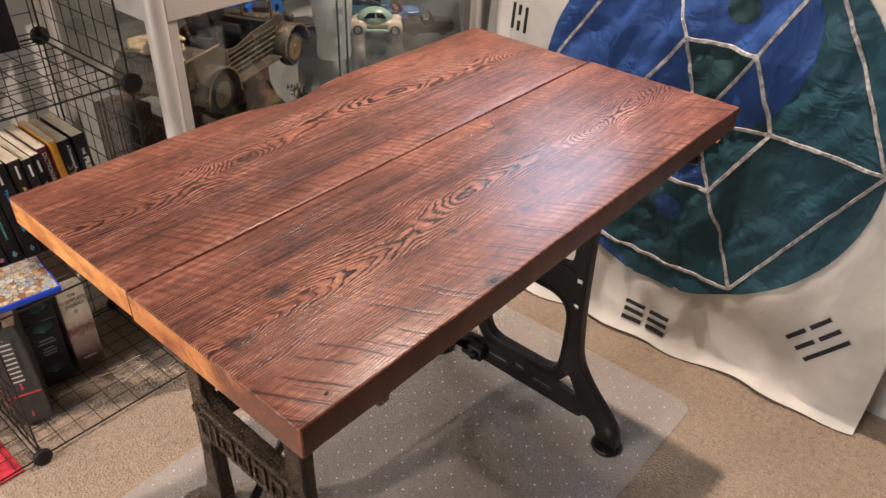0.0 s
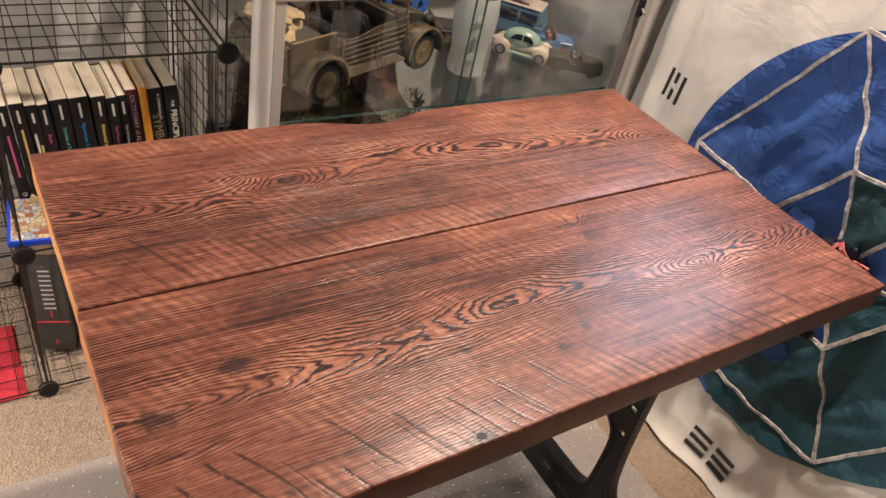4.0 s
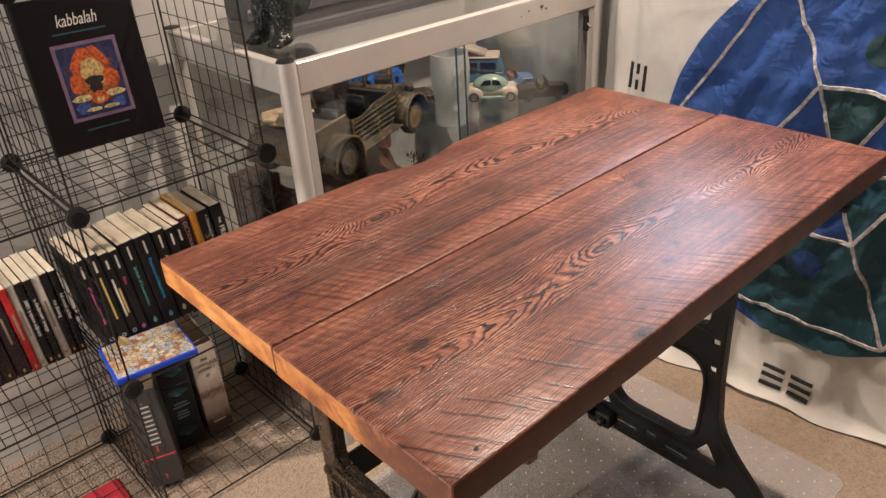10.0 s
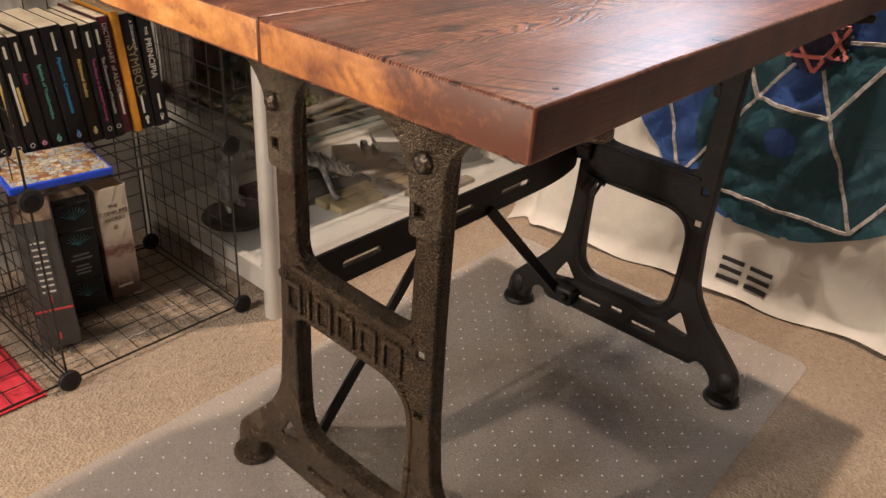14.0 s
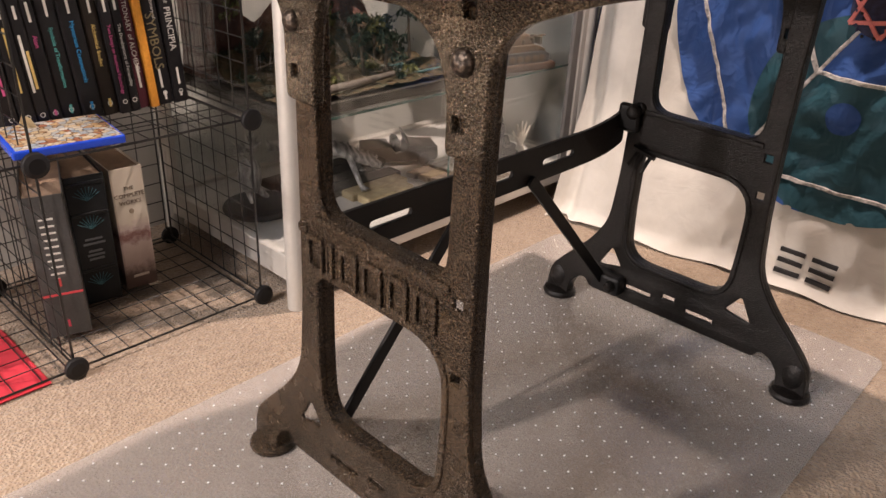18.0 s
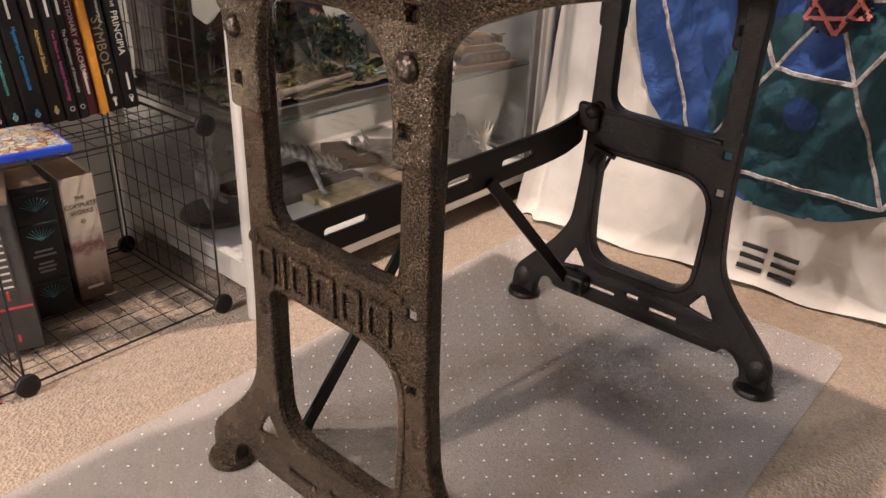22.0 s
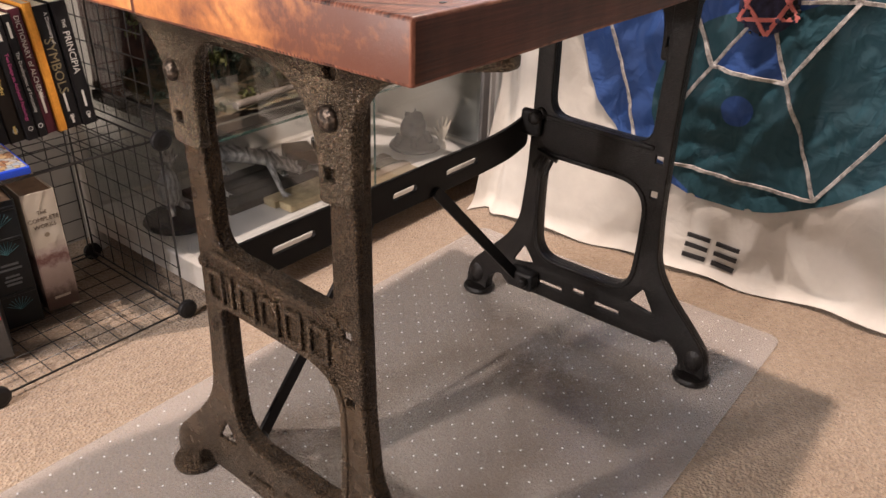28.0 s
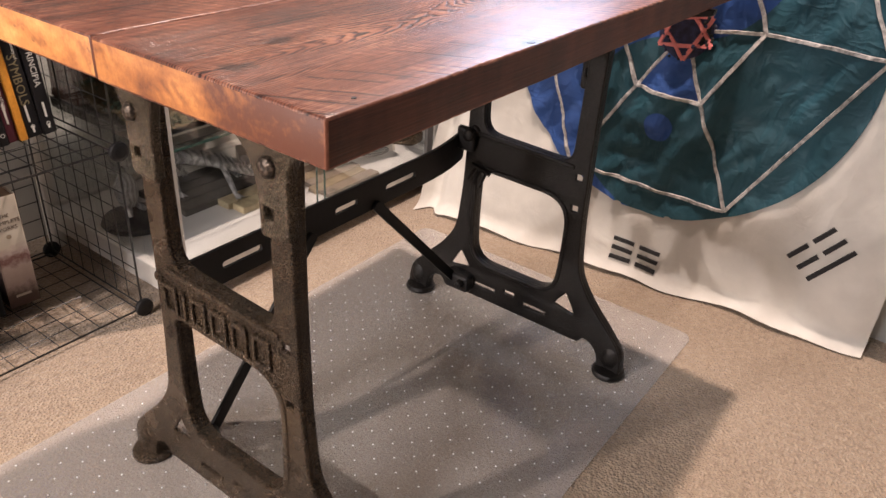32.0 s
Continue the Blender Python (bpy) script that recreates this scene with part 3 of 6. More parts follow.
plank("plank", [M_PLANK_F, M_END_F, M_SIDE], lambda y: seam(y) + 0.0014 + wave(y, 5, 0.0008), lambda y: TX1 - 0.008 * (y - TY0) + wave(y, 9, 0.0022), TY0 - 0.002, TY1 + 0.003,
      "front plank with slanting saw marks")


def shifted(points, d):
    """A closed outline moved outwards by d, or inwards where d is below nought."""
    pts = [Vector(p[:2]) for i, p in enumerate(points) if (Vector(p[:2]) - Vector(points[i - 1][:2])).length > 1e-5]
    turn = 1 if sum(a.x * b.y - b.x * a.y for a, b in zip(pts, pts[1:] + pts[:1])) > 0 else -1
    out = []
    for i, p in enumerate(pts):
        t = (pts[(i + 1) % len(pts)] - p).normalized() + (p - pts[i - 1]).normalized()
        t = t.normalized() if t.length > 1e-6 else Vector((1, 0))
        out.append((p.x + turn * t.y * d, p.y - turn * t.x * d))
    return out


def end_frame(y, mat, lettered, CX):
    """One cast end: legs, cross bar, lower arch, splayed feet. Returns its parts."""
    half = [(0.136, 0.68), (0.134, 0.56), (0.134, 0.44), (0.137, 0.30), (0.146, 0.20), (0.178, 0.150), (0.232, 0.095), (0.262, 0.060), (0.266, 0.012),
            (0.214, 0.012), (0.214, 0.038), (0.196, 0.060), (0.178, 0.066), (0.168, 0.050)]
    radii = [0, 0.03, 0.03, 0.03, 0.03, 0.03, 0.03, 0.03, 0.004, 0.004, 0.02, 0.02, 0.02, 0.006]
    pts = half + [(-a, b) for a, b in reversed(half)]
    outer = rounded(pts, radii + radii[::-1])
    upper = rounded([(-0.100, 0.668), (-0.100, 0.545), (-0.099, 0.50), (-0.098, 0.424), (0.098, 0.418), (0.099, 0.50), (0.100, 0.545), (0.100, 0.668)],
                    [0.001, 0.02, 0.03, 0.032, 0.032, 0.03, 0.02, 0.001])
    lower = rounded([(-0.101, 0.346), (0.101, 0.342), (0.102, 0.23), (0.096, 0.138), (-0.096, 0.138), (-0.102, 0.23)], [0.018, 0.055, 0.04, 0.06, 0.075, 0.04], 8)
    holes = [upper, lower]
    for s in (-1, 1):
        holes.append(rounded([(s * 0.128, 0.150), (s * 0.104, 0.116), (s * 0.152, 0.107)], 0.006, 3))
        holes.append([(s * 0.062 + a, 0.082 + b) for a, b in ((-0.026, -0.004), (0.026, -0.004), (0.026, 0.004), (-0.026, 0.004))])
    holes.append([(a, 0.093 + b) for a, b in ((-0.012, -0.004), (0.012, -0.004), (0.012, 0.004), (-0.012, 0.004))])
    q = 0.0062
    for hx, hz in ((0.1155, 0.400), (0.1175, 0.313)) if lettered else ((0.117, 0.332), (0.117, 0.395)):
        holes.append([(hx - q, hz - q), (hx + q, hz - q), (hx + q, hz + q), (hx - q, hz + q)])
    # a thin pierced web in front, deep flanges behind its rims, and a raised bead round the two openings
    bm = join(None, plate([outer] + holes, 0.004, 0.003, 3), Matrix.Translation((0, 0, 0.008)))
    join(bm, plate([shifted(outer, -0.0004), shifted(outer, -0.0075)], 0.0085, 0.002), Matrix.Translation((0, 0, -0.0035)))
    for opening in (upper, lower):
        join(bm, plate([shifted(opening, 0.0075), shifted(opening, 0.0004)], 0.0085, 0.002), Matrix.Translation((0, 0, -0.0035)))
    join(bm, plate([shifted(lower, 0.010), shifted(lower, 0.0006)], 0.003, 0.0022), Matrix.Translation((0, 0, 0.0115)))
    sill = [(-0.106, 0.424), (0.106, 0.418), (0.106, 0.409), (-0.106, 0.415)]
    join(bm, plate([rounded(sill, 0.003, 2)], 0.0035, 0.002), Matrix.Translation((0, 0, 0.0125)))
    frame_ob = smooth(part("end_frame", join(None, bm, Matrix.Translation((CX, y + 0.010, 0)) @ UP_XZ), mat, table, "cast-iron end frame with splayed feet"), 35)
    for s in (-1, 1):
        smooth(part("foot_pad", lathe([(0.0, 0.0031), (0.033, 0.0031), (0.034, 0.008), (0.031, 0.014), (0.016, 0.020), (0.0, 0.020)], 22, at=Matrix.Translation((CX + s * 0.240, y + 0.010, 0))), mat, frame_ob), 35)
        smooth(part("foot_knuckle", ball((CX + s * 0.241, y + 0.010, 0.045), 0.024, (1.0, 0.75, 1.3), 14), mat, frame_ob), 60)
    return frame_ob


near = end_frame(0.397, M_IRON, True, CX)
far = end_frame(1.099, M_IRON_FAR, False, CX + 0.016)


def bracket(y, mat, lift=0.0):
    """The hammered top bracket: two sleeves over the legs and an arm under the planks."""
    arm = [(-0.300, 0.722), (0.300, 0.722), (0.300, 0.712), (0.24, 0.700), (0.165, 0.672), (0.142, 0.64), (0.141, 0.554), (0.096, 0.550), (0.096, 0.60), (0.086, 0.640), (0.055, 0.666), (0.0, 0.676),
           (-0.055, 0.676), (-0.080, 0.655), (-0.089, 0.61), (-0.089, 0.551), (-0.136, 0.553), (-0.137, 0.64), (-0.165, 0.672), (-0.24, 0.700), (-0.300, 0.712)]
    rad = [0, 0, 0.004, 0.03, 0.03, 0.02, 0.008, 0.008, 0.02, 0.02, 0.02, 0.02, 0.02, 0.02, 0.02, 0.008, 0.008, 0.02, 0.03, 0.03, 0.004]
    q = 0.0068
    sq = [[(hx - q, hz - q), (hx + q, hz - q), (hx + q, hz + q), (hx - q, hz + q)] for hx, hz in ((-0.121, 0.583), (0.111, 0.581), (0.116, 0.678))]
    bm = plate([rounded(arm, rad, 4)] + sq, 0.008, 0.003)
    ob = smooth(part("bracket", join(None, bm, Matrix.Translation((CX, y - 0.012 + lift, 0)) @ UP_XZ), mat, table, "hammered iron bracket under the planks"), 35)
    return ob


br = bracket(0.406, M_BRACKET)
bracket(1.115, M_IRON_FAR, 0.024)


def bolt(x, y, z, r, mat, parent, front=-1):
    prof = [(r, 0), (r, r * 0.15), (r * 0.88, r * 0.38), (r * 0.6, r * 0.58), (r * 0.25, r * 0.68), (0.0, r * 0.69)]
    return smooth(part("bolt", lathe(prof, 16, at=Matrix.Translation((x, y, z)) @ pose(0, 0, 0, 90 if front < 0 else -90)), mat, parent, "domed bolt head"), 60)


bolt(CX - 0.122, 0.3865, 0.634, 0.0115, M_BOLT, br)
bolt(CX + 0.114, 0.3865, 0.636, 0.0125, M_BOLT, br)
for bx, bz in ((-0.126, 0.401), (-0.120, 0.312)):
    bolt(CX + bx, 0.3955, bz, 0.0085, M_IRON, near)
bolt(CX - 0.100, 1.0970, 0.423, 0.0115, M_IRON_FAR, far)
# plain raised block letters' place on the cross bar: six bars framed by a rim
for i in range(6):
    w = (0.028, 0.011, 0.030, 0.031, 0.029, 0.032)[i]
    x0 = CX + (-0.117, -0.082, -0.060, -0.021, 0.020, 0.059)[i]
    outline = rounded([(x0, 0.352), (x0 + w, 0.352), (x0 + w, 0.398), (x0, 0.398)], 0.004, 3)
    inner = rounded([(x0 + 0.005, 0.359), (x0 + w - 0.005, 0.359), (x0 + w - 0.005, 0.391), (x0 + 0.005, 0.391)], 0.002, 3)
    if i == 1:
        inner = rounded([(x0 + 0.003, 0.356), (x0 + 0.005, 0.356), (x0 + 0.005, 0.394), (x0 + 0.003, 0.394)], 0.0005, 2)
    part("raised_block", join(None, plate([outline, inner], 0.0034, 0.0012), Matrix.Translation((0, 0.3940, 0)) @ UP_XZ), M_IRON, near)

# stretcher with slots, and two braces
SX = -0.836
slots = []
for y0, y1 in ((0.50, 0.575), (0.735, 0.79), (0.865, 0.95)):
    slots.append(rounded([(y0, 0.362), (y1, 0.362), (y1, 0.374), (y0, 0.374)], 0.006, 4))
stret = plate([rounded([(0.40, 0.338), (1.00, 0.338), (1.06, 0.342), (1.105, 0.354), (1.105, 0.416), (1.06, 0.405), (1.00, 0.398), (0.40, 0.398)], [0.004, 0.05, 0.03, 0.01, 0.012, 0.03, 0.05, 0.004])] + slots, 0.0035, 0.001)
part("stretcher", join(None, stret, Matrix.Translation((SX, 0, 0)) @ UP_YZ), M_STEEL, table, "black steel stretcher with long slots")


def strap(a, b, w, name):
    a, b = Vector(a), Vector(b)
    d = (b - a).length
    bm = plate([rounded([(0, -w / 2), (d, -w / 2), (d, w / 2), (0, w / 2)], w * 0.45)], 0.003, 0.0008)
    x = (b - a).normalized()
    zc = x.cross(Vector((1, 0, 0))).normalized()
    m = Matrix((x, zc, x.cross(zc))).transposed().to_4x4()
    part(name, join(None, bm, Matrix.Translation(a) @ m), M_STEEL, table, "flat black steel brace")


strap((SX + 0.008, 0.83, 0.350), (SX + 0.020, 1.088, 0.078), 0.020, "brace")
strap((SX + 0.008, 0.680, 0.352), (SX + 0.018, 0.438, 0.098), 0.020, "brace")
part("brace_clamp", box(-0.835, -0.775, 1.068, 1.098, 0.066, 0.104, 0.006, 2), M_STEEL, table)
part("brace_nut", lathe([(0.010, 0), (0.010, 0.012), (0.006, 0.016)], 6, at=Matrix.Translation((-0.790, 1.068, 0.088)) @ pose(0, 0, 0, 90)), M_IRON_FAR, table)
part("brace_clamp", ball((-0.818, 0.436, 0.098), 0.016, (1, 0.8, 1.1), 12), M_STEEL, table)

# toothed catch hanging from the far cross bar
for i in range(3):
    part("catch_tooth", rod((-0.790 + 0.012 * i, 1.090, 0.352 - 0.004 * i), (-0.800 + 0.014 * i, 1.078, 0.326 - 0.004 * i), 0.0034, 6), M_STEEL, table)
part("catch_bar", rod((-0.800, 1.090, 0.356), (-0.757, 1.090, 0.345), 0.005, 6), M_STEEL, table)
part("stretcher_lug", join(None, box(-0.839, -0.796, 1.082, 1.0955, 0.380, 0.430, 0.008, 3)), M_STEEL, table)
bolt(-0.806, 1.079, 0.418, 0.0125, M_IRON_FAR, table)
for hx, hy, hr in ((-0.419, 0.331, 0.0022), (-0.4125, 0.585, 0.0042)):
    part("screw_hole", lathe([(0.0, 0.0), (hr, 0.0), (hr * 0.9, 0.0006), (0.0, 0.0007)], 14, at=Matrix.Translation((hx, hy, TZ1 - 0.0002)) @ Matrix.Diagonal((1, 1.4, 1, 1))), M_STEEL, table, "dark old screw hole")

# ---- wire cube shelving ----
GX0, GX1, GZ = -1.650, -1.298, (0.014, 0.372, 0.735, 1.098)
GY = (-0.090, 0.270, 0.632)
shelf = thing("wire_shelf", "black wire grid cube shelving with round plastic connectors", "shelving")
WIRE = mesh_of(rod((0, -0.172, 0), (0, 0.172, 0), 0.0011, 6), "wire", M_WIRE)


def rim_mesh():
    """The square outer wire of a panel in XY."""
    bm, h, r, n = bmesh.new(), 0.172, 0.0022, 6
    corners = rounded([(-h, -h), (h, -h), (h, h), (-h, h)], 0.006, 2)
    rings = []
    for i, (x, y) in enumerate(corners):
        out = Vector((x, y, 0)).normalized()
        rings.append([bm.verts.new(Vector((x, y, 0)) + r * (math.cos(a) * out + math.sin(a) * Vector((0, 0, 1)))) for a in (2 * math.pi * k / n for k in range(n))])
    for i in range(len(rings)):
        a, b = rings[i], rings[(i + 1) % len(rings)]
        for k in range(n):
            bm.faces.new((a[k], b[k], b[(k + 1) % n], a[(k + 1) % n]))
    bmesh.ops.recalc_face_normals(bm, faces=bm.faces)
    return mesh_of(bm, "grid_panel", M_WIRE)


RIM_MESH = rim_mesh()


def panel(m):
    rim = part("grid_panel", RIM_MESH, None, shelf)
    rim.matrix_basis = m
    for i in range(1, 8):
        c = -0.172 + 0.043 * i
        part("wire", WIRE, None, rim).matrix_basis = pose(c, 0, 0.0016)
        part("wire", WIRE, None, rim).matrix_basis = pose(0, c, -0.0016, 0, 0, 90)


gxc = (GX0 + GX1) / 2
lev = [(GZ[i] + GZ[i + 1]) / 2 for i in range(3)]
for yc in ((GY[0] + GY[1]) / 2, (GY[1] + GY[2]) / 2):
    for z in GZ[:3]:
        panel(pose(gxc, yc, z))
    for z in lev:
        panel(pose(GX0, yc, z, 0, 90))
for y in GY:
    for z in lev:
        panel(pose(gxc, y, z, 90))
KNOB = mesh_of(lathe([(0.0, -0.008), (0.012, -0.008), (0.0185, -0.005), (0.0195, -0.002), (0.0195, 0.002), (0.0185, 0.005), (0.012, 0.008), (0.0, 0.008)], 24), "connector", M_KNOB)
for x, s in ((GX0, -1), (GX1, 1)):
    for y in GY:
        for z in GZ:
            part("connector", KNOB, None, shelf).matrix_basis = pose(x + s * 0.004, y, max(z, 0.0196), 0, 90)

# ---- display case ----
M_CHIP = plain("bare_dark_metal", (0.12, 0.105, 0.09), 0.5, 0.4)
CX0, CX1, CY0, CY1, CH = -1.700, -1.240, 0.672, 1.580, 0.912
case = thing("display_case", "low white aluminium and glass display cabinet with glass shelves", "display cabinet")
for x in (CX0, CX1):
    for y in (CY0, CY1):
        ob = smooth(part("post", rod((x, y, 0.0), (x, y, CH), 0.0185, 24), M_ALU, case, "round white aluminium corner post"))
        part("cap", lathe([(0.0, 0.0), (0.0175, 0.0), (0.016, 0.003), (0.0, 0.003)], 20, at=Matrix.Translation((x, y, CH))), M_KNOB, ob, "black plastic cap")
for z0, z1 in ((CH - 0.062, CH - 0.004), (0.055, 0.110)):
    for x, s in ((CX0, -1), (CX1, 1)):
        part("rail", box(x - 0.011, x + 0.011, CY0 + 0.016, CY1 - 0.016, z0, z1, 0.002), M_ALU, case)
    for y in (CY0, CY1):
        part("rail", box(CX0 + 0.016, CX1 - 0.016, y - 0.011, y + 0.011, z0, z1, 0.002), M_ALU, case)
for y in (CY0 + 0.026, CY1 - 0.026):
    part("stile", box(CX1 - 0.009, CX1 + 0.009, y - 0.010, y + 0.010, 0.110, CH - 0.062, 0.0015), M_ALU, case)
part("seal", box(CX1 - 0.006, CX1 + 0.005, CY1 - 0.062, CY1 - 0.037, 0.112, CH - 0.064, 0.001), M_ALU_DK, case, "dark door seal")
part("base_panel", box(CX0 + 0.01, CX1 - 0.01, CY0 + 0.01, CY1 - 0.01, 0.060, 0.100), M_CASE_BASE, case)


def pane(name, x0, x1, y0, y1, z0, z1):
    ob = part(name, box(x0, x1, y0, y1, z0, z1), M_GLASS, case)
    ob.visible_shadow = False
    return ob


pane("front_pane", CX1 - 0.003, CX1 + 0.001, CY0 + 0.036, 1.118, 0.111, CH - 0.063)
pane("front_pane", CX1 - 0.010, CX1 - 0.006, 1.100, CY1 - 0.062, 0.111, CH - 0.063)
pane("side_pane", CX0 + 0.018, CX1 - 0.018, CY0 - 0.002, CY0 + 0.002, 0.111, CH - 0.063)
pane("side_pane", CX0 + 0.018, CX1 - 0.018, CY1 - 0.002, CY1 + 0.002, 0.111, CH - 0.063)
pane("back_pane", CX0 - 0.002, CX0 + 0.002, CY0 + 0.018, CY1 - 0.018, 0.111, CH - 0.063)
pane("top_pane", CX0 + 0.012, CX1 - 0.012, CY0 + 0.012, CY1 - 0.012, CH - 0.009, CH - 0.004)
for z in (0.352, 0.602):
    pane("glass_shelf", CX0 + 0.014, CX1 - 0.03, CY0 + 0.014, CY1 - 0.014, z - 0.005, z)
    part("shelf_edge", box(CX1 - 0.0298, CX1 - 0.0285, CY0 + 0.014, CY1 - 0.014, z - 0.005, z), M_GLASS_EDGE, case)
part("pane_edge", box(CX1 - 0.0045, CX1 + 0.0005, 1.1182, 1.1195, 0.112, CH - 0.064), M_GLASS_EDGE, case)
part("pane_edge", box(CX1 - 0.0105, CX1 - 0.0055, 1.0985, 1.0998, 0.112, CH - 0.064), M_GLASS_EDGE, case)
latch = part("latch", box(CX1 + 0.004, CX1 + 0.014, CY1 - 0.056, CY1 - 0.042, 0.795, 0.835, 0.003, 2), M_KNOB, case, "small dark door latch")
part("latch_lever", rod((CX1 + 0.012, CY1 - 0.049, 0.815), (CX1 + 0.024, CY1 - 0.049, 0.806), 0.003, 8), M_CHIP, latch)
for yc, zc, w in ((1.315, 0.884, 0.003), (1.36, 0.886, 0.006), (1.375, 0.879, 0.004), (1.29, 0.876, 0.002)):
    o = [(yc + w * (1 + 0.4 * math.sin(3 * i)) * math.cos(i), zc + 0.6 * w * (1 + 0.4 * math.cos(4 * i)) * math.sin(i)) for i in (2 * math.pi * k / 9 for k in range(9))]
    part("paint_chip", join(None, plate([o], 0.0004), Matrix.Translation((CX1 + 0.0112, 0, 0)) @ UP_YZ), M_CHIP, case, "small chip in the white paint")

# ---- flag ----
FX0, FX1, FZ1 = -1.185, -0.052, 1.75
flag = thing("flag_banner", "white cotton flag with blue and green disc, hanging to the carpet", "flag")
DCX, DCZ, DR = -0.583, 0.572, 0.402


def ridge(x, z, k):
    return 1 - abs(noise.noise((x, z, k))) * 2


def drape(x, z):
    """How far out the hanging cloth lies at x, z."""
    t = max(0.0, min(1.0, (0.32 - z) / 0.32))
    foot = 1.466 + 0.085 * (x + 0.95)
    back = 1.530 + 0.045 * (z - 0.5)
    y = back + (foot - back) * t * t * (3 - 2 * t)
    f = 0.010 * math.sin(x * 16 + 1.2 * math.sin(z * 3) + 0.6) * (0.35 + 0.65 * max(0, min(1, (1.0 - z)))) * (0.35 + abs(x + 0.55))
    f += 0.010 * noise.noise((x * 3.3, z * 2.1, 4)) + 0.0045 * noise.noise((x * 11, z * 7, 9))
    disc = max(0.0, min(1.0, (0.43 - math.hypot(x + 0.583, z - 0.572)) / 0.06))
    f += (0.0012 + 0.0078 * disc) * ridge(x * 9 + z * 3, z * 5 - x * 2, 3) + (0.001 + 0.0042 * disc) * ridge(x * 20 - z * 9, z * 14, 7)
    f += 0.0035 * math.sin(x * 42 + 3 * noise.noise((x * 5, z * 2, 1))) * max(0.0, min(1.0, (z - 0.55) * 3)) * disc
    # long slack folds that run down and aside over the disc
    p, q = x * 0.87 - z * 0.50, x * 0.50 + z * 0.87
    f += disc * (0.016 * noise.noise((p * 13, q * 3.2, 21)) + 0.007 * noise.noise((p * 31, q * 7, 23)) - 0.006 * abs(noise.noise((x * 8 + z * 3, z * 4, 27))))
    edge = max(0.0, (-1.08 - x) / 0.10)
    f += edge * 0.03 * math.sin(x * 75 + z * 2)
    hem = max(0.0, (0.06 - z) / 0.06)
    f += hem * (0.004 * math.sin(x * 13 + 1) + 0.005 * math.sin(x * 31))
    lap = max(0.0, 1 - z / 0.034)
    return y + f - 0.028 * lap ** 1.5


def cloth_patch(x0, x1, z0, z1, step, inside, snap, lift, taller=1.0):
    """Cells of the hanging cloth whose middles are inside, their rim drawn to the outline by snap."""
    nx, nz = int(round((x1 - x0) / step)), int(round((z1 - z0) / step))
    bm, vs = bmesh.new(), {}

    def vert(i, j):
        if (i, j) not in vs:
            vs[i, j] = bm.verts.new((x0 + (x1 - x0) * i / nx, 0, z0 + (z1 - z0) * j / nz))
        return vs[i, j]

    for i in range(nx):
        for j in range(nz):
            if inside(x0 + (x1 - x0) * (i + 0.5) / nx, z0 + (z1 - z0) * (j + 0.5) / nz):
                bm.faces.new((vert(i, j), vert(i + 1, j), vert(i + 1, j + 1), vert(i, j + 1)))
    if snap:
        for v in [v for v in bm.verts if v.is_boundary]:
            v.co.x, v.co.z = snap(v.co.x, v.co.z)
    for v in bm.verts:
        v.co.z += max(0.0, v.co.z - DCZ) * (taller - 1)
        v.co.y = drape(v.co.x, v.co.z) - lift
    return bm


def near_arc(arcs):
    def snap(x, z):
        best = None
        for cx, cz, r in arcs:
            d = math.hypot(x - cx, z - cz) or 1e-6
            q = (cx + (x - cx) * r / d, cz + (z - cz) * r / d)
            e = abs(d - r)
            if best is None or e < best[0]:
                best = (e, q)
        return best[1]
    return snap


def in_disc(x, z, cx, cz, r):
    return math.hypot(x - cx, z - cz) < r


def hem_z(x):
    return 0.004 + 0.004 * (1 + math.sin(x * 17))


bm = cloth_patch(FX0, FX1, 0.0, FZ1, 0.0125, lambda x, z: True, None, 0)
for v in bm.verts:
    if v.co.z < 0.012:
        v.co.z = hem_z(v.co.x)
ob = smooth(part("ground_cloth", bm, M_WHITE_CLOTH, flag, "creased white cotton ground"), 80)
H = DR / 2
blue_in = lambda x, z: in_disc(x, z, DCX, DCZ, DR) and (in_disc(x, z, DCX + 0.01, DCZ + H, H) or (x < DCX and not in_disc(x, z, DCX, DCZ - H, H)))
green_in = lambda x, z: in_disc(x, z, DCX, DCZ, DR) and not blue_in(x, z)
arcs = [(DCX, DCZ, DR), (DCX, DCZ + H, H), (DCX, DCZ - H, H)]
box_d = (DCX - DR, DCX + DR, DCZ - DR, DCZ + DR)
smooth(part("blue_half", cloth_patch(*box_d, 0.0085, blue_in, near_arc(arcs), 0.004, 1.10), M_BLUE, flag, "blue nylon half of the disc"), 80)
smooth(part("green_half", cloth_patch(*box_d, 0.0085, green_in, near_arc(arcs), 0.004, 1.10), M_GREEN, flag, "dark green nylon half of the disc"), 80)
for cx, cz, mat in ((-0.541, 0.846, M_DKGREEN), (-0.592, 0.375, M_BLUE)):
    smooth(part("dot", cloth_patch(cx - 0.034, cx + 0.034, cz - 0.034, cz + 0.034, 0.0042, lambda x, z: in_disc(x, z, cx, cz, 0.033), near_arc([(cx, cz, 0.033)]), 0.0065), mat, flag), 80)

HEXA = [(-0.640, 0.765), (-0.487, 0.763), (-0.419, 0.613), (-0.512, 0.447), (-0.667, 0.451), (-0.742, 0.610)]
RIM = [(-0.750, 0.977), (-0.395, 0.955), (-0.186, 0.610), (-0.406, 0.226), (-0.790, 0.236), (-0.958, 0.640)]
STAR = (-0.579, 0.590)


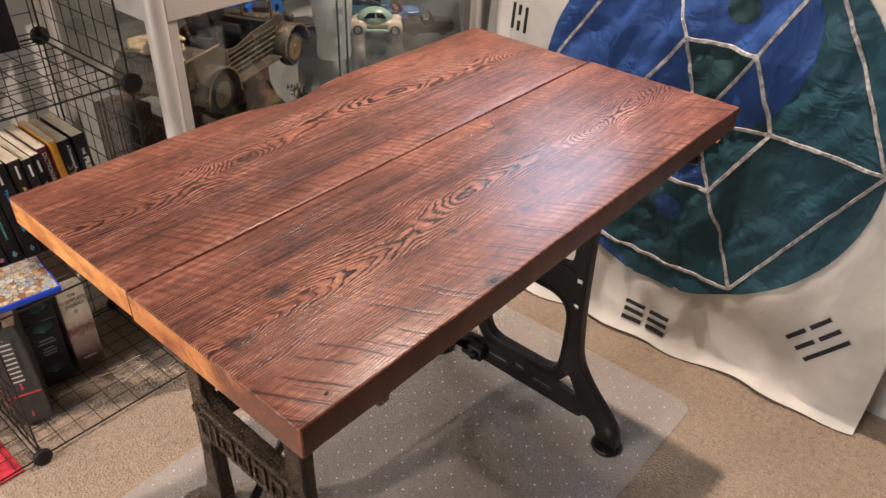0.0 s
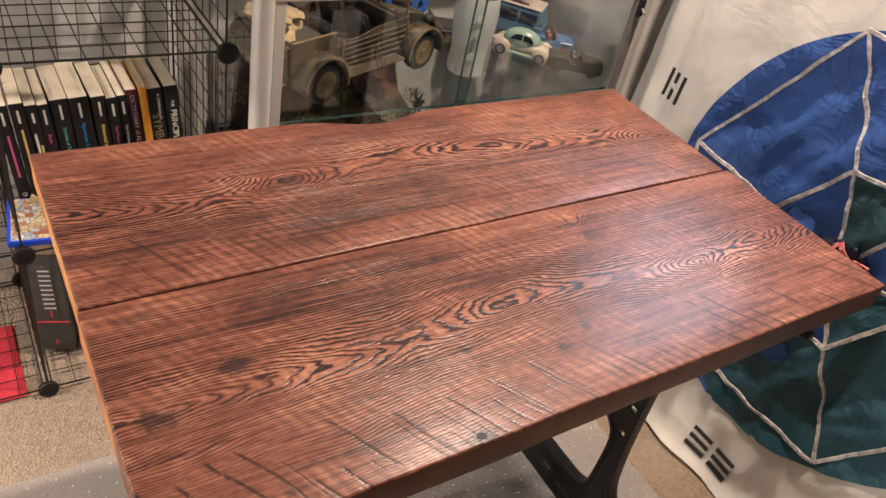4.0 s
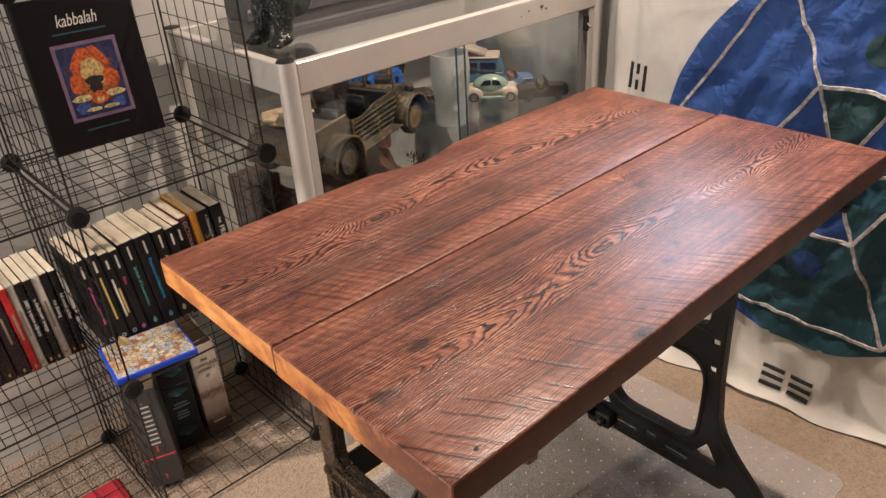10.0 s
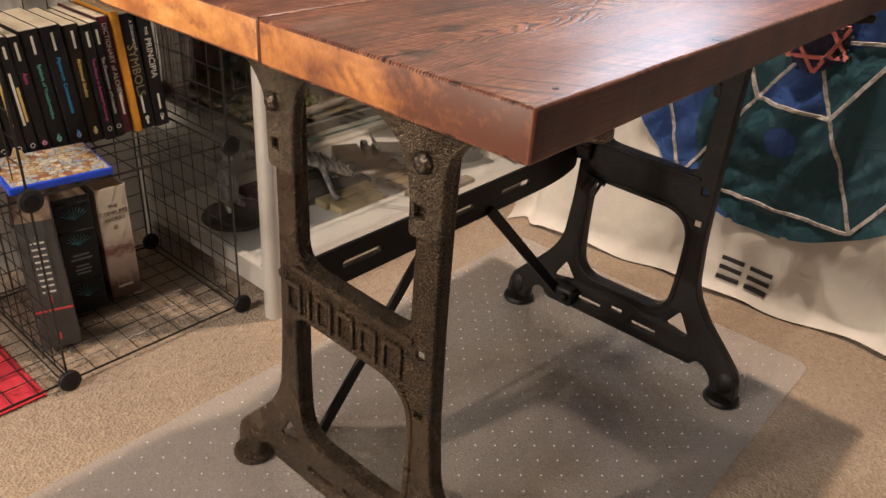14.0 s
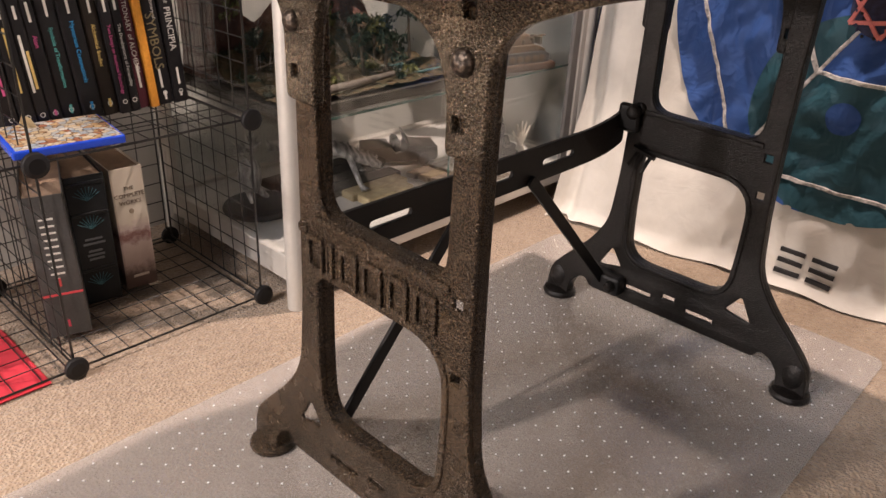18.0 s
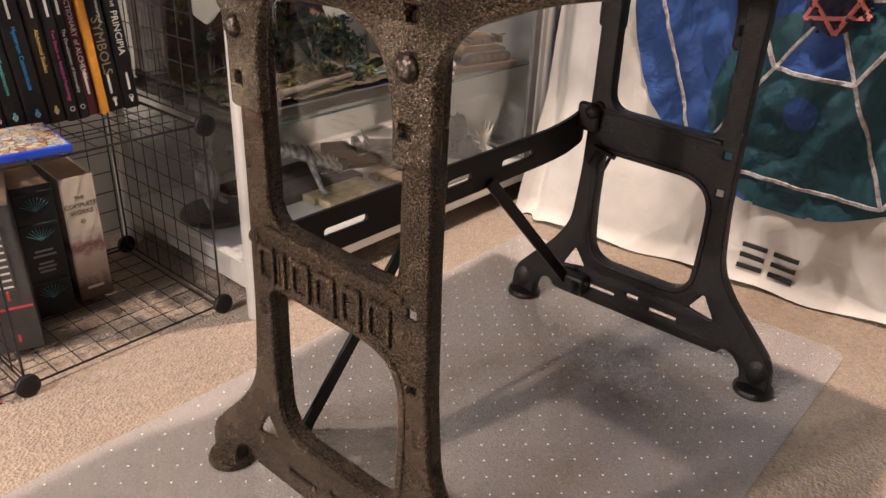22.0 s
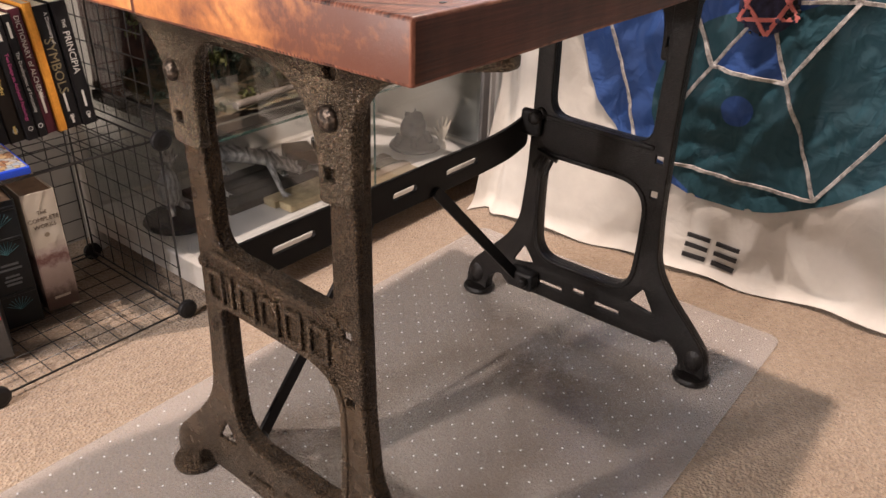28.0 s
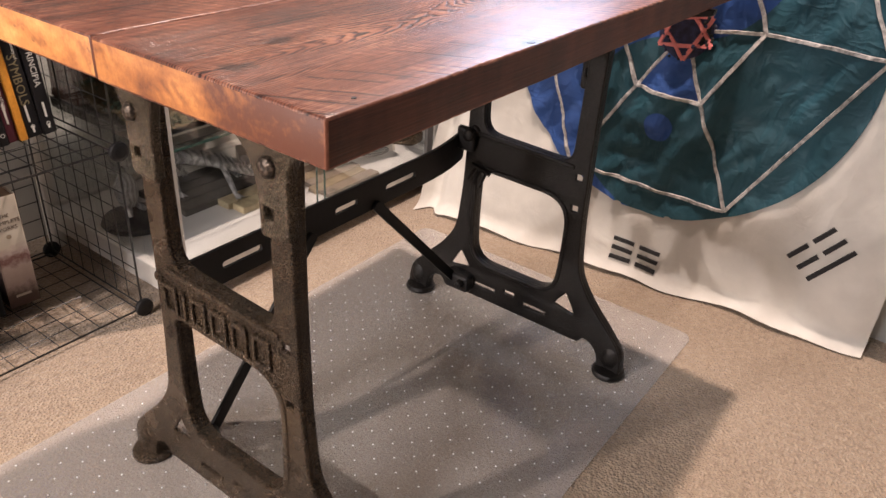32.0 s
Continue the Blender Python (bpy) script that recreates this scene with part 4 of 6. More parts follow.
def tri_in(a, b, c):
    def inside(x, z):
        s = [(q[0] - p[0]) * (z - p[1]) - (q[1] - p[1]) * (x - p[0]) for p, q in ((a, b), (b, c), (c, a))]
        return min(s) > 0 or max(s) < 0
    return inside


def seg_snap(segs):
    def snap(x, z):
        best = None
        for (ax, az), (bx, bz) in segs:
            t = max(0, min(1, ((x - ax) * (bx - ax) + (z - az) * (bz - az)) / ((bx - ax) ** 2 + (bz - az) ** 2)))
            q = (ax + (bx - ax) * t, az + (bz - az) * t)
            d = math.hypot(x - q[0], z - q[1])
            if best is None or d < best[0]:
                best = (d, q)
        return best[1]
    return snap


for i, mat in ((0, M_DKGREEN), (3, M_BLUE)):
    a, b = HEXA[i], HEXA[i + 1]
    smooth(part("gusset", cloth_patch(min(a[0], b[0], STAR[0]), max(a[0], b[0], STAR[0]), min(a[1], b[1], STAR[1]), max(a[1], b[1], STAR[1]), 0.006, tri_in(a, b, STAR),
                                      seg_snap([(a, b), (b, STAR), (STAR, a)]), 0.0055), mat, flag), 80)


def ribbon(a, b, w, lift, step=0.012):
    """A sewn strip from a to b that follows the cloth."""
    n = max(2, int(math.hypot(b[0] - a[0], b[1] - a[1]) / step))
    d = Vector((b[0] - a[0], b[1] - a[1])).normalized()
    nx, nz = -d.y * w / 2, d.x * w / 2
    bm, prev = bmesh.new(), None
    for i in range(n + 1):
        x, z = a[0] + (b[0] - a[0]) * i / n, a[1] + (b[1] - a[1]) * i / n
        wob = 0.0015 * noise.noise((x * 30, z * 30, 1))
        row = [bm.verts.new((x + s * nx + wob, drape(x + s * nx, z + s * nz) - h, z + s * nz + wob)) for s, h in ((-1, lift - 0.003), (-0.8, lift), (0.8, lift), (1, lift - 0.003))]
        if prev:
            for k in range(3):
                bm.faces.new((prev[k], prev[k + 1], row[k + 1], row[k]))
        prev = row
    return bm


for i in range(6):
    part("tape", ribbon(HEXA[i], HEXA[(i + 1) % 6], 0.0088, 0.0095), M_TAPE, flag)
    part("tape", ribbon(RIM[i], RIM[(i + 1) % 6], 0.0080, 0.0085), M_TAPE, flag)
    part("tape", ribbon(STAR, HEXA[i], 0.0078, 0.0085), M_TAPE, flag)
    part("tape", ribbon(HEXA[i], RIM[i], 0.0080, 0.008), M_TAPE, flag)
# six-pointed cord star on a dark patch
smooth(part("star_patch", cloth_patch(STAR[0] - 0.06, STAR[0] + 0.06, STAR[1] - 0.06, STAR[1] + 0.06, 0.005, lambda x, z: in_disc(x, z, *STAR, 0.058), near_arc([(*STAR, 0.058)]), 0.0115), M_NAVY, flag), 80)
for base in (90, -90):
    c = [(STAR[0] + 0.066 * math.cos(radians(base + 120 * k + 8)), STAR[1] + 0.059 * math.sin(radians(base + 120 * k + 8))) for k in range(3)]
    for k in range(3):
        part("cord", ribbon(c[k], c[(k + 1) % 3], 0.0085, 0.016), M_PINK, flag, "coral pink cord")


def trigram(cx, cz, ang, broken, w=0.10, gap=0.028, t=0.011):
    """Three bars across; broken tells which are split in two."""
    ca, sa = math.cos(ang), math.sin(ang)
    for k in range(3):
        o = (k - 1) * gap
        halves = [(-w / 2, -0.007), (0.007, w / 2)] if broken[k] else [(-w / 2, w / 2)]
        for u0, u1 in halves:
            p = [(cx + u * ca - o * sa, cz + u * sa + o * ca) for u in (u0, u1)]
            part("bar", ribbon(p[0], p[1], t, 0.004), M_BLACK_CLOTH, flag)


trigram(-0.577, 0.058, radians(-3), (1, 1, 1), 0.118, 0.024)
trigram(-0.190, 0.204, radians(53), (0, 1, 1), 0.117, 0.031)
trigram(-1.076, 0.705, radians(88), (0, 1, 0), 0.064, 0.0215, 0.008)
# beads sewn round the star
rb = random.Random(5)
for k in range(34):
    a, r = rb.uniform(0, 6.283), rb.uniform(0.035, 0.062)
    x, z = STAR[0] + r * math.cos(a), STAR[1] + r * math.sin(a)
    part("bead", ball((x, drape(x, z) - 0.014, z), rb.uniform(0.003, 0.0055), (1, 0.7, 1), 8), M_BLACK_CLOTH if k % 3 else M_NAVY, flag)

# ---- books and discs on the shelving ----
M_PAGES = Nodes("page_edges")
_n = M_PAGES.noise(1.0, 3, 0.6, M_PAGES.coords((30, 700, 30)))
_b = M_PAGES.noise(18, 3)
M_PAGES = M_PAGES.done(M_PAGES.ramp(M_PAGES.add(M_PAGES.mul(_n, 0.6), M_PAGES.mul(_b, 0.5)), [(0.3, (0.58, 0.49, 0.34)), (0.7, (0.84, 0.76, 0.60))]), 0.85, 0, M_PAGES.bump(_n, 0.5, 0.001))
M_PAGES_BROWN = plain("browned_page_edges", (0.30, 0.20, 0.13), 0.85, 0, 0.25, 40)
inks = {}


def ink(rgb):
    if rgb not in inks:
        inks[rgb] = plain("ink", rgb, 0.6, 0, 0.05)
    return inks[rgb]


covers = {}


def cover_mat(rgb, rough=0.42):
    if (rgb, rough) not in covers:
        covers[rgb, rough] = plain("printed_cover", rgb, rough, 0, 0.22, 25, 0.06, spec=0.3)
    return covers[rgb, rough]


SPINE = Matrix(((0, 0, 1, 0), (0, 1, 0, 0), (-1, 0, 0, 0), (0, 0, 0, 1)))  # letters run down a spine that faces +x


def book(name, label, m, t, h, d, mat, lines=(), group="", soft=True, pages=None, category="book", emblem=False):
    """A book whose spine faces +x: t thick along y, h high, d deep. lines: (text or '', colour, size, middle height, middle along y);
    no text gives a plain bar, whose length stands for size."""
    b = thing(name, label, category, group, at=m)
    c = 0.0006 if soft else 0.0022
    lip = 0.0 if soft else 0.003
    bm = box(-d, 0, 0, c, 0, h, 0.0002)
    box(-d, 0, t - c, t, 0, h, 0.0002, bm=bm)
    spine = plate([rounded([(-0.002, 0), (0.001, 0.002), (0.001, t - 0.002), (-0.002, t)], 0.0015, 3)], h / 2, 0.0002)
    join(bm, spine, Matrix.Translation((0, 0, h / 2)))
    part("cover", bm, mat, b)
    part("page_block", box(-d + 0.001 + lip, -0.0018, c + 0.0001, t - c - 0.0001, 0.001 + lip, h - 0.0012 - lip, 0.0003), pages or M_PAGES, b)
    for text, rgb, size, zc, yc in lines:
        if text:
            lt = lettering(text, size)
        else:
            lt = plate([[(-size / 2, -0.002), (size / 2, -0.002), (size / 2, 0.002), (-size / 2, 0.002)]], 0.0003)
        part("title" if text else "print_bar", join(None, lt, Matrix.Translation((0.0012, t * yc, h * zc)) @ SPINE), ink(rgb), b)
    if emblem:
        ring = [[(0.0042 * q * math.cos(a), 0.0042 * q * math.sin(a)) for a in (2 * math.pi * k / 14 for k in range(14))] for q in (1.0, 0.72)]
        part("emblem", join(None, plate(ring, 0.0003), Matrix.Translation((0.0012, t * 0.5, 0.020)) @ FLAT), ink((0.62, 0.60, 0.55)), b, "pale ring emblem")
    return b


FLAT = Matrix(((0, 0, 1, 0), (1, 0, 0, 0), (0, 1, 0, 0), (0, 0, 0, 1)))
BLK = (0.014, 0.013, 0.014)
WHT, PNK, BLU, TEAL, YEL, GLD = (0.75, 0.72, 0.66), (0.65, 0.10, 0.28), (0.03, 0.30, 0.62), (0.10, 0.42, 0.40), (0.70, 0.50, 0.16), (0.26, 0.21, 0.11)
ROW = [  # from the wall's end towards the room: thickness, height, cover, lines, label
    (0.026, 0.224, BLK, [("PRINCIPIA", WHT, 0.0165, 0.60, 0.5), ("THE", WHT, 0.008, 0.83, 0.5), ("", WHT, 0.030, 0.22, 0.5), ("", WHT, 0.008, 0.07, 0.5)], "black paperback with white serif title"),
    (0.030, 0.214, BLK, [("SYMBOLS", GLD, 0.0235, 0.52, 0.45), ("A Dictionary of", WHT, 0.0085, 0.82, 0.72), ("", WHT, 0.034, 0.22, 0.4), ("", WHT, 0.014, 0.07, 0.5)], "black paperback with dull gold title"),
    (0.014, 0.228, (0.85, 0.36, 0.05), [], "thin bright orange paperback book"),
    (0.021, 0.214, (0.10, 0.022, 0.035), [("DICTIONARY of ALCHEMY", WHT, 0.0120, 0.62, 0.5), ("", WHT, 0.04, 0.26, 0.5)], "maroon paperback with white title"),
    (0.017, 0.208, BLK, [("The Development of Personality", WHT, 0.0080, 0.46, 0.5), ("", WHT, 0.026, 0.88, 0.5)], "black paperback with white title"),
    (0.019, 0.210, BLK, [("Two Essays on Analytical Psychology", PNK, 0.0078, 0.44, 0.5), ("", WHT, 0.026, 0.88, 0.5)], "black paperback with pink title"),
    (0.027, 0.208, (0.022, 0.016, 0.012), [("Alchemical Studies", YEL, 0.0092, 0.56, 0.5), ("", WHT, 0.030, 0.88, 0.5), ("", YEL, 0.014, 0.10, 0.5)], "brown-black paperback with yellow title"),
    (0.034, 0.210, BLK, [("Mysterium Coniunctionis", BLU, 0.0098, 0.52, 0.5), ("", WHT, 0.030, 0.88, 0.5), ("", BLU, 0.014, 0.10, 0.5)], "thick black paperback with blue title"),
    (0.032, 0.212, BLK, [("Symbols of Transformation", TEAL, 0.0088, 0.50, 0.5), ("", WHT, 0.030, 0.88, 0.5), ("", TEAL, 0.014, 0.10, 0.5)], "thick black paperback with teal title"),
    (0.019, 0.210, BLK, [("Aion", PNK, 0.0100, 0.66, 0.5), ("", WHT, 0.030, 0.88, 0.5), ("", PNK, 0.010, 0.10, 0.5)], "black paperback with a short pink title"),
    (0.020, 0.208, BLK, [("", WHT, 0.090, 0.5, 0.35), ("", YEL, 0.060, 0.45, 0.65), ("", WHT, 0.020, 0.88, 0.5)], "worn black paperback with creased corner"),
    (0.024, 0.211, BLK, [("", YEL, 0.100, 0.52, 0.5), ("", WHT, 0.026, 0.88, 0.5)], "black paperback with cream title"),
    (0.022, 0.208, BLK, [("", PNK, 0.090, 0.5, 0.5), ("", WHT, 0.026, 0.88, 0.5)], "black paperback with pink title"),
]
y = 0.604
rnd = random.Random(4)
for i, (t, h, rgb, lines, label) in enumerate(ROW):
    y -= t + 0.0008
    book("paperback_book", label, pose(-1.449 - rnd.uniform(-0.006, 0.008) - (0.006 if i < 2 else 0), y, 0.3763, 4.6 + rnd.uniform(-0.5, 0.5), 0, rnd.uniform(-1, 1)), t, h + rnd.uniform(-0.006, 0.004),
         rnd.uniform(0.138, 0.152), cover_mat(rgb), lines, "books on the middle shelf", emblem=rgb[0] < 0.05)

# large volumes on the bottom grid
Z0 = 0.0182
macq = book("dictionary_book", "thick grey hardback dictionary with a red band and pictured side", pose(-1.412, 0.277, Z0, 1.5, 0, -20), 0.066, 0.262, 0.195, cover_mat((0.072, 0.068, 0.064), 0.35),
            [("", WHT, 0.120, 0.66, 0.5), ("", (0.55, 0.06, 0.06), 0.016, 0.40, 0.5), ("", (0.5, 0.05, 0.08), 0.014, 0.09, 0.5)], soft=False, pages=M_PAGES_BROWN)
part("band", box(0.0008, 0.0018, 0.001, 0.065, 0.080, 0.084), ink((0.60, 0.06, 0.07)), macq, "red band")
part("title_panel", plate([[(0, 0), (0.028, 0), (0.028, 0.118), (0, 0.118)]], 0.0003), ink((0.075, 0.071, 0.067)), macq).matrix_basis = Matrix.Translation((0.0014, 0.019, 0.114)) @ UP_YZ
for k in range(9):
    part("print_bar", box(0.0012, 0.0021, 0.022, 0.044, 0.120 + k * 0.0125, 0.1235 + k * 0.0125), ink((0.72, 0.69, 0.63)), macq)
for (a, b, c, d), rgb in (((-0.19, -0.10, 0.16, 0.25), (0.42, 0.30, 0.20)), ((-0.10, -0.01, 0.15, 0.25), (0.62, 0.58, 0.50)), ((-0.19, -0.08, 0.03, 0.13), (0.62, 0.26, 0.08)), ((-0.07, -0.01, 0.02, 0.09), (0.40, 0.33, 0.24))):
    part("cover_picture", box(a, b, -0.0006, 0.0003, c, d), cover_mat(rgb), macq)
lov = book("black_hardback_book", "black leather-bound hardback with blue-green embossed fan pattern", pose(-1.482, 0.367, Z0, 0, 0, -8), 0.068, 0.252, 0.16, cover_mat((0.010, 0.012, 0.014), 0.5),
           [], soft=False, pages=M_PAGES_BROWN)
for zc, s in ((0.205, 1), (0.150, 1), (0.035, 1)):
    for k in range(9):
        a = radians(-60 + 15 * k)
        rod((0.0014, 0.034, zc), (0.0014, 0.034 + 0.026 * math.sin(a), zc + 0.026 * math.cos(a)), 0.0007, 4).to_mesh(me := bpy.data.meshes.new("ray"))
        me.materials.append(ink((0.05, 0.15, 0.18)))
        part("embossed_ray", me, None, lov)
for zc, w in ((0.128, 0.030), (0.119, 0.038), (0.104, 0.024), (0.096, 0.030), (0.088, 0.026)):
    part("print_bar", box(0.0008, 0.0016, 0.034 - w / 2, 0.034 + w / 2, zc, zc + 0.004), ink((0.13, 0.14, 0.15)), lov)
for zc in (0.066, 0.176, 0.235):
    smooth(part("spine_band", box(0.0, 0.0032, 0.003, 0.065, zc, zc + 0.007, 0.0012), cover_mat((0.010, 0.012, 0.014), 0.5), lov))


def works_cover():
    m = Nodes("painted_jacket")
    z = m.node("SeparateXYZ", 2, {0: m.coords()})
    n = m.noise(55, 5, 0.65)
    f = m.add(z, m.mul(m.sub(n, 0.5), 0.05))
    col = m.ramp(m.mul(f, 4.0), [(0.10, (0.10, 0.06, 0.05)), (0.20, (0.42, 0.32, 0.28)), (0.36, (0.50, 0.40, 0.36)), (0.44, (0.20, 0.09, 0.08)), (0.50, (0.52, 0.42, 0.38)), (0.56, (0.62, 0.56, 0.46))])
    return m.done(col, 0.45, 0, m.bump(n, 0.1, 0.001))


works = book("jacketed_book", "cream book with a painted beach scene low on its jacket", pose(-1.487, 0.452, Z0, 0.5, 0, -5), 0.060, 0.246, 0.155, works_cover(), [], soft=False, pages=M_PAGES_BROWN)
for text, size, zc in (("THE", 0.010, 0.206), ("COMPLETE", 0.0115, 0.192), ("WORKS", 0.0115, 0.178)):
    part("title", join(None, lettering(text, size), Matrix.Translation((0.0013, 0.030, zc)) @ FLAT), ink((0.16, 0.12, 0.09)), works)
part("print_bar", box(0.0008, 0.0016, 0.015, 0.045, 0.022, 0.027), ink((0.55, 0.48, 0.40)), works)
part("emblem", join(None, lathe([(0.0, 0), (0.005, 0), (0.004, 0.0006), (0.0, 0.0006)], 12), Matrix.Translation((0.0010, 0.030, 0.160)) @ pose(0, 0, 0, 0, 90)), ink((0.35, 0.28, 0.2)), works)

# disc case lying on the shelf's front edge
disc = thing("disc_case", "blue plastic disc case with crowded picture cover, lying flat", "disc case", at=pose(-1.374, 0.337, 0.3758, 0, 0, -7))
part("case_shell", box(-0.067, 0.067, -0.080, 0.080, 0, 0.0135, 0.0025, 2), plain("blue_case_plastic", (0.02, 0.07, 0.52), 0.22, 0, 0.15, 20), disc)


def collage():
    m = Nodes("crowded_cover_print")
    at = m.coords((1, 1, 1))
    v = m.node("TexVoronoi", 1, {"Vector": at, "Scale": 90.0}, distance="CHEBYCHEV")
    e = m.node("TexVoronoi", 0, {"Vector": at, "Scale": 90.0}, feature="DISTANCE_TO_EDGE")
    bw = m.node("RGBToBW", 0, {0: v})
    col = m.ramp(bw, [(0.15, (0.32, 0.12, 0.06)), (0.35, (0.55, 0.38, 0.18)), (0.5, (0.66, 0.58, 0.42)), (0.7, (0.30, 0.40, 0.48)), (0.85, (0.70, 0.66, 0.56))])
    col = m.mix(m.mul(m.noise(300, 3), 0.4), col, (0.2, 0.13, 0.1))
    return m.done(m.mix(m.ramp(e, [(0.0, 1.0), (0.08, 0.0)]), col, (0.12, 0.08, 0.06)), 0.18, 0, coat=0.5)


part("cover_sheet", box(-0.063, 0.064, -0.074, 0.076, 0.0131, 0.0139), collage(), disc, "crowded tan and cream picture cover")
paper = bmesh.new()
vs = [paper.verts.new(p) for p in ((-1.435, 0.296, 0.378), (-1.415, 0.300, 0.377), (-1.405, 0.325, 0.379), (-1.425, 0.318, 0.402), (-1.43, 0.308, 0.408), (-1.418, 0.311, 0.396))]
for f in ((0, 1, 5, 4), (1, 2, 3, 5), (4, 5, 3)):
    paper.faces.new([vs[k] for k in f])
bmesh.ops.solidify(paper, geom=paper.faces[:], thickness=0.0006)
tagged(part("torn_paper_slip", paper, plain("cream_paper", (0.66, 0.52, 0.30), 0.8)), "crumpled cream paper slip against the books", "paper")

# disc boxes in the neighbouring cube
DV = [  # thickness, cover, title
    (0.0145, BLK, "full metal jacket"), (0.0145, BLK, "the shining"), (0.0150, (0.72, 0.68, 0.60), ""), (0.0145, BLK, "a clockwork orange"), (0.0145, BLK, "2001: a space odyssey"),
    (0.0140, (0.55, 0.52, 0.46), ""), (0.0140, (0.50, 0.03, 0.03), ""), (0.0260, (0.035, 0.022, 0.026), ""), (0.0250, (0.040, 0.022, 0.022), ""), (0.0250, (0.034, 0.022, 0.022), ""),
    (0.0250, (0.040, 0.024, 0.022), ""), (0.0220, (0.16, 0.07, 0.03), "")]
y = 0.258
for i, (t, rgb, title) in enumerate(DV):
    y -= t + 0.0007
    lines = [(title, WHT, 0.0095, 0.58, 0.5)] if title else [("", (0.35, 0.28, 0.2) if sum(rgb) < 1 else (0.3, 0.25, 0.2), 0.06, 0.55, 0.5)]
    lines.append(("", (0.6, 0.25, 0.08) if i < 5 else (0.4, 0.36, 0.12), 0.007, 0.06, 0.5))
    book("disc_box", "slim disc box with printed spine standing on the shelf", pose(-1.487 - 0.002 * (i % 3), y, 0.3763, 2.5), t, 0.190 if i < 8 else 0.20, 0.135, cover_mat(rgb, 0.25), lines,
         "disc boxes in the cube", category="disc box")
for k, (rgb, yy, lean) in enumerate((((0.62, 0.05, 0.05), -0.040, 4), ((0.02, 0.30, 0.10), -0.060, 4), ((0.66, 0.55, 0.38), -0.084, 4))):
    book("picture_book", ("red", "green", "cream")[k] + " slim picture book standing on the shelf", pose(-1.40 + 0.01 * k, yy, 0.3763, lean), 0.017, 0.235, 0.17, cover_mat(rgb), [("", (0.7, 0.6, 0.5), 0.1, 0.5, 0.5)],
         "picture books in the cube")

# red folder under the bottom grid
folder = thing("red_folder", "flat bright red card folder lying on the carpet under the grid", "folder")
part("card", box(-1.522, -1.306, -0.06, 0.232, 0.0012, 0.0048, 0.001), plain("red_card", (0.62, 0.035, 0.055), 0.45, 0, 0.1, 10), folder)
part("card", box(-1.520, -1.309, -0.058, 0.229, 0.0050, 0.0072, 0.0006), plain("red_card_top", (0.58, 0.04, 0.06), 0.42, 0, 0.12, 10), folder)

# black book standing against the grid
kab = thing("large_black_book", "large black book with framed orange picture, propped against grid", "book", at=pose(-1.600, 0.455, 0.7368, 0, -6.0, -2.0))
part("cover", box(-0.010, 0.0, -0.113, 0.113, 0, 0.292, 0.0015), plain("black_cover", (0.008, 0.006, 0.007), 0.6, 0, 0.15, 20, 0.05, spec=0.2), kab)
part("page_block", box(-0.0085, -0.0015, -0.111, 0.1133, -0.0004, 0.2905), M_PAGES, kab)
part("title", join(None, lettering("kabbalah", 0.033, slant=0.25), Matrix.Translation((0.0005, 0.0, 0.246)) @ FLAT @ Matrix.Diagonal((0.68, 1, 1, 1))), ink((0.78, 0.72, 0.64)), kab, "white title lettering")
for zc, w in ((0.222, 0.100), (0.034, 0.084)):
    part("print_bar", box(0.0001, 0.0006, -w / 2, w / 2, zc, zc + 0.003), ink((0.02, 0.075, 0.09)), kab)
part("picture_frame", box(0.0001, 0.0010, -0.062, 0.062, 0.055, 0.205), cover_mat((0.20, 0.13, 0.20)), kab, "violet picture border")


def picture():
    """A mottled print: a warm glow low and middle on deep blue."""
    m = Nodes("picture_print")
    y = m.node("SeparateXYZ", 1, {0: m.coords()})
    z = m.node("SeparateXYZ", 2, {0: m.coords()})
    n, n2 = m.noise(70, 4, 0.65), m.noise(190, 3, 0.6)
    d = m.math("SQRT", m.add(m.math("POWER", m.math("ABSOLUTE", m.mul(y, 1.25)), 2.0), m.math("POWER", m.math("ABSOLUTE", m.sub(z, 0.135)), 2.0)))
    f = m.add(m.mul(d, 11.0), m.mul(m.sub(n, 0.5), 0.9))
    col = m.ramp(f, [(0.05, (0.72, 0.50, 0.26)), (0.28, (0.62, 0.20, 0.04)), (0.48, (0.26, 0.06, 0.02)), (0.62, (0.05, 0.05, 0.12)), (0.9, (0.025, 0.03, 0.09))])
    return m.done(m.mix(m.ramp(n2, [(0.5, 0.0), (0.62, 0.8)]), col, (0.02, 0.02, 0.035)), 0.3)


part("picture_ground", box(0.0009, 0.0014, -0.055, 0.055, 0.062, 0.198), picture(), kab, "mottled orange and blue print")
M_PRINT = [plain("print_tone", c, 0.35, 0, 0.95, 170, 0.0) for c in ((0.60, 0.36, 0.14), (0.025, 0.02, 0.02), (0.50, 0.10, 0.03), (0.05, 0.08, 0.26), (0.55, 0.42, 0.20))]
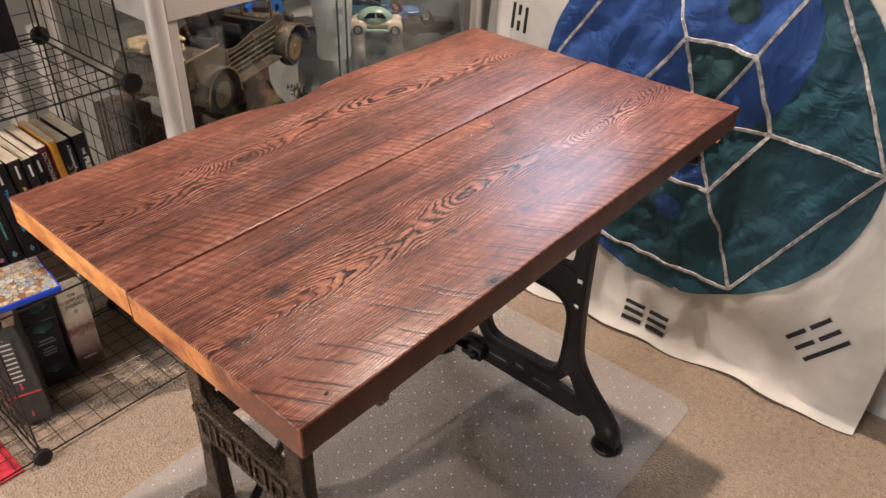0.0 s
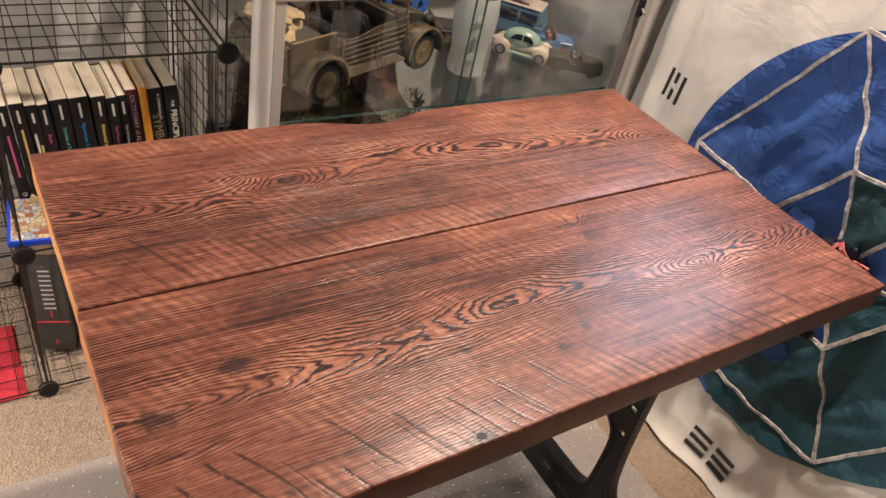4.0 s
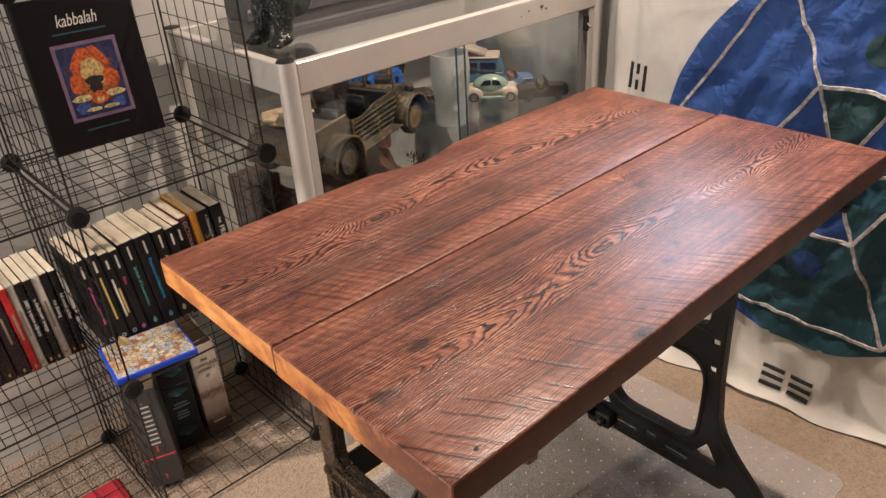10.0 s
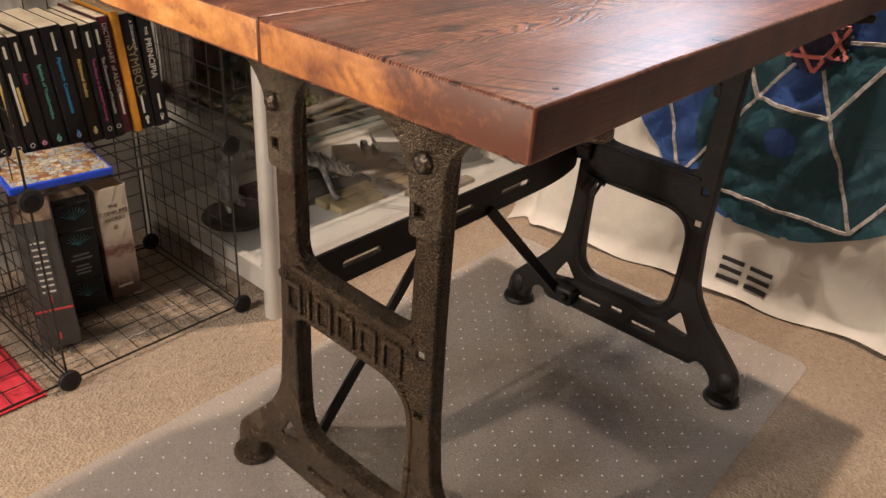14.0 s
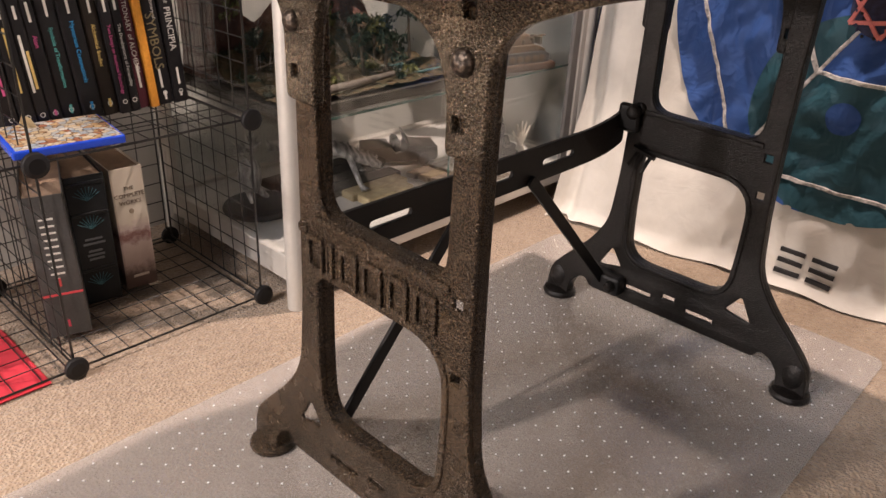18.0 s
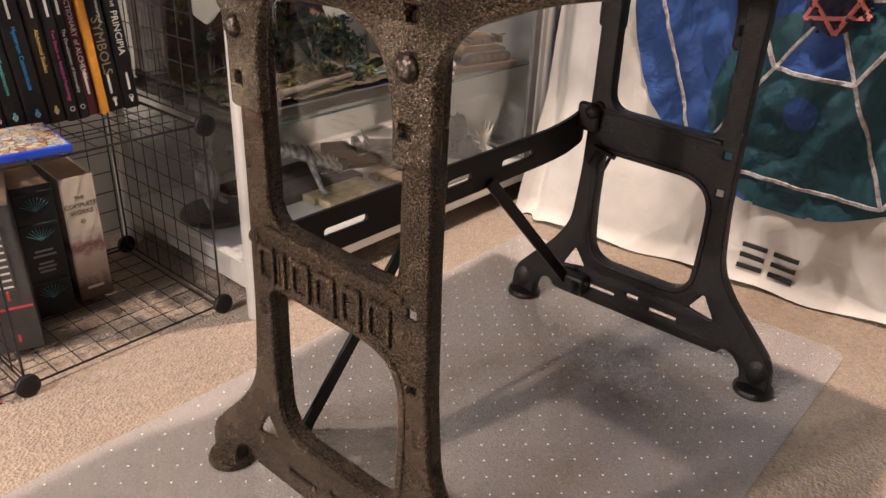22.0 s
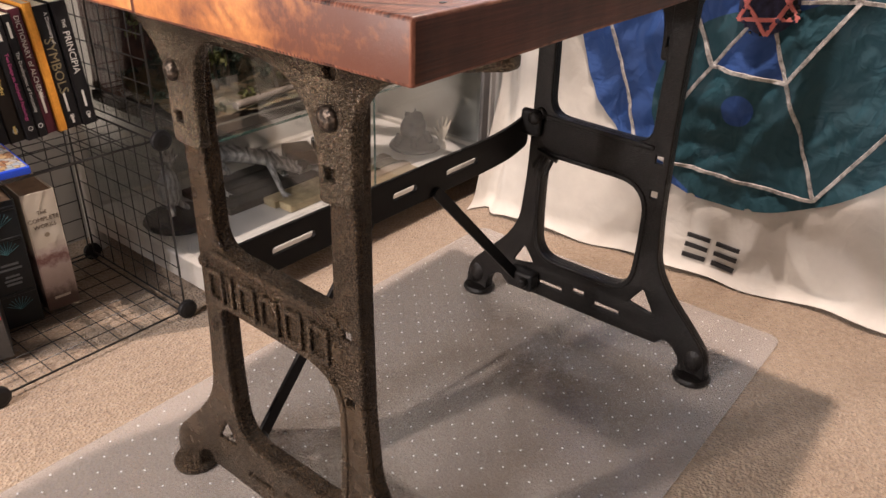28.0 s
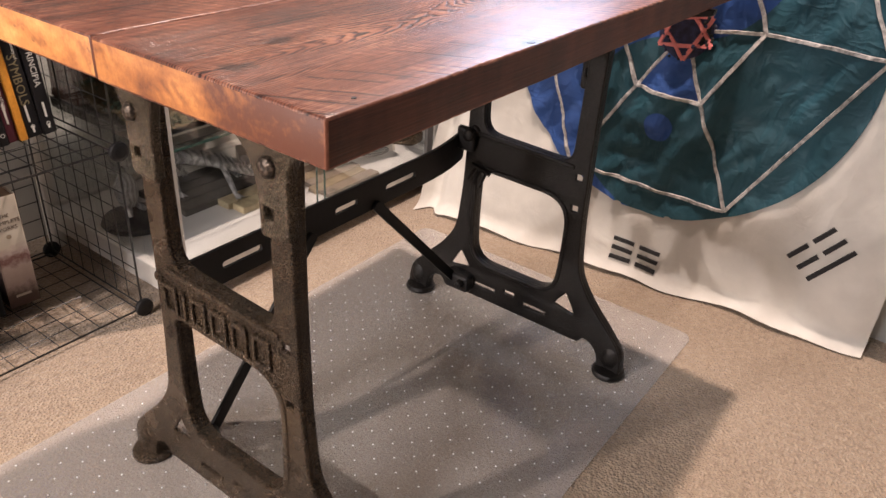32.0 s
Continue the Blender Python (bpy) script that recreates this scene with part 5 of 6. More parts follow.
marks = [(0.0, 0.160, 0.036, 0.034, 2), (0.0, 0.150, 0.022, 0.022, 0), (-0.034, 0.126, 0.014, 0.020, 2), (0.034, 0.126, 0.014, 0.020, 2), (0.0, 0.128, 0.019, 0.009, 1), (0.0, 0.114, 0.013, 0.013, 1),
         (-0.032, 0.098, 0.020, 0.007, 4), (0.032, 0.098, 0.020, 0.007, 4), (0.0, 0.094, 0.016, 0.013, 2), (0.0, 0.090, 0.007, 0.006, 0), (-0.036, 0.078, 0.014, 0.011, 3), (0.036, 0.078, 0.014, 0.011, 3),
         (-0.016, 0.073, 0.016, 0.004, 4), (0.018, 0.073, 0.016, 0.004, 4)]
for k, (yc, zc, a, b, tone) in enumerate(marks):
    o = [(yc + a * (1 + 0.10 * math.sin(5 * i + k)) * math.cos(2 * math.pi * i / 16), zc + b * (1 + 0.10 * math.cos(4 * i + k)) * math.sin(2 * math.pi * i / 16)) for i in range(16)]
    part("print_shape", join(None, plate([o], 0.0003), Matrix.Translation((0.0015 + 0.00004 * k, 0, 0)) @ FLAT), M_PRINT[tone], kab)

# shrink-wrapped roll in the cube's top
bm = lathe([(0.0, 0.0), (0.085, 0.0), (0.10, 0.01), (0.104, 0.05), (0.104, 0.15), (0.10, 0.19), (0.08, 0.20), (0.0, 0.196)], 40)
bmesh.ops.subdivide_edges(bm, edges=bm.edges[:], cuts=1, use_grid_fill=True)
for v in bm.verts:
    if v.co.z > 0.003:
        v.co += v.co.normalized() * 0.006 * noise.noise(v.co * 22)
m = Nodes("crumpled_clear_film")
film_mat = m.done((0.62, 0.60, 0.56), 0.18, 0, m.bump(m.noise(28, 4, 0.6), 0.9, 0.01), alpha=0.62)
roll = smooth(part("wrapped_roll", bm, film_mat), 80)
roll.location = (-1.475, 0.100, 0.7387)
tagged(roll, "round grey bundle wrapped in crumpled clear plastic film", "wrapped bundle")

# ---- models in the display case ----
S_TOP, S_MID, S_LOW = 0.6022, 0.3522, 0.1002
M_TYRE = plain("model_tyre", (0.025, 0.024, 0.022), 0.8, 0, 0.3)


def camo():
    """Dark olive paint with brown patches and tan wear."""
    m = Nodes("dusty_olive_paint")
    a, b, c = m.noise(28, 3), m.noise(120, 4, 0.7), m.noise(1.0, 3, 0.6, m.coords((40, 200, 200)))
    col = m.ramp(m.add(m.mul(a, 0.8), m.mul(b, 0.3)), [(0.42, (0.022, 0.021, 0.013)), (0.55, (0.070, 0.050, 0.027)), (0.66, (0.030, 0.028, 0.016)), (0.75, (0.20, 0.140, 0.072))])
    col = m.mix(m.ramp(c, [(0.60, 0.0), (0.68, 0.8)]), col, (0.26, 0.20, 0.11))
    return m.done(col, 0.6, 0, m.bump(b, 0.4, 0.001))


M_CAMO = camo()
M_CAMO_DK = plain("dark_camouflage", (0.035, 0.030, 0.022), 0.75, 0, 0.5, 30, 0.3)
M_RIM = plain("ochre_rim_paint", (0.17, 0.118, 0.055), 0.55, 0, 0.6, 90, 0.3)
M_TAN = plain("tan_canvas", (0.36, 0.27, 0.15), 0.85, 0, 0.45, 50, 0.8)
M_RUST = plain("rusty_yellow", (0.13, 0.088, 0.036), 0.65, 0, 0.8, 45, 0.3)
M_MINT = plain("mint_enamel", (0.25, 0.36, 0.27), 0.3, 0, 0.08, 20, 0.02)
M_CREAM = plain("cream_enamel", (0.46, 0.39, 0.30), 0.32, 0, 0.1, 20, 0.02)
M_LBLUE = plain("light_blue_enamel", (0.09, 0.17, 0.22), 0.35, 0, 0.15)
M_BLUE_ENG = plain("blue_plastic", (0.02, 0.12, 0.42), 0.35, 0, 0.3, 25)
M_DARK = plain("dark_glass_paint", (0.015, 0.016, 0.017), 0.2, 0, 0.2)
M_CHROME = plain("model_chrome", (0.55, 0.53, 0.5), 0.22, 0.9, 0.1)
M_BROWN = plain("red_brown_block", (0.22, 0.08, 0.05), 0.7, 0, 0.3, 50, 0.3)
M_FROST = plain("frosted_glass", (0.60, 0.62, 0.58), 0.35, 0, 0.06, 20, 0.05, alpha=0.66)


def wheel(parent, x, y, z, r, w, m_rim):
    """A tyre with a dished rim, its axle along y."""
    prof = [(r * 0.55, -w / 2), (r * 0.9, -w / 2), (r, -w * 0.3), (r, w * 0.3), (r * 0.9, w / 2), (r * 0.55, w / 2)]
    t = smooth(part("wheel", lathe(prof, 22), M_TYRE, parent, "black tyre"))
    t.matrix_basis = pose(x, y, z, 90)
    smooth(part("rim", lathe([(r * 0.66, -w * 0.52), (r * 0.58, -w * 0.56), (r * 0.50, -w * 0.50), (r * 0.24, -w * 0.50), (r * 0.20, -w * 0.60), (0, -w * 0.62), (0, w * 0.62), (r * 0.20, w * 0.60), (r * 0.24, w * 0.50), (r * 0.50, w * 0.50), (r * 0.58, w * 0.56), (r * 0.66, w * 0.52)], 18), m_rim, t))
    return t


def prism(side, y0, y1, bevel=0.0):
    """A body from its side outline (x, z), between y0 and y1."""
    bm = plate([side], (y1 - y0) / 2, bevel)
    return join(None, bm, Matrix.Translation((0, (y0 + y1) / 2, 0)) @ UP_XZ)


def arch(parent, x, y0, y1, z, r, mat, t=0.004):
    """A mudguard over a wheel."""
    pts = [(x + r * math.cos(a), z + r * math.sin(a)) for a in [math.pi * k / 10 - 0.15 for k in range(12)]]
    pts += [(x + (r - t) * math.cos(a), z + (r - t) * math.sin(a)) for a in [math.pi * k / 10 - 0.15 for k in range(11, -1, -1)]]
    return part("mudguard", prism(pts, y0, y1), mat, parent)


# the large open field car
car = thing("model_field_car", "large weathered olive open military field car model loaded with tan bundles", "model car", at=pose(-1.474, 0.934, S_TOP, 0, 0, 111))
part("tub", prism([(-0.21, 0.040), (0.20, 0.040), (0.205, 0.060), (0.11, 0.066), (-0.20, 0.066), (-0.212, 0.060)], -0.078, 0.078, 0.002), M_CAMO_DK, car)
for s in (-1, 1):
    door = part("side_panel", prism([(-0.085, 0.046), (0.118, 0.046), (0.118, 0.122), (0.022, 0.119), (-0.045, 0.106), (-0.085, 0.112)], s * 0.083 - 0.002, s * 0.083 + 0.002, 0.0006), M_CAMO, car, "ribbed weathered side panel")
    for k in range(5):
        part("rib", rod((-0.078, s * 0.086, 0.056 + k * 0.011), (0.110, s * 0.086, 0.056 + k * 0.0125), 0.0019, 6), M_CAMO, door)
    for x in (-0.083, 0.022, 0.116):
        part("door_edge", box(x - 0.0018, x + 0.0018, s * 0.0855 - 0.0018, s * 0.0855 + 0.0018, 0.046, 0.112, 0.0006), M_RIM, door, "ochre worn door edge")
    part("door_handle", rod((0.034, s * 0.088, 0.098), (0.050, s * 0.088, 0.098), 0.0016, 6), M_CAMO_DK, door)
    rear = part("rear_quarter", prism([(-0.215, 0.070), (-0.085, 0.070), (-0.085, 0.114), (-0.120, 0.128), (-0.215, 0.126)], s * 0.080 - 0.002, s * 0.080 + 0.002, 0.0006), M_CAMO, car)
    part("rail", rod((-0.215, s * 0.080, 0.128), (-0.10, s * 0.080, 0.128), 0.0024, 8), M_RIM, rear)
    for x in (-0.150, 0.152):
        guard = arch(car, x, s * 0.098 - 0.022, s * 0.098 + 0.022, 0.044, 0.057, M_CAMO, 0.003)
        lip = prism([(x + r * math.cos(a), 0.044 + r * math.sin(a)) for r, order in ((0.0585, 1), (0.0545, -1)) for a in [math.pi * k / 12 - 0.2 for k in range(14)][::order]], s * 0.119 - 0.0014, s * 0.119 + 0.0014)
        part("guard_lip", lip, M_RIM, guard, "ochre worn mudguard lip")
        wheel(car, x, s * 0.098, 0.0425, 0.0425, 0.026, M_RIM)
    part("running_board", box(-0.09, 0.09, s * 0.098 - 0.014, s * 0.098 + 0.014, 0.040, 0.044, 0.001), M_CAMO, car)
    lamp_ob = smooth(part("headlight", lathe([(0.0, -0.008), (0.008, -0.006), (0.0115, 0.004), (0.0115, 0.007), (0.0, 0.008)], 16), M_CAMO_DK, car))
    lamp_ob.matrix_basis = pose(0.196, s * 0.074, 0.098, 0, 90)
part("bonnet", prism([(0.112, 0.060), (0.222, 0.056), (0.228, 0.078), (0.205, 0.104), (0.118, 0.124)], -0.058, 0.058, 0.004), M_CAMO, car, "sloping bonnet")
part("spare_wheel", join(None, lathe([(0.012, -0.008), (0.034, -0.010), (0.037, 0), (0.034, 0.010), (0.012, 0.008)], 20), Matrix.Translation((0.170, 0, 0.124)) @ pose(0, 0, 0, 0, 14)), M_TYRE, car)
screen = part("windscreen_frame", rod((0.108, -0.080, 0.180), (0.108, 0.080, 0.180), 0.0036, 8), M_RIM, car, "tan windscreen frame")
for y in (-0.079, 0.0, 0.079):
    part("screen_post", rod((0.116, y, 0.118), (0.108, y, 0.180), 0.0030, 8), M_RIM, screen)
part("screen_cover", box(0.104, 0.110, -0.078, 0.078, 0.158, 0.183, 0.002), M_TAN, screen, "rolled tan canvas cover")
part("dashboard", box(0.094, 0.114, -0.076, 0.076, 0.096, 0.120, 0.003), M_CAMO_DK, car)
for x in (0.012, -0.090):
    for s in (-1, 1):
        part("seat", prism([(x, 0.067), (x + 0.055, 0.067), (x + 0.055, 0.086), (x + 0.012, 0.090), (x - 0.012, 0.140), (x - 0.022, 0.138)], s * 0.040 - 0.030, s * 0.040 + 0.030, 0.003), M_DARK, car)
rr = random.Random(8)
for k in range(9):
    c = (-0.165 + rr.uniform(-0.035, 0.035), rr.uniform(-0.060, 0.060), 0.126 + 0.0035 * k)
    b = ball(c, 0.027, (rr.uniform(0.8, 1.3), rr.uniform(0.9, 1.5), rr.uniform(0.16, 0.30)), 18, rot=pose(0, 0, 0, rr.uniform(-18, 18), rr.uniform(-18, 18), rr.uniform(0, 180)))
    for v in b.verts:
        v.co += 0.008 * Vector((noise.noise(v.co * 70), noise.noise(v.co * 65 + Vector((5, 0, 0))), 0.8 * noise.noise(v.co * 110)))
    smooth(part("bundle", b, M_TAN, car, "crumpled tan canvas fold"), 50)
part("folded_hood", box(-0.212, -0.120, -0.076, 0.076, 0.100, 0.124, 0.008, 2), M_CAMO_DK, car)
part("tail_plate", box(-0.220, -0.212, -0.074, 0.074, 0.046, 0.118, 0.003, 2), M_CAMO, car)
part("steering_wheel", join(None, lathe([(0.020, -0.002), (0.023, 0), (0.020, 0.002)], 18), Matrix.Translation((0.070, 0.04, 0.132)) @ pose(0, 0, 0, 0, -60)), M_DARK, car)

tin = thing("small_block", "small red-brown ridged canister standing on the glass shelf", "canister", at=pose(-1.412, 1.005, S_TOP, 0, 0, 20))
part("body", box(-0.014, 0.014, -0.010, 0.010, 0, 0.038, 0.003, 2), M_BROWN, tin)
part("neck", rod((0.004, 0, 0.038), (0.004, 0, 0.045), 0.005, 10), M_BROWN, tin)


def small_car(name, label, m, body, roof, length, kind):
    """A model car: kind 'beetle', 'van' or 'jeep'."""
    c = thing(name, label, "model car", "small model cars on the glass shelf", at=m)
    L, W, r = length, length * 0.39, length * 0.082
    zb = r * 0.75
    if kind == "beetle":
        smooth(part("body", ball((0, 0, zb + L * 0.085), L * 0.5, (1.0, 0.30, 0.20), 24), body, c), 80)
        cab = smooth(part("cabin", ball((-L * 0.03, 0, zb + L * 0.145), L * 0.30, (1.0, 0.52, 0.66), 24), roof, c, "rounded mint roof"), 80)
        for s in (-1, 1):
            part("window", prism([(-L * 0.20, zb + L * 0.20), (-L * 0.02, zb + L * 0.20), (-L * 0.02, zb + L * 0.285), (-L * 0.13, zb + L * 0.275)], s * L * 0.138 - 0.002, s * L * 0.138 + 0.002), M_DARK, c)
            part("window", prism([(0.0, zb + L * 0.20), (L * 0.16, zb + L * 0.20), (L * 0.10, zb + L * 0.275), (0.0, zb + L * 0.285)], s * L * 0.138 - 0.002, s * L * 0.138 + 0.002), M_DARK, c)
            part("running_board", box(-L * 0.2, L * 0.2, s * L * 0.165 - L * 0.03, s * L * 0.165 + L * 0.03, zb - 0.002, zb + 0.004, 0.001), roof, c)
            for x in (-L * 0.30, L * 0.30):
                smooth(part("mudguard", ball((x, s * L * 0.155, zb + L * 0.045), L * 0.125, (1.15, 0.45, 1.0), 16), body, c), 80)
            smooth(part("headlight", ball((L * 0.43, s * L * 0.15, zb + L * 0.10), L * 0.03, (0.8, 1, 1), 10), M_CHROME, c), 80)
        part("bumper", box(L * 0.50, L * 0.52, -L * 0.17, L * 0.17, zb, zb + L * 0.03, 0.001), M_CHROME, c, "chrome bumper")
    elif kind == "van":
        part("body", prism(rounded([(-L * 0.5, zb), (L * 0.5, zb), (L * 0.5, zb + L * 0.17), (-L * 0.5, zb + L * 0.17)], L * 0.04), -W / 2, W / 2, 0.004), body, c)
        part("upper_body", prism(rounded([(-L * 0.5, zb + L * 0.168), (L * 0.495, zb + L * 0.168), (L * 0.43, zb + L * 0.36), (-L * 0.48, zb + L * 0.36)], L * 0.04), -W / 2 + 0.002, W / 2 - 0.002, 0.004), M_LBLUE, c)
        for s in (-1, 1):
            for x0, x1 in ((-0.42, -0.16), (-0.12, 0.14), (0.18, 0.40)):
                part("window", box(L * x0, L * x1, s * W / 2 - 0.003, s * W / 2 + 0.0005, zb + L * 0.20, zb + L * 0.31), M_DARK, c)
        part("roof", box(-L * 0.49, L * 0.44, -W / 2, W / 2, zb + L * 0.36, zb + L * 0.385, 0.003), roof, c)
        part("lifting_roof", prism([(-L * 0.32, zb + L * 0.40), (L * 0.25, zb + L * 0.40), (L * 0.26, zb + L * 0.42), (-L * 0.36, zb + L * 0.62), (-L * 0.38, zb + L * 0.60)], -W * 0.40, W * 0.40, 0.002), roof, c, "raised cream pop-up roof")
        part("roof_canvas", prism([(-L * 0.32, zb + L * 0.395), (L * 0.22, zb + L * 0.395), (-L * 0.34, zb + L * 0.585)], -W * 0.405, W * 0.405), plain("brown_canvas", (0.09, 0.05, 0.04), 0.85), c)
    else:
        part("body", prism([(-L * 0.5, zb), (L * 0.46, zb), (L * 0.5, zb + L * 0.05), (L * 0.49, zb + L * 0.19), (L * 0.10, zb + L * 0.22), (L * 0.06, zb + L * 0.15), (-L * 0.08, zb + L * 0.12), (-L * 0.14, zb + L * 0.21), (-L * 0.5, zb + L * 0.20)], -W / 2, W / 2, 0.002), body, c)
        part("windscreen", prism([(L * 0.09, zb + L * 0.22), (L * 0.11, zb + L * 0.22), (L * 0.06, zb + L * 0.36), (L * 0.04, zb + L * 0.36)], -W * 0.46, W * 0.46), roof, c)
        for s in (-1, 1):
            part("seat", box(-L * 0.10, L * 0.0, s * W * 0.25 - L * 0.06, s * W * 0.25 + L * 0.06, zb + L * 0.12, zb + L * 0.28, 0.004), roof, c)
            part("mudguard", box(L * 0.18, L * 0.48, s * W * 0.5 - L * 0.03, s * W * 0.5 + L * 0.03, zb + L * 0.13, zb + L * 0.17, 0.003), body, c)
    for s in (-1, 1):
        for x in (-L * 0.30, L * 0.30):
            wheel(c, x, s * (W / 2 - 0.002), r, r, L * 0.055, M_CHROME if kind == "beetle" else roof)
    return c


small_car("model_beetle_car", "small mint and cream rounded saloon car model with chrome rims", pose(-1.462, 1.428, S_TOP, 0, 0, 43), M_CREAM, M_MINT, 0.165, "beetle")
small_car("model_camper_van", "small blue and cream camper van model with its roof raised", pose(-1.600, 1.475, S_TOP, 0, 0, 40), M_LBLUE, M_CREAM, 0.20, "van")
small_car("model_jeep", "small dark olive open jeep model", pose(-1.360, 1.515, S_TOP, 0, 0, 55), M_CAMO_DK, M_CAMO, 0.135, "jeep")
small_car("model_jeep", "small dark dusty jeep model beside the field car", pose(-1.585, 1.215, S_TOP, 0, 0, 75), M_CAMO_DK, M_RUST, 0.16, "jeep")
small_car("model_pickup_car", "small blue open car model with brown load", pose(-1.490, 1.535, S_TOP, 0, 0, 60), plain("slate_blue_enamel", (0.08, 0.16, 0.30), 0.3), M_BROWN, 0.12, "jeep")

tumbler = thing("beer_glass", "tall frosted beer glass standing on the glass shelf", "glass", at=pose(-1.412, 1.228, S_TOP))
smooth(part("bowl", lathe([(0.0, 0.0), (0.041, 0.0), (0.043, 0.012), (0.041, 0.05), (0.049, 0.115), (0.050, 0.140), (0.046, 0.178), (0.0435, 0.178), (0.047, 0.14), (0.038, 0.05), (0.036, 0.014), (0.0, 0.012)], 36), M_FROST, tumbler))
for zc in (0.05, 0.11, 0.14):
    part("mark", join(None, lathe([(0.007, 0), (0.009, 0), (0.009, 0.001), (0.007, 0.001)], 14), pose(0.0465 - (0.006 if zc < 0.1 else -0.0016), -0.02, zc, 0, 90, -22)), M_CASE_BASE, tumbler)

engine = thing("model_engine", "blue plastic engine model with toothed wheels behind the cars", "engine model", at=pose(-1.585, 1.085, S_TOP, 0, 0, 20))
part("block", box(-0.05, 0.05, -0.045, 0.06, 0.0, 0.10, 0.006, 2), M_BLUE_ENG, engine)
for k, (yc, zc, r) in enumerate(((-0.02, 0.115, 0.045), (0.055, 0.10, 0.034))):
    teeth = []
    for i in range(48):
        a = 2 * math.pi * i / 48
        q = r if i % 4 < 2 else r * 0.88
        teeth.append((yc + q * math.cos(a), zc + q * math.sin(a)))
    hole = [(yc + r * 0.35 * math.cos(2 * math.pi * i / 16), zc + r * 0.35 * math.sin(2 * math.pi * i / 16)) for i in range(16)]
    part("gear_wheel", join(None, plate([teeth, hole], 0.006, 0.001), Matrix.Translation((0.058 + 0.004 * k, 0, 0)) @ FLAT), M_BLUE_ENG, engine, "blue toothed wheel")
part("fan_belt_wheel", join(None, lathe([(0.0, 0), (0.026, 0), (0.026, 0.012), (0.0, 0.014)], 20), Matrix.Translation((0.05, 0.085, 0.13)) @ pose(0, 0, 0, 0, 90)), M_DARK, engine)
for k in range(4):
    part("cylinder", rod((-0.02 + 0.0 * k, -0.035 + 0.026 * k, 0.10), (-0.02, -0.035 + 0.026 * k, 0.135), 0.011, 12), M_BLUE_ENG, engine)

# jungle diorama on the middle shelf
dio = thing("jungle_diorama", "jungle diorama with red-brown cliffs, dark trees and yellow undergrowth", "diorama")
DX0, DX1, DY0, DY1 = -1.655, -1.285, 0.700, 1.190
part("tray", box(DX0, DX1, DY0, DY1, S_MID, S_MID + 0.022, 0.002), M_CAMO_DK, dio, "dark base tray")


def ground_h(x, y):
    u, v = (x - DX0) / (DX1 - DX0), (y - DY0) / (DY1 - DY0)
    cliff = max(0.0, 1 - u * 2.2) ** 1.2 * (0.11 + 0.05 * noise.noise((x * 14, y * 12, 0)))
    return S_MID + 0.026 + cliff + 0.020 * (noise.noise((x * 18, y * 18, 2)) + 0.6) * (1 if u < 0.85 else 0.5) + 0.006 * noise.noise((x * 70, y * 70, 5))


bm = bmesh.new()
n = 56
g = [[bm.verts.new((DX0 + 0.004 + (DX1 - DX0 - 0.008) * i / n, DY0 + 0.004 + (DY1 - DY0 - 0.008) * j / n, 0)) for j in range(n + 1)] for i in range(n + 1)]
for row in g:
    for v in row:
        v.co.z = ground_h(v.co.x, v.co.y)
for i in range(n):
    for j in range(n):
        bm.faces.new((g[i][j], g[i + 1][j], g[i + 1][j + 1], g[i][j + 1]))
m = Nodes("diorama_ground")
nn = m.noise(24, 5, 0.6)
n2 = m.noise(150, 3, 0.6)
zz = m.node("SeparateXYZ", 2, {0: m.coords()})
f = m.add(m.mul(nn, 0.8), m.mul(n2, 0.3))
col = m.ramp(f, [(0.34, (0.018, 0.024, 0.010)), (0.46, (0.05, 0.042, 0.02)), (0.56, (0.10, 0.066, 0.03)), (0.66, (0.03, 0.035, 0.014)), (0.76, (0.115, 0.085, 0.045))])
rock = m.ramp(n2, [(0.35, (0.07, 0.028, 0.022)), (0.65, (0.19, 0.075, 0.05))])
col = m.mix(m.ramp(zz, [(S_MID + 0.085, 0.0), (S_MID + 0.12, 1.0)]), col, rock)
M_ROCK = plain("red_brown_rock", (0.075, 0.034, 0.026), 0.9, 0, 0.6, 40, 0.9)
bluff = box(DX0 + 0.002, DX0 + 0.105, DY0 + 0.002, DY0 + 0.090, S_MID + 0.0222, S_MID + 0.215, 0.006, 1)
bmesh.ops.subdivide_edges(bluff, edges=bluff.edges[:], cuts=3, use_grid_fill=True)
for v in bluff.verts:
    v.co += 0.009 * Vector((abs(noise.noise(v.co * 30)), abs(noise.noise(v.co * 28)), 0.6 * noise.noise(v.co * 33))) * (0 if v.co.z < S_MID + 0.03 else 1)
part("rock_bluff", bluff, M_ROCK, dio, "dark red-brown rock bluff")
part("terrain", bm, m.done(col, 0.9, 0, m.bump(n2, 0.8, 0.004)), dio, "rough green and ochre ground below red-brown cliffs")
M_LEAF = plain("model_foliage", (0.022, 0.036, 0.018), 0.8, 0, 0.6, 60, 0.4)
M_LEAF2 = plain("yellow_green_foliage", (0.11, 0.11, 0.030), 0.8, 0, 0.4, 60, 0.4)
M_BARK = plain("model_bark", (0.10, 0.075, 0.05), 0.85, 0, 0.4, 60, 0.5)
rr = random.Random(21)


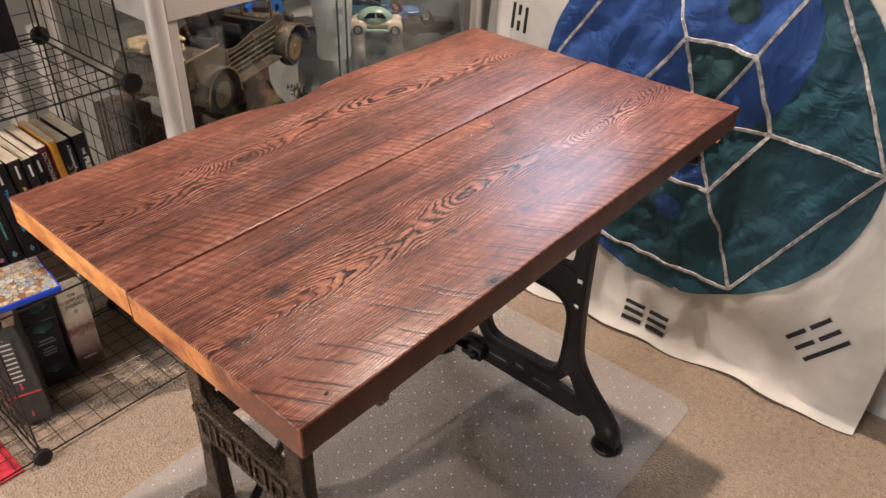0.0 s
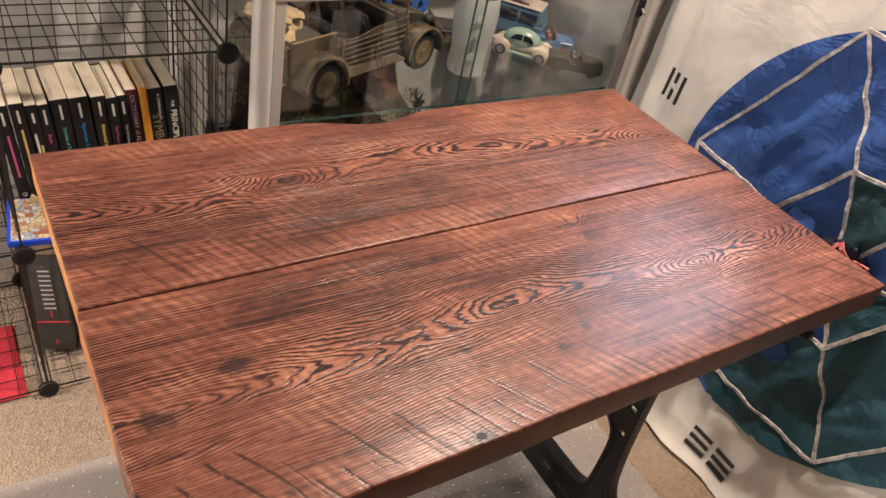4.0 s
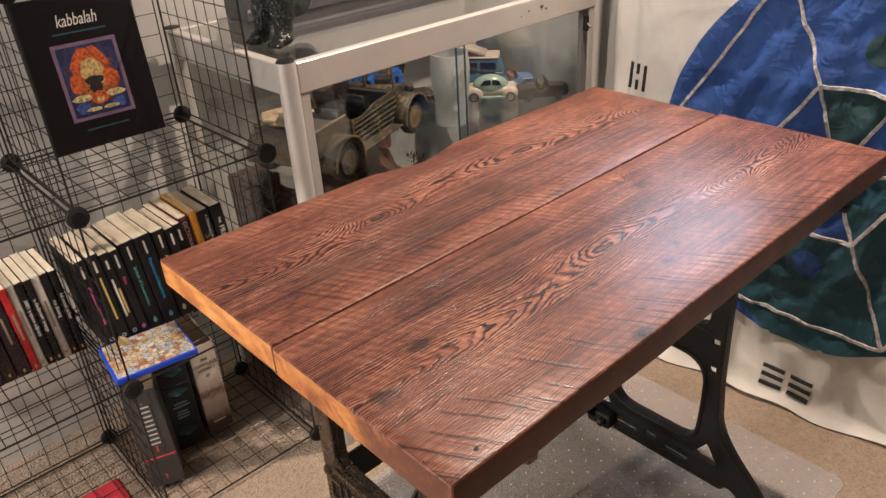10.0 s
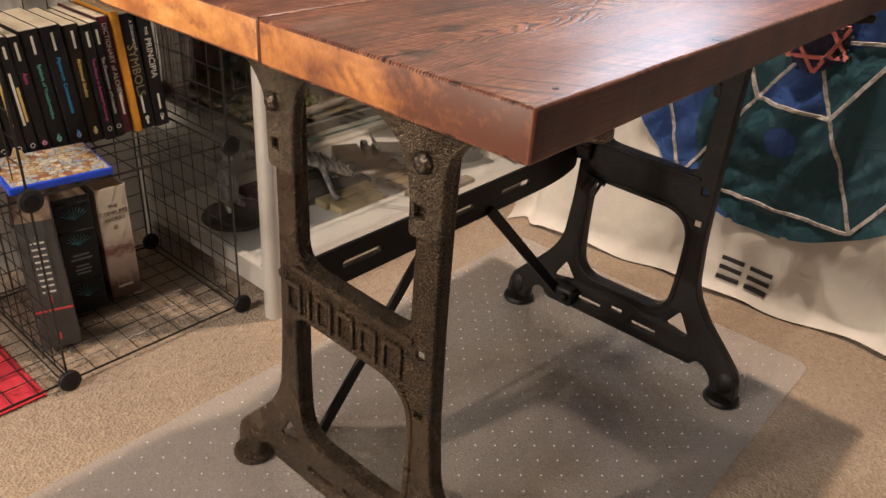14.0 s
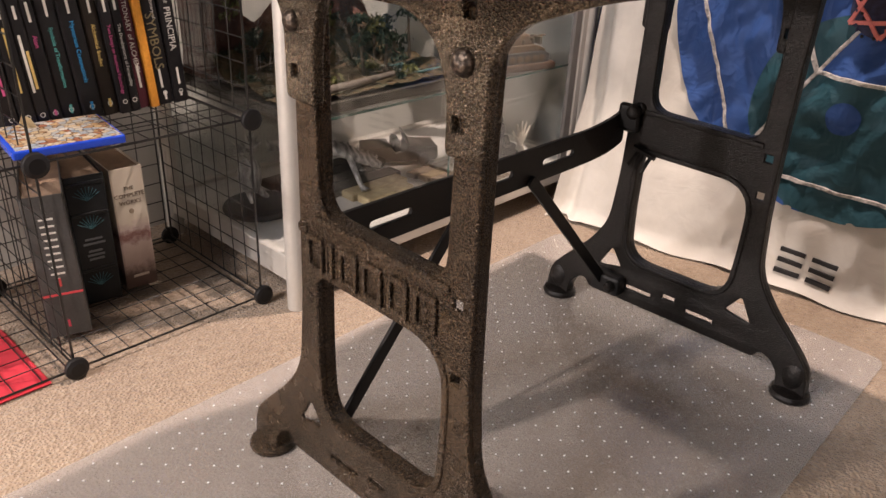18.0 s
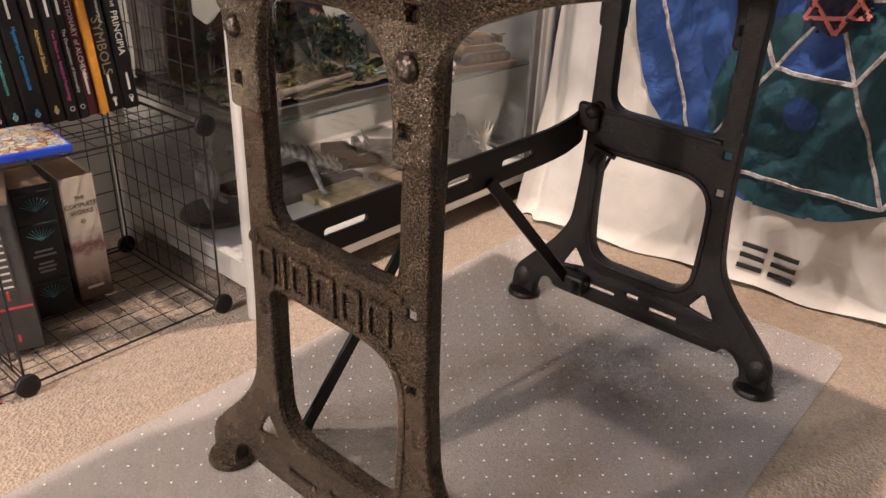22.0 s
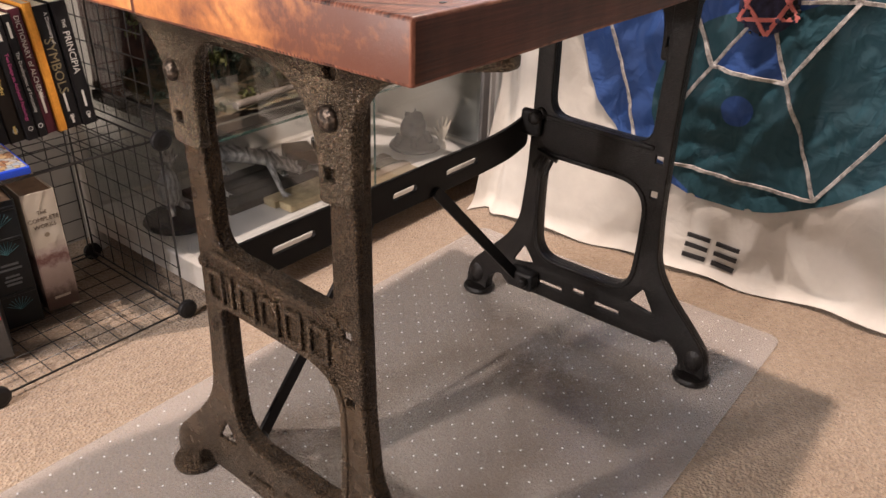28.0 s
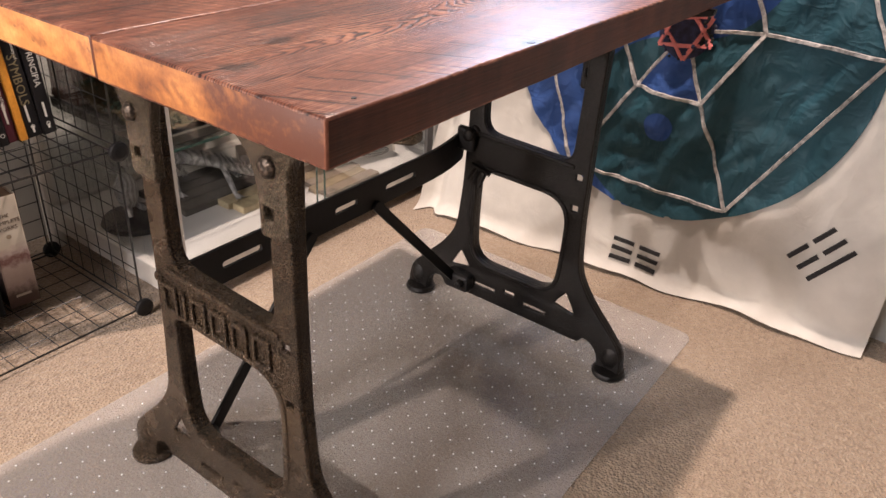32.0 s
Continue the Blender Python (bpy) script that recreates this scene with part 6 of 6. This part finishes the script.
def leaf_clump(bm, c, r, count, flat=0.6):
    for _ in range(count):
        d = Vector((rr.gauss(0, 1), rr.gauss(0, 1), rr.gauss(0, 0.8))).normalized() * r * rr.uniform(0.3, 1.0)
        p = Vector(c) + Vector((d.x, d.y, d.z * flat))
        s = rr.uniform(0.004, 0.009)
        q = Euler((rr.uniform(0, 6.3), rr.uniform(0, 6.3), rr.uniform(0, 6.3))).to_matrix()
        vs = [bm.verts.new(p + q @ Vector(w)) for w in ((-s, 0, 0), (0, -s * 0.45, 0.001), (s, 0, 0), (0, s * 0.45, 0.001))]
        bm.faces.new(vs)


for k in range(15):
    x, y = rr.uniform(DX0 + 0.05, DX1 - 0.06), DY0 + 0.03 + (DY1 - DY0 - 0.06) * (k + rr.random()) / 15
    h = rr.uniform(0.05, 0.15)
    z = ground_h(x, y) - 0.004
    tree = part("tree", rod((x, y, z), (x + rr.uniform(-0.012, 0.012), y + rr.uniform(-0.012, 0.012), min(z + h, 0.575)), 0.0042, 7, 0.0018), M_BARK, dio, "thin model tree trunk")
    bm = bmesh.new()
    for q in range(4):
        leaf_clump(bm, (x + rr.uniform(-0.02, 0.02), y + rr.uniform(-0.02, 0.02), min(z + h * rr.uniform(0.55, 1.05), 0.575)), rr.uniform(0.014, 0.026), 42)
    tagged(part("foliage", bm, M_LEAF if k % 4 else M_LEAF2, tree), kind="stuff")
bm = bmesh.new()
for k in range(46):
    x, y = rr.uniform(DX0 + 0.05, DX1 - 0.02), rr.uniform(DY0 + 0.02, DY1 - 0.02)
    a = Vector((x, y, ground_h(x, y) + rr.uniform(0.0, 0.05)))
    d = Vector((rr.gauss(0, 1), rr.gauss(0, 1), rr.uniform(-0.2, 0.9))).normalized() * rr.uniform(0.03, 0.07)
    e = a + d
    e.z = min(max(e.z, S_MID + 0.03), 0.575)
    e.x, e.y = min(max(e.x, DX0 + 0.01), DX1 - 0.01), min(max(e.y, DY0 + 0.01), DY1 - 0.01)
    rod(a, e, 0.0016, 4, 0.0006, bm=bm)
tagged(part("branches", bm, M_BARK, dio, "bare broken model branches"), kind="stuff")
bm = bmesh.new()
for k in range(34):
    x, y = rr.uniform(DX0 + 0.08, DX1 - 0.015), rr.uniform(DY0 + 0.015, DY1 - 0.015)
    leaf_clump(bm, (x, y, ground_h(x, y) + 0.006), rr.uniform(0.010, 0.024), 26, 0.7)
tagged(part("undergrowth", bm, M_LEAF, dio, "dark low undergrowth"), kind="stuff")
bm = bmesh.new()
for x, y in ((-1.33, 0.735), (-1.36, 0.76), (-1.34, 0.86), (-1.38, 0.99), (-1.32, 1.04)):
    leaf_clump(bm, (x, y, ground_h(x, y) + 0.012), 0.020, 60, 0.8)
tagged(part("fern_clump", bm, M_LEAF2, dio, "yellow-green ferns"), kind="stuff")
smooth(part("fallen_log", rod((-1.300, 0.80, S_MID + 0.042), (-1.315, 0.99, S_MID + 0.046), 0.0085, 12, 0.006), plain("grey_log", (0.125, 0.102, 0.082), 0.85, 0, 0.3, 50, 0.6), dio, "pale fallen log"))
part("pond", box(-1.42, -1.33, 1.02, 1.15, S_MID + 0.030, S_MID + 0.036, 0.002), plain("pond_resin", (0.10, 0.17, 0.16), 0.08, 0, 0.3), dio, "small glossy pond")

# tank model on its plinth
tank = thing("model_tank", "small tan tank model on a wooden plinth", "model tank", at=pose(-1.320, 1.405, S_MID, 0, 0, 78))
part("plinth", box(-0.10, 0.09, -0.045, 0.045, 0, 0.018, 0.004, 2), plain("plinth_wood", (0.075, 0.040, 0.024), 0.5), tank)
M_TANK = plain("tan_armour", (0.105, 0.060, 0.024), 0.7, 0, 0.85, 80, 0.6)
part("hull", prism([(-0.06, 0.034), (0.062, 0.034), (0.070, 0.046), (0.040, 0.058), (-0.062, 0.060), (-0.068, 0.045)], -0.026, 0.026, 0.002), M_TANK, tank)
part("turret", prism([(-0.032, 0.058), (0.026, 0.058), (0.020, 0.082), (-0.026, 0.082)], -0.020, 0.020, 0.003), M_TANK, tank)
part("gun", rod((0.02, 0, 0.070), (0.085, 0, 0.074), 0.0026, 8), M_TANK, tank)
for s in (-1, 1):
    tr = part("track", prism(rounded([(-0.070, 0.0185), (0.070, 0.0185), (0.076, 0.034), (0.060, 0.044), (-0.060, 0.044), (-0.074, 0.034)], 0.01), s * 0.033 - 0.007, s * 0.033 + 0.007, 0.002), M_TYRE, tank)
    for k in range(5):
        smooth(part("road_wheel", lathe([(0.0, -0.009), (0.009, -0.008), (0.009, 0.008), (0.0, 0.009)], 14), M_TANK, tr)).matrix_basis = pose(-0.046 + 0.023 * k, s * 0.033, 0.029, 90)

for k in range(9):
    part("stowage", box(-0.055 + 0.013 * k, -0.047 + 0.013 * k, -0.024 + 0.004 * (k % 4), -0.006 + 0.006 * (k % 5), 0.058, 0.066 + 0.005 * (k % 3), 0.001), M_CAMO if k % 3 else M_TANK, tank)
part("aerial", rod((-0.05, 0.015, 0.060), (-0.065, 0.018, 0.115), 0.0009, 5), M_TANK, tank)
bm = bmesh.new()
for k in range(7):
    leaf_clump(bm, (-0.03 + 0.022 * rr.uniform(-1, 1), 0.052 + 0.012 * rr.uniform(-1, 1), 0.045 + 0.012 * k), 0.022, 30)
tagged(part("camouflage_bush", bm, M_LEAF, tank, "dark green model bush"), kind="stuff")
card = bmesh.new()
quad = [card.verts.new(p) for p in ((-1.300, 1.235, 0.3555), (-1.300, 1.320, 0.3555), (-1.345, 1.320, 0.405), (-1.345, 1.235, 0.405), (-1.385, 1.235, 0.3555), (-1.385, 1.320, 0.3555))]
card.faces.new(quad[:4])
card.faces.new((quad[3], quad[2], quad[5], quad[4]))
bmesh.ops.solidify(card, geom=card.faces[:], thickness=0.0008)
tagged(part("folded_card", card, plain("white_card", (0.66, 0.65, 0.62), 0.6)), "small folded white card standing beside the tank", "card")

# creatures on the case floor


def striped():
    """Grey-white skin crossed by dark broken bands."""
    m = Nodes("grey_white_creature")
    w = m.node("TexWave", 0, {"Vector": m.coords(), "Scale": 26.0, "Distortion": 8.0, "Detail": 3.0}, bands_direction="Y")
    n = m.noise(90, 4, 0.6)
    col = m.ramp(m.add(m.mul(w, 0.30), m.mul(n, 0.7)), [(0.22, (0.13, 0.13, 0.125)), (0.45, (0.30, 0.29, 0.28)), (0.66, (0.50, 0.49, 0.47))])
    return m.done(col, 0.55, 0, m.bump(n, 0.5, 0.002))


M_BONE = striped()
M_SLATE = plain("slate_creature", (0.06, 0.06, 0.062), 0.55, 0, 0.5, 60, 0.4)


def bristles(bm, c, count, r, length, up=0.6):
    for k in range(count):
        d = Vector((rr.gauss(0, 1), rr.gauss(0, 1), rr.gauss(0, 1) + up)).normalized()
        a = Vector(c) + d * r * 0.4
        rod(a, a + d * length * rr.uniform(0.6, 1.1), 0.006, 5, 0.0006, bm=bm)
    return bm


bm = ball((-1.53, 0.770, 0.165), 0.030, (0.8, 0.9, 1.5), 12)
bristles(bm, (-1.53, 0.770, 0.215), 16, 0.03, 0.055)
rod((-1.53, 0.765, 0.13), (-1.50, 0.755, 0.112), 0.010, 7, 0.006, bm=bm)
rod((-1.53, 0.785, 0.13), (-1.51, 0.800, 0.112), 0.010, 7, 0.006, bm=bm)
tagged(smooth(part("bird_figurine", fuse(bm, 0.0025), M_BONE), 50), "grey-white spiky bird figurine on a dark disc", "figurine")
tagged(smooth(part("display_disc", lathe([(0.0, 0), (0.075, 0), (0.078, 0.004), (0.074, 0.012), (0.0, 0.012)], 36, at=Matrix.Translation((-1.495, 0.765, S_LOW))), M_SLATE)), "round black display stand under the figurine", "display stand")
bm = bmesh.new()
pts = [(-1.60, 0.865, 0.19), (-1.565, 0.90, 0.200), (-1.52, 0.94, 0.200), (-1.475, 0.985, 0.190), (-1.44, 1.015, 0.175), (-1.405, 1.04, 0.160)]
rad = [0.010, 0.017, 0.020, 0.018, 0.015, 0.008]
for a, b, r1, r2 in zip(pts, pts[1:], rad, rad[1:]):
    rod(a, b, r1, 12, r2, bm=bm)
    for k in range(4):
        p = Vector(a).lerp(Vector(b), k / 4)
        rod(p + Vector((0, 0, r1 * 0.9)), p + Vector((0, 0, r1 * 0.9 + 0.012)), 0.005, 5, 0.0008, bm=bm)
for p, e in (((-1.46, 0.99, 0.18), (-1.40, 0.975, 0.128)), ((-1.55, 0.91, 0.19), (-1.50, 0.885, 0.128)), ((-1.47, 1.0, 0.18), (-1.50, 1.06, 0.120)), ((-1.56, 0.92, 0.19), (-1.60, 0.97, 0.128))):
    rod(p, e, 0.009, 8, 0.006, bm=bm)
    for k in (-1, 0, 1):
        rod(e, Vector(e) + Vector((0.022, 0.014 * k, -0.008)), 0.006, 5, 0.001, bm=bm)
tagged(smooth(part("lizard_figurine", fuse(bm, 0.0025), M_BONE), 50), "grey-white spiny crawling lizard figurine on planks", "figurine")
deck = thing("plank_plinth", "low plinth of pale yellow and dark planks under the lizard", "plinth")
for k in range(6):
    part("plank", box(-1.60 + 0.043 * k, -1.559 + 0.043 * k, 0.84 + 0.01 * (k % 2) + (0.10 if k > 3 else 0), 1.13 - 0.02 * (k % 3), S_LOW, S_LOW + 0.018, 0.002), plain("pale_plank", (0.40, 0.32, 0.19), 0.75, 0, 0.4, 50) if k > 3 else M_CAMO_DK, deck)
M_GREY_CAR = plain("dusty_grey_enamel", (0.050, 0.042, 0.035), 0.5, 0, 0.35, 40, 0.2)
small_car("model_saloon_car", "small dusty grey open car model behind the lizard", pose(-1.520, 1.205, S_LOW, 0, 0, 60), M_GREY_CAR, plain("dark_grey_trim", (0.05, 0.046, 0.043), 0.6), 0.19, "jeep")
boards = thing("weathered_boards", "weathered grey-brown boards lying on the case floor", "boards")
for k in range(5):
    part("board", box(-1.43 + 0.034 * k, -1.398 + 0.034 * k, 1.145 + 0.008 * (k % 3), 1.345 - 0.012 * (k % 2), S_LOW, S_LOW + 0.012, 0.0015), plain("grey_board", (0.17 + 0.04 * (k % 2), 0.13 + 0.03 * (k % 2), 0.095), 0.8, 0, 0.4, 40, 0.4), boards)
bm = ball((-1.42, 1.455, 0.158), 0.036, (0.9, 1.2, 1.0), 12)
ball((-1.395, 1.44, 0.195), 0.020, (1, 1, 0.9), 10, bm=bm)
bristles(bm, (-1.42, 1.455, 0.180), 9, 0.04, 0.022)
for dx, dy in ((-0.02, -0.03), (0.02, -0.025), (-0.02, 0.03), (0.02, 0.03)):
    rod((-1.42 + dx, 1.455 + dy, 0.14), (-1.42 + dx * 1.4, 1.455 + dy * 1.3, 0.111), 0.012, 8, 0.010, bm=bm)
tagged(smooth(part("beast_figurine", fuse(bm, 0.0025), M_SLATE), 50), "dark grey spiny beast figurine on a dark disc", "figurine")
tagged(smooth(part("display_disc", lathe([(0.0, 0), (0.070, 0), (0.073, 0.004), (0.070, 0.011), (0.0, 0.011)], 36, at=Matrix.Translation((-1.42, 1.465, S_LOW))), M_SLATE)), "round dark display stand under the beast", "display stand")
bm = bmesh.new()
for k in range(5):
    a = radians(-50 + 25 * k)
    rod((-1.360, 1.505, 0.12), (-1.360, 1.505 + 0.05 * math.sin(a), 0.135 + 0.055 * math.cos(a)), 0.006, 7, 0.003, bm=bm)
lathe([(0.0, 0), (0.016, 0), (0.010, 0.022), (0.0, 0.024)], 12, bm=bm, at=Matrix.Translation((-1.36, 1.505, S_LOW)))
tagged(smooth(part("coral_spray", fuse(bm, 0.002), plain("pale_coral", (0.55, 0.50, 0.42), 0.6)), 50), "pale branching coral piece standing on the case floor", "ornament")

# the lizard statue and the dark slab on the case's top
bm = bmesh.new()
for s in (-1, 1):
    fx, fy = 0.033 * s, -0.004 * s
    ball((fx + 0.004, fy - 0.008, 0.015), 0.021, (1.05, 1.35, 0.72), 14, bm=bm)
    rod((fx, fy, 0.012), (fx - 0.002 * s, fy + 0.010, 0.055), 0.017, 14, 0.023, bm=bm)
    rod((fx - 0.002 * s, fy + 0.010, 0.050), (fx - 0.010 * s, fy + 0.020, 0.112), 0.025, 14, 0.036, bm=bm)
    for k in (-1, 0, 1):
        ball((fx + 0.004 + 0.012 * k, fy - 0.036 + 0.003 * abs(k), 0.0075), 0.0085, (0.8, 1.5, 0.8), 8, bm=bm)
ball((-0.004, 0.022, 0.145), 0.056, (1.05, 0.9, 1.25), 18, bm=bm)
prev = None
for k in range(12):
    a = k / 11
    p = Vector((-0.010 - 0.018 * math.sin(a * 3.0), 0.040 + 0.125 * math.sin(a * 1.75), 0.092 - 0.050 * math.sin(min(1.0, a * 1.5) * 1.9) + 0.105 * a ** 2.4))
    r = 0.040 - 0.027 * a
    if prev is not None:
        rod(prev[0], p, prev[1], 14, r, bm=bm)
        ball(p, r, n=12, bm=bm)
        if k % 2:
            rod(p + Vector((0, 0, r * 0.8)), p + Vector((0, 0.006, r + 0.012)), 0.008, 6, 0.001, bm=bm)
    prev = (p, r)
bm = fuse(bm, 0.0032)
for v in bm.verts:
    v.co += 0.0005 * Vector((noise.noise(v.co * 130), noise.noise(v.co * 135 + Vector((3, 0, 0))), noise.noise(v.co * 125)))
low = min(v.co.z for v in bm.verts)
for v in bm.verts:
    v.co = pose(-1.392, 0.742, CH - 0.0038, 0, 0, 18) @ (Vector((v.co.x, v.co.y, v.co.z - low)) * 0.92)
m = Nodes("scaly_black_vinyl")
v_ = m.node("TexVoronoi", 0, {"Vector": m.coords(), "Scale": 190.0})
tagged(smooth(part("lizard_statue", bm, m.done(m.ramp(m.noise(40, 3), [(0.3, (0.006, 0.008, 0.007)), (0.7, (0.020, 0.024, 0.019))]), 0.30, 0, m.bump(v_, 0.9, 0.0030))), 60),
       "dark scaly standing lizard statue on the case's glass top", "statue")
slab = thing("dark_slab_box", "long flat dark grey box lying on the glass top", "box")
part("lid", box(-1.690, -1.595, 0.800, 1.560, 0.9086, 0.962, 0.004, 2), plain("slate_grey_plastic", (0.060, 0.060, 0.068), 0.4, 0, 0.15, 8), slab)
part("stripe", box(-1.5948, -1.5935, 0.805, 1.555, 0.930, 0.937), plain("silver_trim", (0.4, 0.4, 0.4), 0.3, 0.5), slab)

# navy bag behind the case's end
bag = thing("navy_bag", "dark blue fabric bag standing behind the display case", "bag")
smooth(part("body", join(None, plate([rounded([(-1.232, 0.0), (-1.187, 0.0), (-1.189, 0.44), (-1.20, 0.50), (-1.225, 0.50), (-1.231, 0.43)], 0.03)], 0.008, 0.004), Matrix.Translation((0, 1.6075, 0)) @ UP_XZ), plain("navy_fabric", (0.018, 0.028, 0.085), 0.7, 0, 0.3, 40, 0.4), bag))
